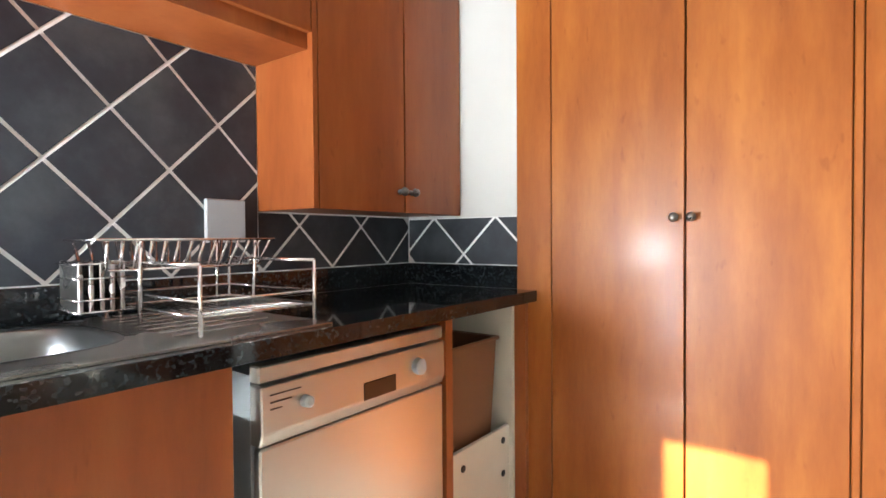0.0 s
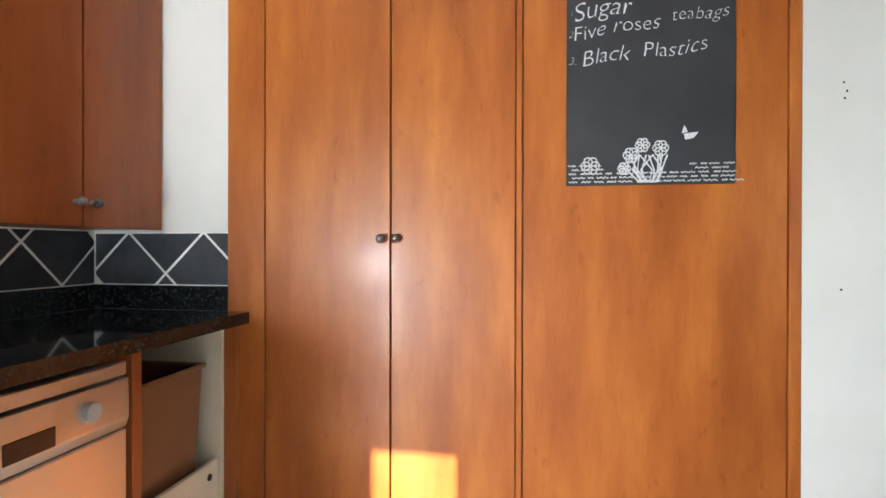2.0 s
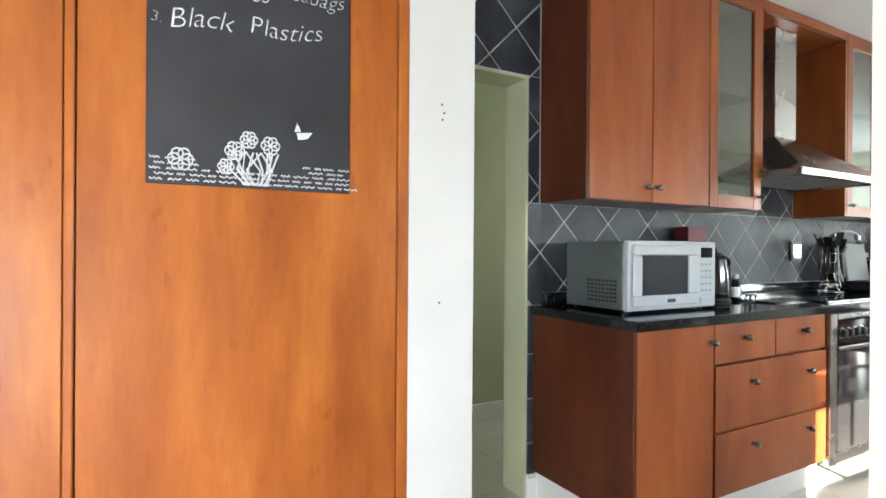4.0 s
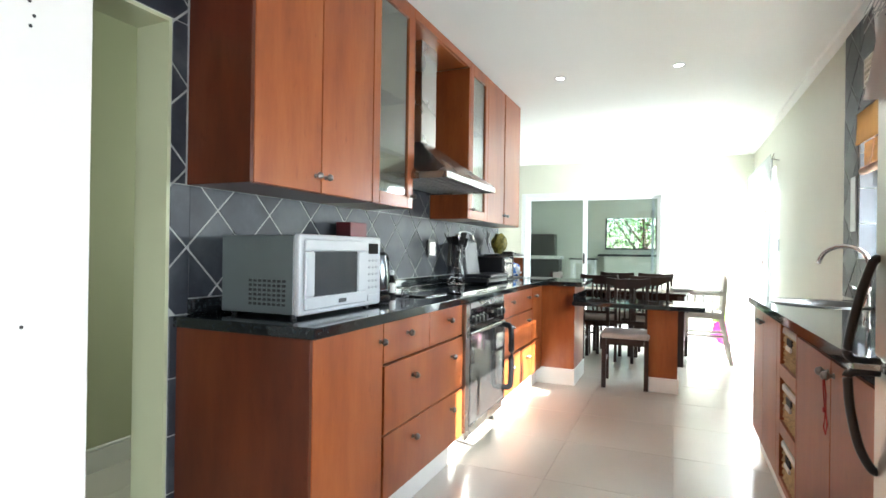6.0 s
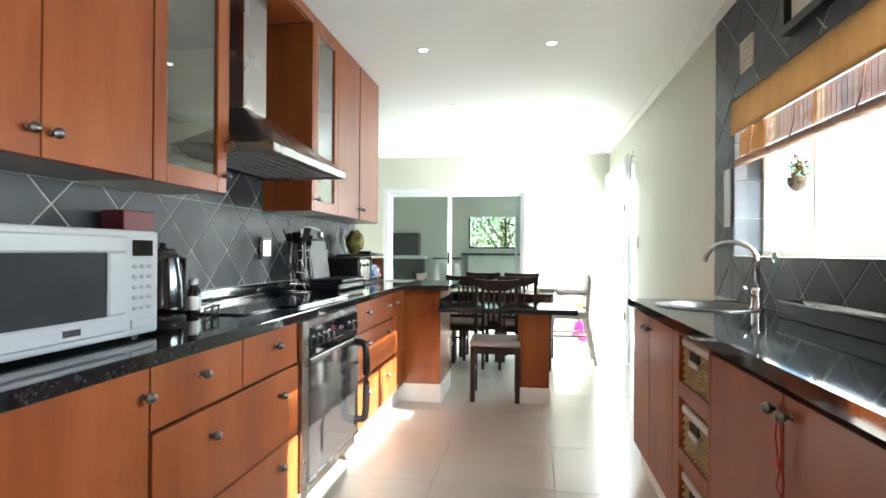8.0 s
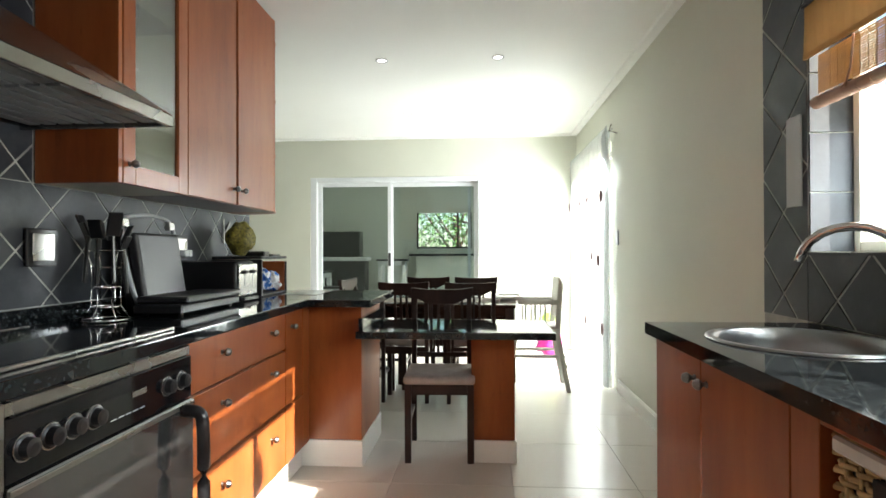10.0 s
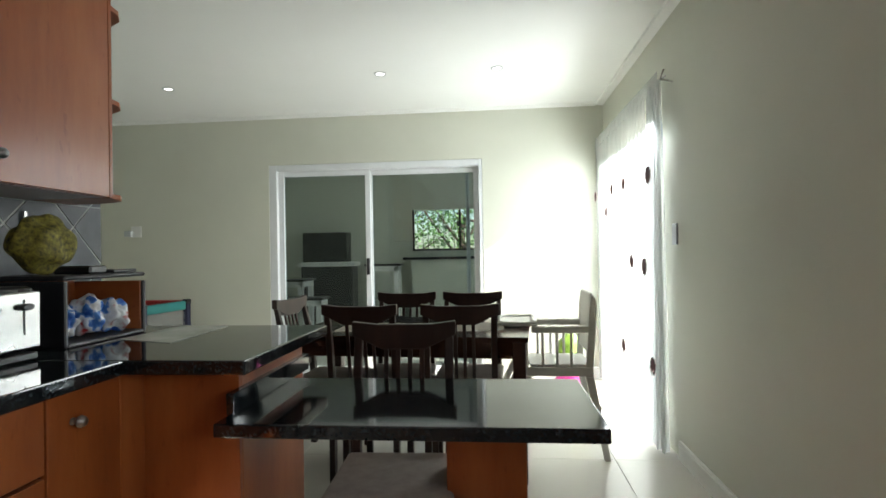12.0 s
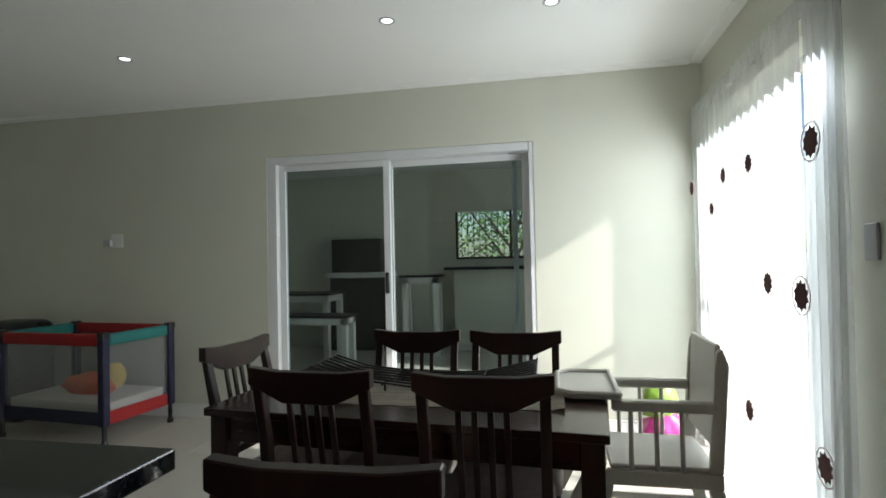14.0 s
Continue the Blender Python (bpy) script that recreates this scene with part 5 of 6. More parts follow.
part("lining", join(boxes((-0.56, SX - 0.004, 1.7, 1.714, 0.0, 0.85)), boxes((-0.57, -0.56, 1.321, 1.714, 0, 0.85)), boxes((-0.56, SX - 0.01, 1.321, 1.699, 0.0, 0.03))), MELAMINE, u, "cream inner lining")
part("top_rail", bbox(SX - 0.018, SX, 1.3205, 1.7145, 0.845, 0.861, 0.001), CHERRY, u)
fl = part("flap", bev(prism([(1.322, 0.05), (1.713, 0.05), (1.713, 0.405), (1.322, 0.405)], SX - 0.035, SX - 0.02, "x"), 0.0015), MELAMINE, u, "cream flap with dark hinge plugs")
for y, z in ((1.40, 0.345), (1.655, 0.36), (1.655, 0.24)):
    part("plug", lathe([(0.012, 0), (0.012, 0.003), (0.008, 0.004)], n=14), BLACK, fl, move=Matrix.Translation((SX - 0.020, y, z)) @ Matrix.Rotation(radians(90), 4, "Y"))
bn = thing("waste_bin", (-0.26, 1.5, 0.03), "bronze plastic rectangular waste bin in the open cabinet", "bin")
o, i2 = [(-0.13, -0.13), (0.13, -0.13), (0.13, 0.13), (-0.13, 0.13)], []
bm = bmesh.new()
lowr = [bm.verts.new((-0.22 + x * 0.85, 1.51 + y * 0.95, 0.03)) for x, y in o]
hir = [bm.verts.new((-0.22 + x * 1.1, 1.51 + y * 1.18, 0.735)) for x, y in o]
inn = [bm.verts.new((-0.22 + x * 1.03, 1.51 + y * 1.11, 0.735)) for x, y in o]
inl = [bm.verts.new((-0.22 + x * 0.82, 1.51 + y * 0.92, 0.06)) for x, y in o]
for k in range(4):
    j = (k + 1) % 4
    bm.faces.new((lowr[k], lowr[j], hir[j], hir[k]))
    bm.faces.new((hir[k], hir[j], inn[j], inn[k]))
    bm.faces.new((inn[k], inn[j], inl[j], inl[k]))
bm.faces.new(lowr[::-1])
bm.faces.new(inl)
bmesh.ops.recalc_face_normals(bm, faces=bm.faces)
part("tub", bev(bm, 0.008, 2), BIN, bn)
part("rim", tube([(-0.22 + x * 1.11, 1.51 + y * 1.19, 0.73) for x, y in o], 0.008, 6, closed=True), BIN, bn)
one("worktop", slab_with_hole(-0.578, 0.045, -0.25, 1.757, 0.863, 0.902, SCX, SCY, 0.178, 0.232, 3.5), GRANITE, "dark polished granite worktop of the scullery", "worktop", "")
one("backsplash_upstand", join(bbox(-0.578, -0.558, -0.25, 1.736, 0.903, 0.988, 0.002), bbox(-0.578, -0.037, 1.738, 1.7585, 0.903, 0.988, 0.002)), GRANITE, "dark granite upstand along the scullery tiles", "worktop")
sk = thing("scullery_sink", (-0.28, 0.05, 0.903), "inset stainless steel sink with a wide draining edge", "sink")
part("edge", slab_with_hole(-0.50, 0.012, -0.24, 0.80, 0.903, 0.9075, SCX, SCY, 0.182, 0.236, 3.5), STEEL, sk, "flat steel surround with a bright front edge")
part("bowl", bowl_shape([(0.192, 0.246, 0.908), (0.184, 0.238, 0.909), (0.174, 0.228, 0.903), (0.166, 0.220, 0.86), (0.156, 0.210, 0.79), (0.12, 0.16, 0.765), (0.04, 0.05, 0.758)], SCX, SCY, 3.5), SINK_STEEL, sk, "deep brushed steel bowl", smooth=True)
for k in range(7):
    part("drain_groove", bbox(-0.44 + 0.055 * k, -0.432 + 0.055 * k, 0.50, 0.75, 0.9077, 0.9105, 0.0012), STEEL, sk, "raised draining rib")
u = thing("wall_cabinet", (-0.44, 1.41, 1.18), "cherry wall cabinet with two doors over the scullery counter", "cabinet", "scullery wall units")
part("body", boxes((-0.575, -0.32, 1.03, 1.755, 1.185, TOP - 0.01)), CHERRY, u)
part("side_panel", bbox(-0.575, -0.30, 1.01, 1.029, 1.183, TOP - 0.01, 0.0015), CHERRY, u)
for y0, y1, k in ((1.03, 1.415, 1.388), (1.417, 1.757, 1.448)):
    d = part("door", bbox(-0.319, -0.30, y0 + GAP, y1 - GAP, 1.183, TOP - 0.012, 0.0015), CHERRY, u)
    knob((-0.30, k, 1.255), (1, 0, 0), d)
u = thing("wall_cabinet", (-0.44, 0.3, 1.66), "short cherry wall cabinet above the scullery sink", "cabinet", "scullery wall units")
part("body", boxes((-0.575, -0.32, -0.25, 1.008, 1.645, TOP - 0.01)), CHERRY, u)
for y0, y1 in ((0.52, 1.009), (0.02, 0.518), (-0.25, 0.018)):
    part("door", bbox(-0.319, -0.30, y0 + GAP, y1 - GAP, 1.69, TOP - 0.012, 0.0015), CHERRY, u)
one("wall_socket", bbox(-0.571, -0.556, 0.825, 0.955, 1.085, 1.215, 0.004), WHITE_P, "white double wall socket on the dark tiles", "socket")


# dish rack
dk = thing("dish_rack", (-0.30, 0.72, 0.91), "two-tier chrome wire dish rack with a cutlery caddy", "dish rack")
RX0, RX1, RY0, RY1 = -0.40, -0.05, 0.525, 0.80
wires = [tube([(RX0, RY0, 0.945), (RX1, RY0, 0.945), (RX1, RY1, 0.945), (RX0, RY1, 0.945)], 0.003, 6, True)]
wires += [tube([(RX0, RY0, 0.975), (RX1, RY0, 0.975), (RX1, RY1, 0.975), (RX0, RY1, 0.975)], 0.003, 6, True)]
wires += [tube([(RX0, RY0 + 0.0222 * k, 0.942), (RX1, RY0 + 0.0222 * k, 0.942)], 0.0018, 5) for k in range(1, 13)]
for w in wires:
    part("tray_wire", w, CHROME, dk, "chrome tray wire", smooth=True)
for x, y in ((RX0, RY0), (RX1, RY0), (RX1, RY1), (RX0, RY1)):
    part("leg", tube([(x, y, 0.908), (x, y, 1.045)], 0.0045, 8), CHROME, dk, smooth=True)
for x in (RY0, RY1):
    part("hoop", tube([(RX0, x, 1.045), (RX1, x, 1.045)], 0.0045, 8), CHROME, dk, smooth=True)
up = [tube([(-0.47, 0.44, 1.095), (-0.27, 0.44, 1.095), (-0.27, 0.85, 1.095), (-0.47, 0.85, 1.095)], 0.0035, 6, True), tube([(-0.45, 0.47, 1.03), (-0.29, 0.47, 1.03), (-0.29, 0.82, 1.03), (-0.45, 0.82, 1.03)], 0.0035, 6, True)]
up += [tube([(-0.46, 0.455 + 0.030 * k, 1.095), (-0.44, 0.46 + 0.028 * k, 1.035), (-0.30, 0.46 + 0.028 * k, 1.035), (-0.28, 0.455 + 0.030 * k, 1.095)], 0.0042, 6) for k in range(14)]
for w in up:
    part("rack_wire", w, CHROME, dk, "chrome plate rack wire", smooth=True)
for x0, x1, y, z in ((-0.28, -0.29, 0.52, 0.91), (-0.46, -0.46, 0.52, 0.91), (-0.28, -0.29, 0.80, 0.91), (-0.46, -0.46, 0.80, 0.91)):
    part("upright", tube([(x0, y, 1.095), (x1, y, z)], 0.005, 8), CHROME, dk, smooth=True)
cd = [tube([(-0.42, 0.41, z), (-0.31, 0.41, z), (-0.31, 0.515, z), (-0.42, 0.515, z)], 0.002, 5, True) for z in (0.945, 0.970, 1.015, 1.045)]
part("caddy_wire", join(*cd), CHROME, dk, "wire cutlery caddy", smooth=True)
part("caddy_cup", join(*[bbox(-0.416, -0.314, 0.413 + 0.020 * k, 0.423 + 0.020 * k, 0.942, 1.050, 0.002) for k in range(5)]), STEEL, dk, "slotted steel cutlery cup")

# pantry doors
PYF = 1.742
for x0, x1, kx in ((0.102, 0.543, 0.516), (0.547, 0.952, 0.566)):
    d = thing("pantry_door", ((x0 + x1) / 2, PYF, 0), "tall cherry veneer pantry door, closed", "door", "pantry doors")
    part("leaf", bbox(x0 + 0.001, x1 - 0.001, PYF, PYF + 0.018, 0.08, 2.35, 0.002), CHERRY_WARM, d)
    knob((kx, PYF, 1.153), (0, -1, 0), d)
d = thing("pantry_door", (1.35, PYF, 0), "broad cherry veneer pantry door with a chalkboard on it", "door", "pantry doors")
part("leaf", bbox(0.975, 1.74, PYF, PYF + 0.018, 0.08, 2.35, 0.002), CHERRY_WARM, d)
structure("pantry_frame", join(bbox(-0.036, 0.100, PYF - 0.002, PYF + 0.016, 0, TOP - 0.005, 0.002), bbox(0.954, 0.973, PYF - 0.010, PYF + 0.018, 0, 2.38, 0.003), bbox(1.742, 1.775, PYF - 0.008, PYF + 0.018, 0, 2.38, 0.003), bbox(0.102, 1.773, PYF, PYF + 0.016, 2.385, TOP - 0.005, 0.002), bbox(0.102, 1.74, PYF + 0.01, PYF + 0.02, 0, 0.078, 0.002)), CHERRY_WARM, "cherry veneer frame of the pantry")
structure("pantry_inside", boxes((-0.03, 1.77, PYF + 0.022, PYF + 0.03, 0.0, TOP - 0.006)), CHERRY_SHADED, "closet back behind the doors, coloured dark as shade")

# chalkboard
cb = thing("chalkboard", (1.35, PYF, 1.31), "frameless chalkboard with a handwritten shopping list and drawn flowers", "chalkboard")
CBY = PYF - 0.008
part("board", bbox(1.108, 1.595, CBY, PYF - 0.0005, 1.315, 2.03, 0.002), CHALK, cb)


def writing(text, x, z, size, slant=0.0, parent=cb, label=""):
    cu = bpy.data.curves.new("writing", "FONT")
    cu.body, cu.size, cu.extrude, cu.shear, cu.offset = text, size, 0.0006, 0.25, -0.0013
    tmp = bpy.data.objects.new("tmp_text", cu)
    me = bpy.data.meshes.new_from_object(tmp)
    bpy.data.objects.remove(tmp)
    bm = bmesh.new()
    bm.from_mesh(me)
    rng = random.Random(len(text))
    for v in bm.verts:
        v.co += Vector((0.0022 * math.sin(v.co.y * 95 + v.co.x * 40), 0.005 * math.sin(v.co.x * 31 + len(text)), 0))
    m = Matrix.Translation((x, CBY - 0.0008, z)) @ Matrix.Rotation(radians(90), 4, "X") @ Matrix.Rotation(radians(slant), 4, "Z")
    return part("writing", bm, CHALKLINE, parent, label, move=m)


for text, x, z, size, slant in (("1", 1.112, 1.828, 0.032, 3), ("Sugar", 1.126, 1.823, 0.079, 5), ("2", 1.112, 1.766, 0.030, 3), ("Five roses", 1.124, 1.764, 0.064, 6), ("teabags", 1.412, 1.800, 0.055, 5), ("3.", 1.112, 1.684, 0.036, 3), ("Black", 1.150, 1.684, 0.068, 4), ("Plastics", 1.330, 1.698, 0.064, 4)):
    writing(text, x, z, size, slant, label="chalk handwriting")
rng = random.Random(11)
fl = []
for (cx, cz, r) in [(1.18, 1.375, 0.026), (1.30, 1.405, 0.022), (1.333, 1.435, 0.020), (1.385, 1.425, 0.022), (1.28, 1.365, 0.018)]:
    for k in range(6):
        a = k * math.pi / 3
        c = Vector((cx + r * 0.55 * math.cos(a), cz + r * 0.55 * math.sin(a)))
        fl.append(tube([(c.x + r * 0.5 * math.cos(b), CBY - 0.0009, c.y + r * 0.5 * math.sin(b)) for b in [j * math.pi / 5 for j in range(10)]], 0.0021, 4, True))
for k in range(14):
    x = 1.29 + 0.009 * k
    fl.append(tube([(1.345 + 0.004 * k - 0.02, CBY - 0.0009, 1.322), (x + rng.uniform(-0.02, 0.02), CBY - 0.0009, 1.36), (x + rng.uniform(-0.03, 0.03), CBY - 0.0009, 1.405)], 0.0024, 4))
for i in range(5):
    part("drawn_flower", join(*fl[i * 6:i * 6 + 6]), CHALKLINE, cb, "white drawn flower")
part("drawn_stems", join(*fl[30:]), CHALKLINE, cb, "white drawn stems", kind="stuff")
sc = []
for r in range(5):
    z = 1.326 + 0.0125 * r
    x = 1.115 + 0.01 * (r % 2)
    while x < 1.585:
        if r > 2 and 1.20 < x < 1.44:
            x += 0.05
            continue
        w = rng.uniform(0.015, 0.04)
        sc.append(tube([(x + w * i / 7, CBY - 0.0009, z + 0.0028 * math.sin(i * 2.4 + x * 80)) for i in range(8)], 0.0017, 4))
        x += w + rng.uniform(0.004, 0.014)
part("drawn_scribble", join(*sc), CHALKLINE, cb, "rows of unreadable white scribble", kind="stuff")
bf = [prism([(1.445, 1.468), (1.452, 1.492), (1.462, 1.470)], CBY - 0.0014, CBY - 0.0004, "y"), prism([(1.450, 1.466), (1.492, 1.470), (1.478, 1.452), (1.455, 1.448)], CBY - 0.0014, CBY - 0.0004, "y")]
part("drawn_butterfly", join(*bf), CHALKLINE, cb, "small white butterfly drawing")

# screw holes in the white wall end
for x, z in ((1.885, 1.60), (1.893, 1.575), (1.887, 1.555), (1.880, 1.005)):
    one("screw_hole", lathe([(0.0035, 0), (0.0035, 0.0006)], n=10), BLACK, "small dark screw hole in the white wall end", "hole", "screw holes").matrix_world = Matrix.Translation((x, 1.7396, z)) @ Matrix.Rotation(radians(90), 4, "X")


# ---- things on the cooking counter ----
CT = 0.903


def shifted(bm, by):
    bmesh.ops.translate(bm, vec=by, verts=bm.verts)
    return bm


m = thing("microwave", (3.1, 2.03, CT), "white microwave oven with grey metal casing on the counter", "microwave")
part("casing", bbox(2.826, 3.39, 1.895, 2.235, CT + 0.012, 1.203, 0.004), CASING, m, "dark grey metal casing")
part("front", join(bbox(2.822, 3.392, 1.868, 1.894, CT + 0.010, 1.207, 0.008, 2)), WHITE_P, m, "white plastic front")
ring = join(bbox(2.845, 3.255, 1.856, 1.8675, 1.145, 1.19, 0.005), bbox(2.845, 3.255, 1.856, 1.8675, CT + 0.028, CT + 0.075, 0.005), bbox(2.845, 2.90, 1.856, 1.8675, CT + 0.076, 1.144, 0.005), bbox(3.19, 3.255, 1.856, 1.8675, CT + 0.076, 1.144, 0.005))
md = part("microwave_door", ring, WHITE_P, m, "white moulded door frame")
part("window", bbox(2.90, 3.19, 1.862, 1.8672, CT + 0.07, 1.15, 0.002), MW_GLASS, md, "dark door window")
part("display", bbox(3.285, 3.365, 1.8655, 1.8678, 1.135, 1.18, 0.001), BLACKGLASS, m)
for r in range(5):
    for c in range(3):
        part("button", lathe([(0.0085, 0), (0.0085, 0.002), (0.006, 0.003)], n=14), GREY_METAL, m, move=Matrix.Translation((3.296 + c * 0.029, 1.8678, 1.106 - r * 0.029)) @ Matrix.Rotation(radians(90), 4, "X") @ Matrix.Diagonal((1.2, 0.7, 1, 1)))
part("open_button", bbox(3.28, 3.37, 1.864, 1.8678, CT + 0.028, CT + 0.056, 0.003), WHITE_P, m)
part("name_plate", bbox(3.05, 3.10, 1.853, 1.8565, CT + 0.042, CT + 0.058, 0.001), CHARCOAL, m, "small dark plate")
part("vent", join(*[bbox(2.8245, 2.8262, 1.93 + 0.022 * i, 1.946 + 0.022 * i, 0.945 + 0.017 * j, 0.955 + 0.017 * j, 0.0004) for i in range(8) for j in range(6)]), BLACK, m, "punched vent slots")
for x in (2.86, 3.35):
    for y in (1.92, 2.20):
        part("foot", cyl((x, y, CT), (x, y, CT + 0.012), 0.012, n=10), BLACK, m)
one("tea_box", bbox(3.65, 3.81, 2.20, 2.29, 1.215, 1.295, 0.003), plain("maroon_card", (0.12, 0.012, 0.018), 0.5), "small maroon box on a wall ledge above the counter", "box")
one("ledge", bbox(3.63, 3.83, 2.19, 2.3015, 1.203, 1.213, 0.002), CHARCOAL, "small dark ledge on the tiles", "shelf")

k = thing("kettle", (3.60, 2.03, CT), "black and steel electric kettle", "kettle")
part("base", lathe([(0.075, 0), (0.078, 0.012), (0.07, 0.02)], (3.655, 2.05, CT), 24), BLACK, k)
part("jug", lathe([(0.070, 0.021), (0.074, 0.05), (0.066, 0.15), (0.055, 0.22), (0.052, 0.235)], (3.655, 2.05, CT), 28), DARK_STEEL, k, smooth=True)
part("lid", lathe([(0.052, 0.236), (0.040, 0.252), (0.012, 0.256), (0.012, 0.272), (0.004, 0.275)], (3.655, 2.05, CT), 24), BLACK, k, smooth=True)
part("handle", tube([(3.69, 2.04, CT + 0.225), (3.74, 2.03, CT + 0.215), (3.755, 2.03, CT + 0.14), (3.738, 2.03, CT + 0.06), (3.71, 2.04, CT + 0.05)], 0.011, 8), BLACK, k, smooth=True)
for i, (x, y, lab) in enumerate(((3.84, 2.06, "small dark syrup bottle with a white label"), (3.90, 2.09, "small dark syrup bottle with a blue and white label"))):
    b = thing("medicine_bottle", (x, y, CT), lab, "bottle", "bottles on the cooking counter")
    part("bottle", lathe([(0.021, 0), (0.023, 0.006), (0.023, 0.088), (0.011, 0.105), (0.011, 0.115)], (x, y, CT), 18), BLACKGLASS, b, smooth=True)
    part("wrap", lathe([(0.0235, 0.02), (0.0238, 0.022), (0.0238, 0.07), (0.0235, 0.072)], (x, y, CT), 18), WHITE_P if i else PAPER, b, "printed label")
    part("cap", lathe([(0.013, 0.115), (0.013, 0.135), (0.010, 0.137)], (x, y, CT), 14), WHITE_P, b)
kh = thing("napkin_holder", (3.80, 1.97, CT), "low black wire holder lying on the counter", "holder")
part("wire", join(*[tube([(3.72 + dx, 1.93, CT + 0.004), (3.72 + dx, 1.93, CT + 0.04), (3.80 + dx, 1.95, CT + 0.04), (3.80 + dx, 1.95, CT + 0.004)], 0.0035, 6) for dx in (0.0, 0.04)], tube([(3.70, 1.93, CT + 0.006), (3.86, 1.96, CT + 0.006)], 0.0035, 6)), BLACK, kh, smooth=True)
tr = thing("glass_board", (3.93, 2.06, CT), "flat dark glass board lying on the granite", "board")
part("board", bbox(3.86, 4.14, 1.86, 2.24, CT, CT + 0.007, 0.002), BLACKGLASS, tr)

# utensil stand
UX, UY = 4.99, 2.14
us = thing("utensil_stand", (UX, UY, CT), "wire utensil holder full of black kitchen tools", "utensil holder")
wires = [tube([(UX + r * math.cos(a), UY + r * math.sin(a), CT + z) for a in [j * math.pi / 8 for j in range(16)]], 0.003, 6, True) for r, z in ((0.075, 0.004), (0.045, 0.05), (0.045, 0.12), (0.045, 0.19), (0.06, 0.25))]
wires += [tube([(UX + 0.075 * math.cos(a), UY + 0.075 * math.sin(a), CT + 0.004), (UX + 0.045 * math.cos(a), UY + 0.045 * math.sin(a), CT + 0.05), (UX + 0.045 * math.cos(a), UY + 0.045 * math.sin(a), CT + 0.19), (UX + 0.06 * math.cos(a), UY + 0.06 * math.sin(a), CT + 0.25)], 0.003, 6) for a in [j * math.pi / 3 for j in range(6)]]
for w in wires:
    part("cage_wire", w, CHROME, us, "chrome wire", smooth=True)
rng = random.Random(5)
for j in range(8):
    a = j * 0.785 + 0.2
    c, sn = math.cos(a), math.sin(a)
    top = CT + 0.255 + rng.uniform(0, 0.05)
    p0 = Vector((UX + 0.058 * c, UY + 0.058 * sn, top))
    p1 = Vector((UX + 0.070 * c, UY + 0.070 * sn, top - 0.16))
    hd = bev(boxes((-0.024, 0.024, -0.004, 0.004, 0, 0.05 + 0.02 * (j % 3))), 0.0035)
    q = Vector((c * 0.4, sn * 0.4, 1)).to_track_quat("Z", "Y").to_matrix().to_4x4()
    bmesh.ops.transform(hd, matrix=Matrix.Translation(p0) @ q, verts=hd.verts)
    part("utensil", join(tube([p1, p0], 0.0065, 6), hd), BLACK, us, "black kitchen tool")

# sandwich press standing upright
sp = thing("sandwich_press", (5.35, 2.17, CT), "black and grey sandwich press standing on end against the tiles", "sandwich press")
lean = Matrix.Translation((0, 2.17, CT)) @ Matrix.Rotation(radians(-9), 4, "X") @ Matrix.Translation((0, -2.17, -CT))
part("plate", bev(boxes((5.215, 5.52, 2.13, 2.175, CT + 0.035, CT + 0.325)), 0.014, 3), CHARCOAL, sp, "dark grey cooking plate cover", smooth=False, move=lean)
part("plate", bev(boxes((5.205, 5.53, 2.178, 2.215, CT + 0.02, CT + 0.33)), 0.014, 3), BLACK, sp, move=lean)
part("handle", tube(curve_through([(5.20, 2.155, CT + 0.03), (5.172, 2.155, CT + 0.14), (5.162, 2.155, CT + 0.26), (5.175, 2.155, CT + 0.36), (5.22, 2.155, CT + 0.392), (5.36, 2.155, CT + 0.405), (5.48, 2.155, CT + 0.392), (5.515, 2.155, CT + 0.36), (5.525, 2.155, CT + 0.33)], 4), 0.009, 8), GREY_METAL, sp, "arched grey handle", smooth=True, move=lean)
for x in (5.185, 5.50):
    part("clamp", bev(boxes((x - 0.022, x + 0.022, 2.142, 2.17, CT + 0.345, CT + 0.385)), 0.006, 2), STEEL, sp, "steel handle clamp", move=lean)
gr = thing("contact_grill", (5.38, 2.02, CT), "flat black contact grill lying on the counter", "grill")
part("lower", bbox(5.12, 5.60, 1.93, 2.13, CT + 0.008, CT + 0.045, 0.006), BLACK, gr)
part("upper", bbox(5.14, 5.60, 1.92, 2.13, CT + 0.047, CT + 0.072, 0.006), CHARCOAL, gr)
for x in (5.16, 5.56):
    for y in (1.96, 2.10):
        part("foot", cyl((x, y, CT), (x, y, CT + 0.009), 0.01, n=10), BLACK, gr)
for x, z, lab in ((4.90, 1.165, "black framed wall socket on the slate tiles"), (5.75, 1.17, "double wall socket with plugs on the slate tiles")):
    sck = thing("wall_socket", (x, 2.31, z), lab, "socket", "sockets on the slate tiles")
    part("frame", bbox(x - 0.062, x + 0.062, 2.304, 2.317, z - 0.065, z + 0.065, 0.003), BLACK, sck)
    part("plate", bbox(x - 0.045, x + 0.045, 2.296, 2.3035, z - 0.048, z + 0.048, 0.003), STEEL, sck)
    if x > 5:
        part("plug", bbox(x - 0.035, x - 0.002, 2.26, 2.2955, z - 0.045, z - 0.01, 0.005), WHITE_P, sck)
        part("plug", bbox(x + 0.004, x + 0.037, 2.262, 2.2955, z - 0.045, z - 0.01, 0.005), WHITE_P, sck)

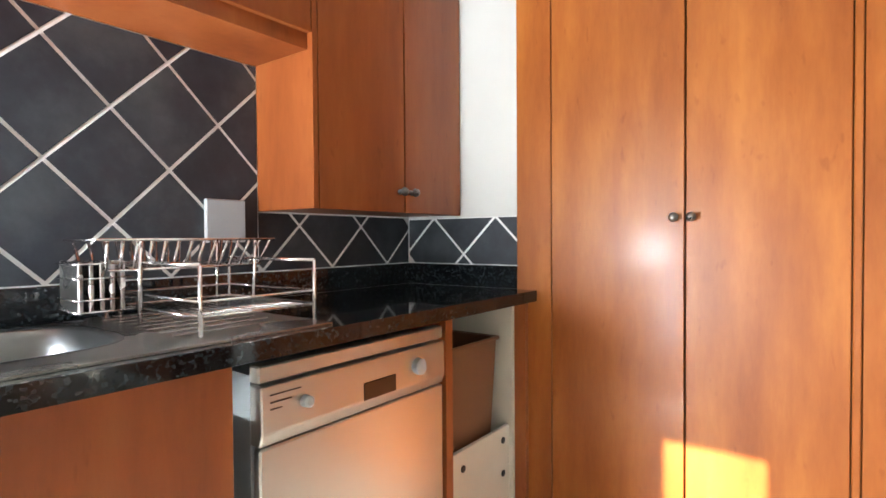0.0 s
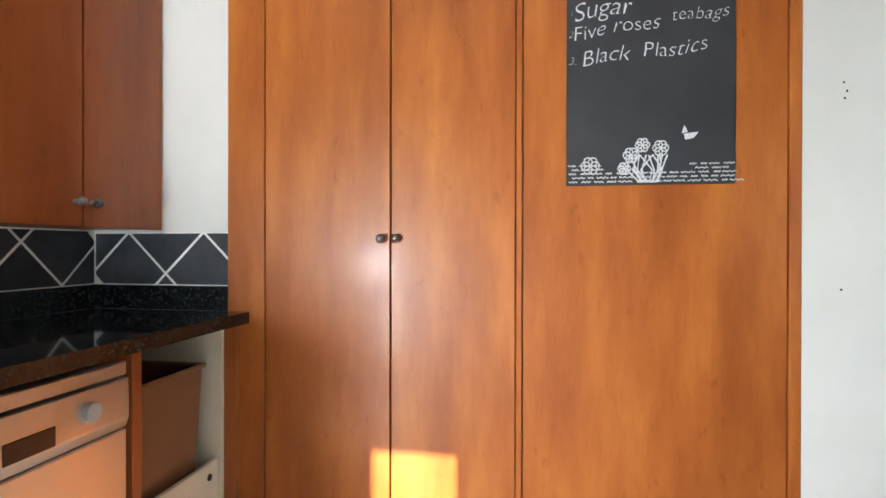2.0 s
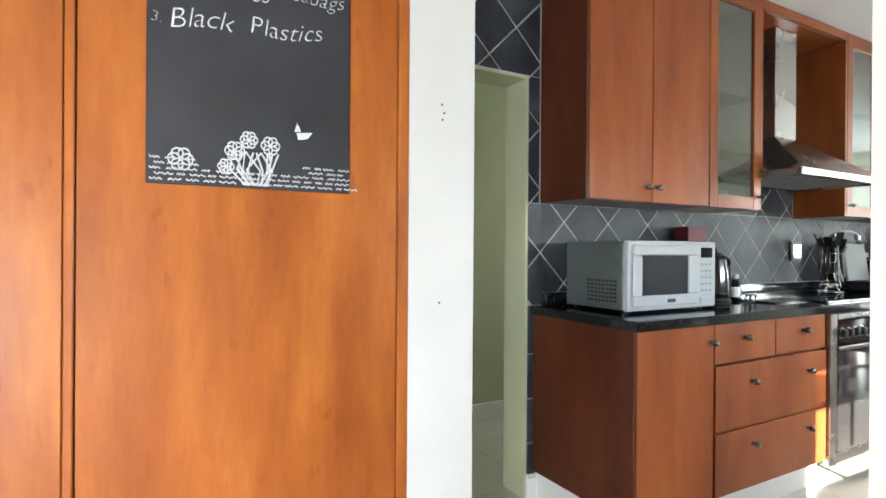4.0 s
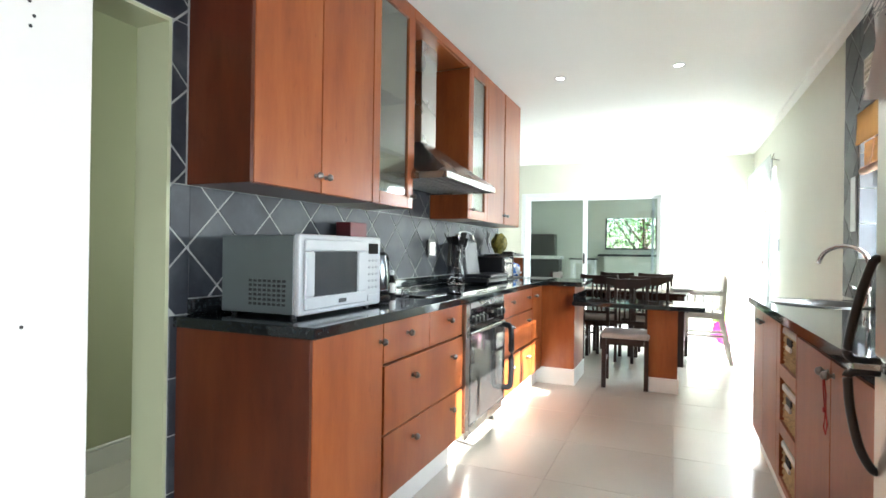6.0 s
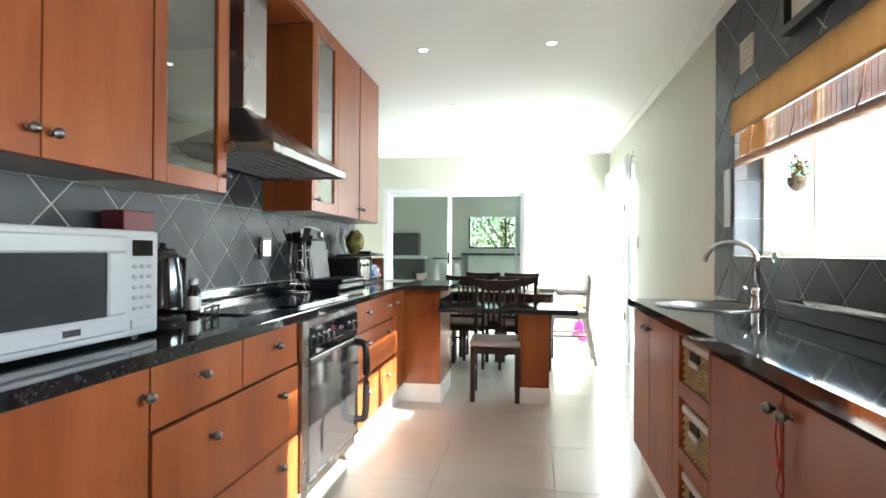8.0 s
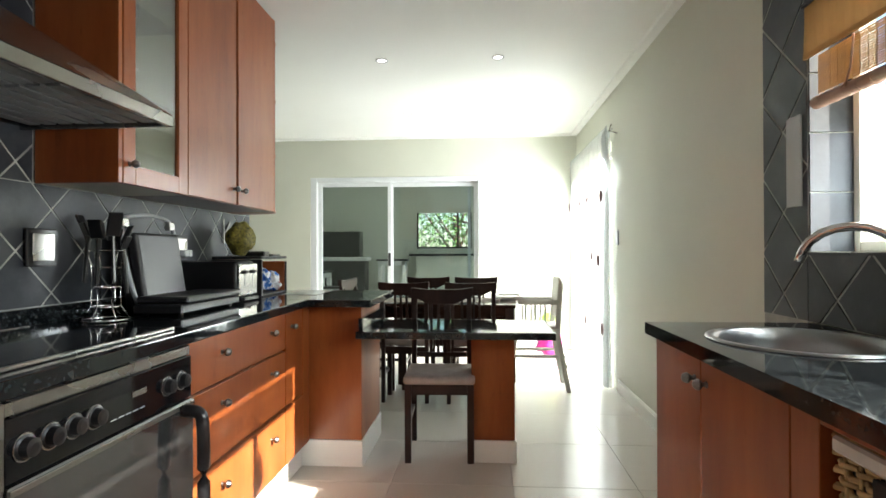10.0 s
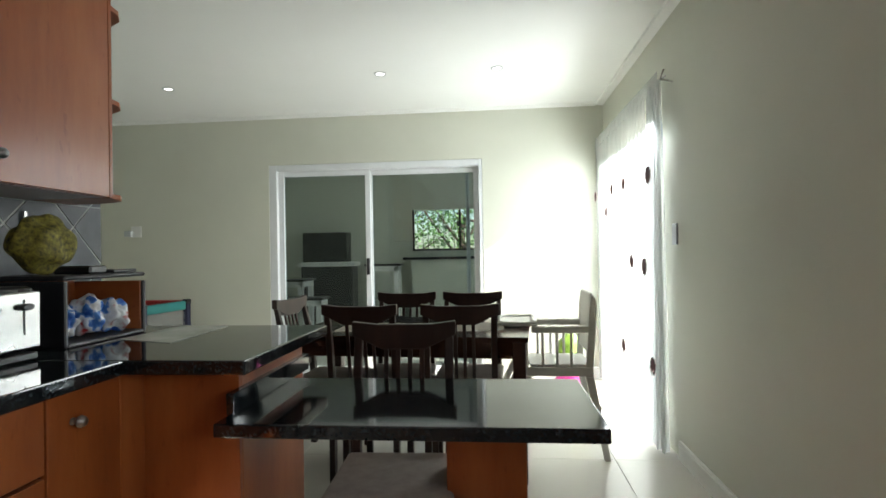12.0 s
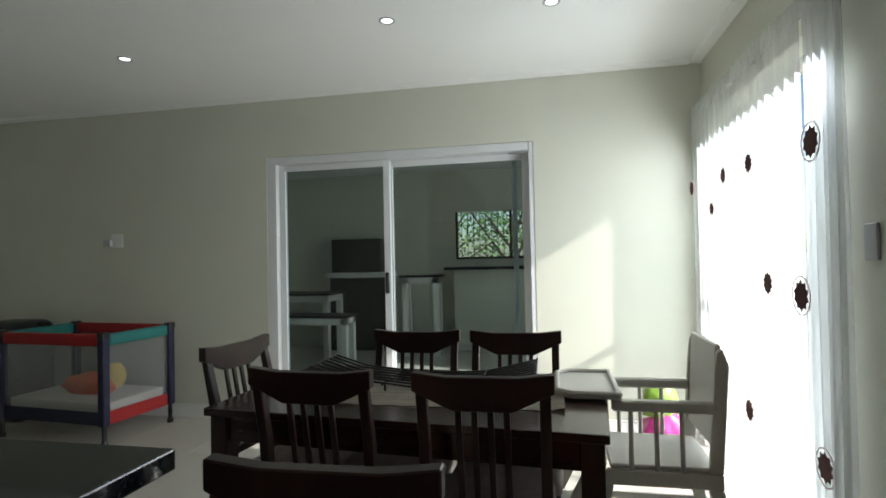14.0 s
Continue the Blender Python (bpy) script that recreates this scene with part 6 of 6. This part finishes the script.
# toaster
to = thing("toaster", (5.85, 2.06, CT), "four-slot toaster with a steel front and black sides", "toaster")
TX = 5.70
part("shell", bbox(TX, TX + 0.215, 1.99, 2.30, CT + 0.02, CT + 0.20, 0.022, 3), BLACK, to, "black plastic shell", smooth=True)
part("front_plate", bbox(TX + 0.006, TX + 0.209, 1.978, 1.9895, CT + 0.03, CT + 0.185, 0.004), STEEL, to, "brushed steel front")
for x in (TX + 0.055, TX + 0.155):
    part("lever", lathe([(0.022, 0), (0.022, 0.012), (0.016, 0.016)], n=18), BLACK, to, move=Matrix.Translation((x, 1.9775, CT + 0.145)) @ Matrix.Rotation(radians(90), 4, "X") @ Matrix.Diagonal((1, 0.45, 1, 1)))
    part("slot", bbox(x - 0.003, x + 0.003, 1.9765, 1.9778, CT + 0.07, CT + 0.165, 0.0005), BLACK, to)
part("crumb_tray", bbox(TX + 0.008, TX + 0.175, 1.955, 2.02, CT + 0.004, CT + 0.022, 0.003), BLACK, to)

# bread bin with cushion on top
bb = thing("bread_bin", (6.12, 2.09, CT), "dark rounded bread bin with an open wooden front holding packets", "bread bin")
BX0, BX1 = 6.02, 6.40
part("shell", join(bbox(BX0, BX0 + 0.014, 2.00, 2.29, CT, CT + 0.205, 0.004), bbox(BX1 - 0.014, BX1, 2.00, 2.29, CT, CT + 0.19, 0.004), bbox(BX0, BX1, 2.00, 2.29, CT + 0.207, CT + 0.222, 0.006), bbox(BX0 + 0.015, BX1 - 0.015, 2.00, 2.29, CT, CT + 0.012, 0.003)), CHARCOAL, bb)
part("inside", join(bbox(BX0 + 0.016, BX1 - 0.016, 2.27, 2.285, CT + 0.013, CT + 0.205, 0.002), bbox(BX1 - 0.022, BX1 - 0.0145, 2.01, 2.269, CT + 0.013, CT + 0.19, 0.001)), CHERRY_X, bb, "reddish wooden lining")


def lump(name, centre, size, mat, label, cat, seed, sub=3, wob=0.3, group=""):
    bm = bmesh.new()
    bmesh.ops.create_icosphere(bm, subdivisions=sub, radius=1.0)
    for v in bm.verts:
        n3 = noise.noise(v.co * 1.9 + Vector((seed, seed * 2.1, 0)))
        v.co = Vector([c * s * (1 + wob * n3) for c, s in zip(v.co, size)])
    lz = min(v.co.z for v in bm.verts)
    bmesh.ops.translate(bm, vec=(centre[0], centre[1], centre[2] - lz), verts=bm.verts)
    return one(name, bm, mat, label, cat, group, smooth=True)


lump("bread_packet", (6.30, 2.07, CT + 0.012), (0.045, 0.06, 0.055), PRINTED, "crumpled blue and white plastic packet in the bread bin", "packet", 3.3, 4, 0.6, group="packets in the bread bin")
lump("bread_packet", (6.21, 2.08, CT + 0.012), (0.035, 0.05, 0.06), PRINTED, "crumpled white and blue packet in the bread bin", "packet", 6.3, 4, 0.6, group="packets in the bread bin")
lump("bread_packet", (6.12, 2.10, CT + 0.012), (0.022, 0.05, 0.05), PRINTED, "red and blue packet in the bread bin", "packet", 9.3, 4, 0.6, group="packets in the bread bin")
lump("printed_cushion", (6.13, 2.17, CT + 0.222), (0.105, 0.07, 0.098), PATTERN, "leopard printed tea cosy standing on the bread bin", "tea cosy", 12.0, 4, 0.22)
one("letter_plaque", shifted(join(bbox(5.83, 5.842, 2.31, 2.317, 1.20, 1.345, 0.001), bev(prism([(5.848, 1.27), (5.905, 1.335), (5.918, 1.325), (5.868, 1.268), (5.918, 1.208), (5.905, 1.198)], 2.31, 2.317, "y"), 0.001)), (0.38, 0, 0.0)), PEWTER, "small grey metal letter shapes on the tiles", "decoration")
one("phone", join(bbox(6.20, 6.28, 2.06, 2.2, CT + 0.2225, CT + 0.25, 0.006), bbox(6.30, 6.42, 2.05, 2.22, CT + 0.2225, CT + 0.234, 0.003)), BLACK, "black phone and notebook on the bread bin", "phone")
dc = prism([(6.135, 1.738), (6.524, 1.747), (6.559, 1.957), (6.205, 1.957)], 0.9025, 0.9040, "z")
one("document", dc, plain("clear_sleeve_over_paper", (0.40, 0.42, 0.40), 0.22, vary=0.2, scale=5), "printed sheet in a glossy clear sleeve on the peninsula", "paper")
js = [("storage_jar", 6.33, 2.20, 1.403, 0.038, 0.17, CLEAR, YELLOW, "glass jar with yellow contents on the end shelf"), ("storage_jar", 6.33, 2.22, 1.738, 0.04, 0.09, MELAMINE, RED, "small pot with red lid on the end shelf"), ("storage_jar", 6.35, 2.13, 1.403, 0.03, 0.12, YELLOW, LIME, "yellow tub with a green lid on the end shelf"), ("storage_jar", 6.34, 2.21, 2.068, 0.036, 0.05, RED, MELAMINE, "small red tub on the upper end shelf")]
for nm, x, y, z, r, hh, m1, m2, lab in js:
    j = thing(nm, (x, y, z), lab, "jar", "jars on the end shelves")
    part("jar", lathe([(r * 0.95, 0), (r, 0.005), (r, hh * 0.85), (r * 0.8, hh)], (x, y, z), 18), m1, j, smooth=True)
    part("lid", lathe([(r * 0.82, hh + 0.001), (r * 0.82, hh + 0.018), (r * 0.7, hh + 0.02)], (x, y, z), 18), m2, j)
for x, z, s in ((3.64, 1.987, 1.0), (3.73, 1.987, 1.1), (3.64, 1.687, 0.9), (3.76, 1.687, 0.8), (3.85, 1.404, 0.9), (3.70, 1.404, 1.0), (5.10, 1.727, 0.9), (5.12, 2.057, 1.0)):
    c = thing("mug", (x, 2.15, z), "white china mug on a shelf of the glass cabinet", "mug", "crockery in the glass cabinets")
    part("cup", lathe([(0.03 * s, 0), (0.036 * s, 0.006), (0.04 * s, 0.095 * s), (0.037 * s, 0.095 * s), (0.034 * s, 0.01)], (x, 2.15, z), 18), WHITE_P, c, smooth=True)
    part("handle", tube([(x + 0.036 * s, 2.15, z + 0.075 * s), (x + 0.062 * s, 2.15, z + 0.07 * s), (x + 0.062 * s, 2.15, z + 0.03 * s), (x + 0.036 * s, 2.15, z + 0.025 * s)], 0.004, 6), WHITE_P, c, smooth=True)

# red string on a cabinet knob
one("key_string", join(tube([(3.262, 0.232, 0.782), (3.285, 0.226, 0.74), (3.28, 0.224, 0.70), (3.268, 0.224, 0.665), (3.285, 0.224, 0.625), (3.262, 0.224, 0.61), (3.245, 0.224, 0.64), (3.262, 0.224, 0.68), (3.258, 0.225, 0.73), (3.25, 0.232, 0.782)], 0.0022, 5), cyl((3.265, 0.223, 0.683), (3.265, 0.231, 0.683), 0.008, n=10)), RED, "red knotted string hanging on a cabinet knob", "string")

# hanging basket outside the window
hp = thing("hanging_basket", (4.60, -0.42, 1.4), "small hanging basket of red and green flowers in the kitchen window", "plant")
rng = random.Random(8)
for nm, mat, n, z0 in (("leaves", LEAF, 150, 0.0), ("petals", RED, 40, 0.035)):
    lf = bmesh.new()
    for i in range(n):
        a, r = rng.uniform(0, 6.28), rng.uniform(0.0, 0.05)
        p0 = Vector((4.60 + r * math.cos(a), -0.42 + r * 0.8 * math.sin(a), 1.53 + z0 + rng.uniform(-0.07, 0.04)))
        q = Euler((rng.uniform(0, 6), rng.uniform(0, 6), 0)).to_matrix()
        lf.faces.new([lf.verts.new(p0 + q @ Vector(v)) for v in ((-0.007, 0, 0), (0, -0.012, 0.002), (0.007, 0, 0), (0, 0.012, 0.002))])
    part(nm, lf, mat, hp, kind="stuff")
part("cord", tube([(4.60, -0.42, 1.25), (4.60, -0.42, 1.50), (4.60, -0.42, 1.95)], 0.002, 5), BLACK, hp)
part("pot", lathe([(0.015, 1.44), (0.035, 1.46), (0.042, 1.50), (0.038, 1.50)], (4.60, -0.42, 0), 16), BARK, hp)


# ---- patio things ----
br = thing("braai_fireplace", (12.9, 3.4, 0), "built-in black steel fireplace with a white ledge", "fireplace")
part("hood_box", boxes((12.70, 12.995, 3.0, 3.70, 1.07, 1.53)), BLACKGLASS, br, "black fire opening")
part("ledge", bbox(12.6, 12.995, 2.85, 3.76, 1.0, 1.062, 0.004), TRIM, br)
part("lower_panel", boxes((12.68, 12.995, 2.9, 3.72, 0.0, 0.995)), CHARCOAL, br)


def bench(x0, x1, y0, y1, z, name, label):
    b = thing(name, ((x0 + x1) / 2, (y0 + y1) / 2, 0), label, "bench" if z < 0.7 else "table", "patio furniture")
    part("top", bbox(x0, x1, y0, y1, z - 0.03, z, 0.004), CHARCOAL, b, "dark slatted top")
    part("apron", join(bbox(x0 + 0.03, x1 - 0.03, y0 + 0.03, y0 + 0.05, z - 0.11, z - 0.031, 0.002), bbox(x0 + 0.03, x1 - 0.03, y1 - 0.05, y1 - 0.03, z - 0.11, z - 0.031, 0.002), bbox(x0 + 0.03, x0 + 0.05, y0 + 0.051, y1 - 0.051, z - 0.11, z - 0.031, 0.002), bbox(x1 - 0.05, x1 - 0.03, y0 + 0.051, y1 - 0.051, z - 0.11, z - 0.031, 0.002)), TRIM, b)
    for x in (x0 + 0.03, x1 - 0.10):
        for y in (y0 + 0.03, y1 - 0.10):
            part("leg", bbox(x, x + 0.07, y, y + 0.07, -0.009, z - 0.031, 0.003), TRIM, b)


bench(11.5, 11.86, 3.0, 4.5, 0.60, "patio_bench", "white painted patio bench with a dark top")
bench(11.95, 12.5, 3.42, 4.7, 0.83, "patio_table", "white painted patio table with a dark top")
bench(12.3, 12.6, 2.08, 2.62, 1.03, "patio_stand", "tall white patio stand")
bc = structure("patio_counter", boxes((12.75, 12.995, -0.1, 1.98, 0.0, 1.08)), WALL, "low cream patio wall below the window")
structure("patio_counter_top", bbox(12.65, 12.999, -0.12, 2.1, 1.081, 1.12, 0.004), CHARCOAL, "dark counter top under the patio window")
bars = structure("window_3", join(*[bbox(13.08, 13.09, 0.99 + 0.084 * i, 0.998 + 0.084 * i, 1.22, 1.88, 0.001) for i in range(13)], bbox(13.05, 13.1, 0.98, 1.01, 1.22, 1.88, 0.002), bbox(13.05, 13.1, 1.22, 1.25, 1.22, 1.88, 0.002), bbox(13.05, 13.1, 1.97, 2.0, 1.22, 1.88, 0.002), bbox(13.05, 13.1, 1.011, 1.969, 1.22, 1.25, 0.002)), CHARCOAL, "barred patio window")


def tree(x, y, h, r, seed, label):
    t = thing("garden_tree", (x, y, -0.13), label, "tree", "garden trees")
    rng = random.Random(seed)
    limbs = [tube([(x, y, -0.13), (x + 0.05, y, h * 0.3), (x, y + 0.08, h * 0.62)], 0.07, 8)]
    tips = []
    for i in range(8):
        a = i * 0.8 + rng.uniform(-0.3, 0.3)
        e = Vector((x + r * 0.7 * math.cos(a), y + r * 0.7 * math.sin(a), h * rng.uniform(0.35, 0.95)))
        s = Vector((x, y, h * rng.uniform(0.25, 0.6)))
        limbs.append(cyl(s, e, 0.03, 0.008, 6))
        tips += [e, (s + e) / 2]
    part("trunk", join(*limbs), BARK, t)
    vs, fs = [], []
    for tip in tips:
        for _ in range(170):
            p0 = tip + Vector((rng.gauss(0, r * 0.24), rng.gauss(0, r * 0.24), rng.gauss(0, r * 0.22)))
            q = Euler((rng.uniform(0, 6), rng.uniform(0, 6), rng.uniform(0, 6))).to_matrix()
            n = len(vs)
            vs += [tuple(p0 + q @ Vector(c)) for c in ((-0.022, 0, 0), (0, -0.04, 0.008), (0.022, 0, 0), (0, 0.04, 0.008))]
            fs.append((n, n + 1, n + 2, n + 3))
    me = bpy.data.meshes.new("crown")
    me.from_pydata(vs, [], fs)
    me.materials.append(LEAF)
    c = new("crown", me)
    c.parent, c.location = t, -Vector(t.location)


tree(15.2, 1.3, 3.2, 1.7, 1, "leafy green tree outside the patio window")
tree(16.8, 2.9, 3.4, 1.8, 2, "leafy green tree behind the patio")
tree(16.0, -0.4, 3.6, 1.8, 3, "leafy green tree behind the patio")

# ---- pieces: wall tiles ----


def clip_poly(poly, x0, x1, z0, z1):
    for axis, lim, sign in ((0, x0, 1), (0, x1, -1), (1, z0, 1), (1, z1, -1)):
        out = []
        for i, p in enumerate(poly):
            q = poly[(i + 1) % len(poly)]
            a, b = (p[axis] - lim) * sign, (q[axis] - lim) * sign
            if a >= 0:
                out.append(p)
            if a * b < 0:
                s = a / (a - b)
                out.append((p[0] + (q[0] - p[0]) * s, p[1] + (q[1] - p[1]) * s))
        poly = out
        if len(poly) < 3:
            return []
    return poly


def area(poly):
    return abs(sum(p[0] * q[1] - q[0] * p[1] for p, q in zip(poly, poly[1:] + poly[:1]))) / 2


def diamond_tiles(parent, region, node, plane, axis, facing, step=0.148, joint=0.0072, skip=()):
    """Slate tiles laid on the diagonal over a region (u0, u1, z0, z1) of a wall plane."""
    u0, u1, z0, z1 = region
    i0, i1 = int((u0 - node[0]) / step) - 2, int((u1 - node[0]) / step) + 2
    j0, j1 = int((z0 - node[1]) / step) - 2, int((z1 - node[1]) / step) + 2
    h = step - joint
    for i in range(i0, i1 + 1):
        for j in range(j0, j1 + 1):
            if (i + j) % 2 == 0:
                continue
            cu, cz = node[0] + i * step, node[1] + j * step
            poly = clip_poly([(cu - h, cz), (cu, cz - h), (cu + h, cz), (cu, cz + h)], u0 + 0.001, u1 - 0.001, z0 + 0.001, z1 - 0.001)
            if not poly or area(poly) < 0.0004:
                continue
            jit = random.uniform(-0.0008, 0.0008)
            a, b = (plane, plane + facing * (0.0026 + jit))
            part("tile", prism(poly, min(a, b), max(a, b), axis), SLATE, parent)


def grout_bed(name, rows, mat=GROUT):
    return structure(name, boxes(*rows), mat, "pale grout bed behind dark slate tiles")


random.seed(7)
KW = (2.89, 1.30)
bed = grout_bed("tiled_wall_cooking", [(2.668, 6.59, 2.326, 2.3299, 0.0, 1.98), (2.0, 6.59, 2.326, 2.3299, 1.98, TOP - 0.002)], GROUT_DULL)
for reg in [(2.669, 2.754, 0.905, 1.384), (2.754, 6.588, 0.962, 1.384), (2.669, 2.733, 1.386, 1.976), (4.02, 4.88, 1.386, 2.47), (6.26, 6.588, 1.386, TOP - 0.004), (2.0, 2.733, 1.979, TOP - 0.004)]:
    diamond_tiles(bed, reg, KW, 2.3259, "y", -1, joint=0.006)
for z in (0.11, 0.26, 0.468, 0.676):
    part("tile", bbox(2.671, 2.742, 2.3185, 2.3259, z + 0.003, {0.11: 0.257, 0.26: 0.465, 0.468: 0.673, 0.676: 0.902}[z], 0.0008), SLATE, bed)
bed = grout_bed("tiled_wall_window", [(2.765, 3.17, -0.3199, -0.316, 0.903, TOP - 0.002), (3.17, 5.07, -0.3199, -0.316, 0.903, 1.14), (3.17, 5.07, -0.3199, -0.316, 1.95, TOP - 0.002), (5.07, 5.356, -0.3199, -0.316, 0.80, TOP - 0.002)], GROUT_DULL)
RW = (5.217, 1.284)
for reg in [(2.766, 3.17, 1.14, 1.95), (2.766, 5.07, 0.905, 1.138), (2.766, 5.07, 1.952, TOP - 0.003), (5.072, 5.354, 0.905, TOP - 0.003)]:
    diamond_tiles(bed, reg, RW, -0.3159, "y", 1)
for k in range(9):
    part("tile", bbox(3.17 + k * 0.211, 3.17 + k * 0.211 + 0.207, -0.462, -0.308, 1.130, 1.139, 0.001), SLATE, bed)
for x in (5.0695,):
    for k in range(4):
        part("tile", bbox(x - 0.007, x, -0.46, -0.318, 1.142 + k * 0.203, 1.142 + k * 0.203 + 0.199, 0.001), SLATE, bed)
bed = grout_bed("tiled_wall_scullery", [(-0.5799, -0.576, -1.19, 1.7599, 0.903, 1.70), (-0.576, -0.037, 1.756, 1.7599, 0.903, 1.175)])
diamond_tiles(bed, (-0.55, 1.009, 0.99, 1.643), (0.582, 1.436), -0.5759, "x", 1)
diamond_tiles(bed, (1.011, 1.752, 0.99, 1.180), (0.582, 1.436), -0.5759, "x", 1)
diamond_tiles(bed, (-0.568, -0.038, 0.99, 1.173), (-0.137, 1.177), 1.7559, "y", -1)

# floor tiles
tile_mesh = None
for i in range(-2, 17):
    for j in range(-3, 11):
        x0, y0 = -0.0 + i * 0.6 - 0.2, 0.30 + j * 0.6 - 0.25
        x1, y1 = min(x0 + 0.597, 9.548), min(y0 + 0.597, 6.04)
        if x0 < -0.8 or y0 < -1.4 or x1 - x0 < 0.05 or y1 - y0 < 0.05:
            continue
        if tile_mesh and abs(x1 - x0 - 0.597) < 1e-4 and abs(y1 - y0 - 0.597) < 1e-4:
            ob = new("tile", tile_mesh)
            ob.parent, ob.location = floor, Vector(((x0 + x1) / 2, (y0 + y1) / 2, -0.0022)) - BASE[floor]
        else:
            ob = part("tile", bbox(x0, x1, y0, y1, -0.0044, 0.0, 0.0008), FLOORTILE, floor)
            if not tile_mesh and abs(x1 - x0 - 0.597) < 1e-4 and abs(y1 - y0 - 0.597) < 1e-4:
                tile_mesh = ob.data
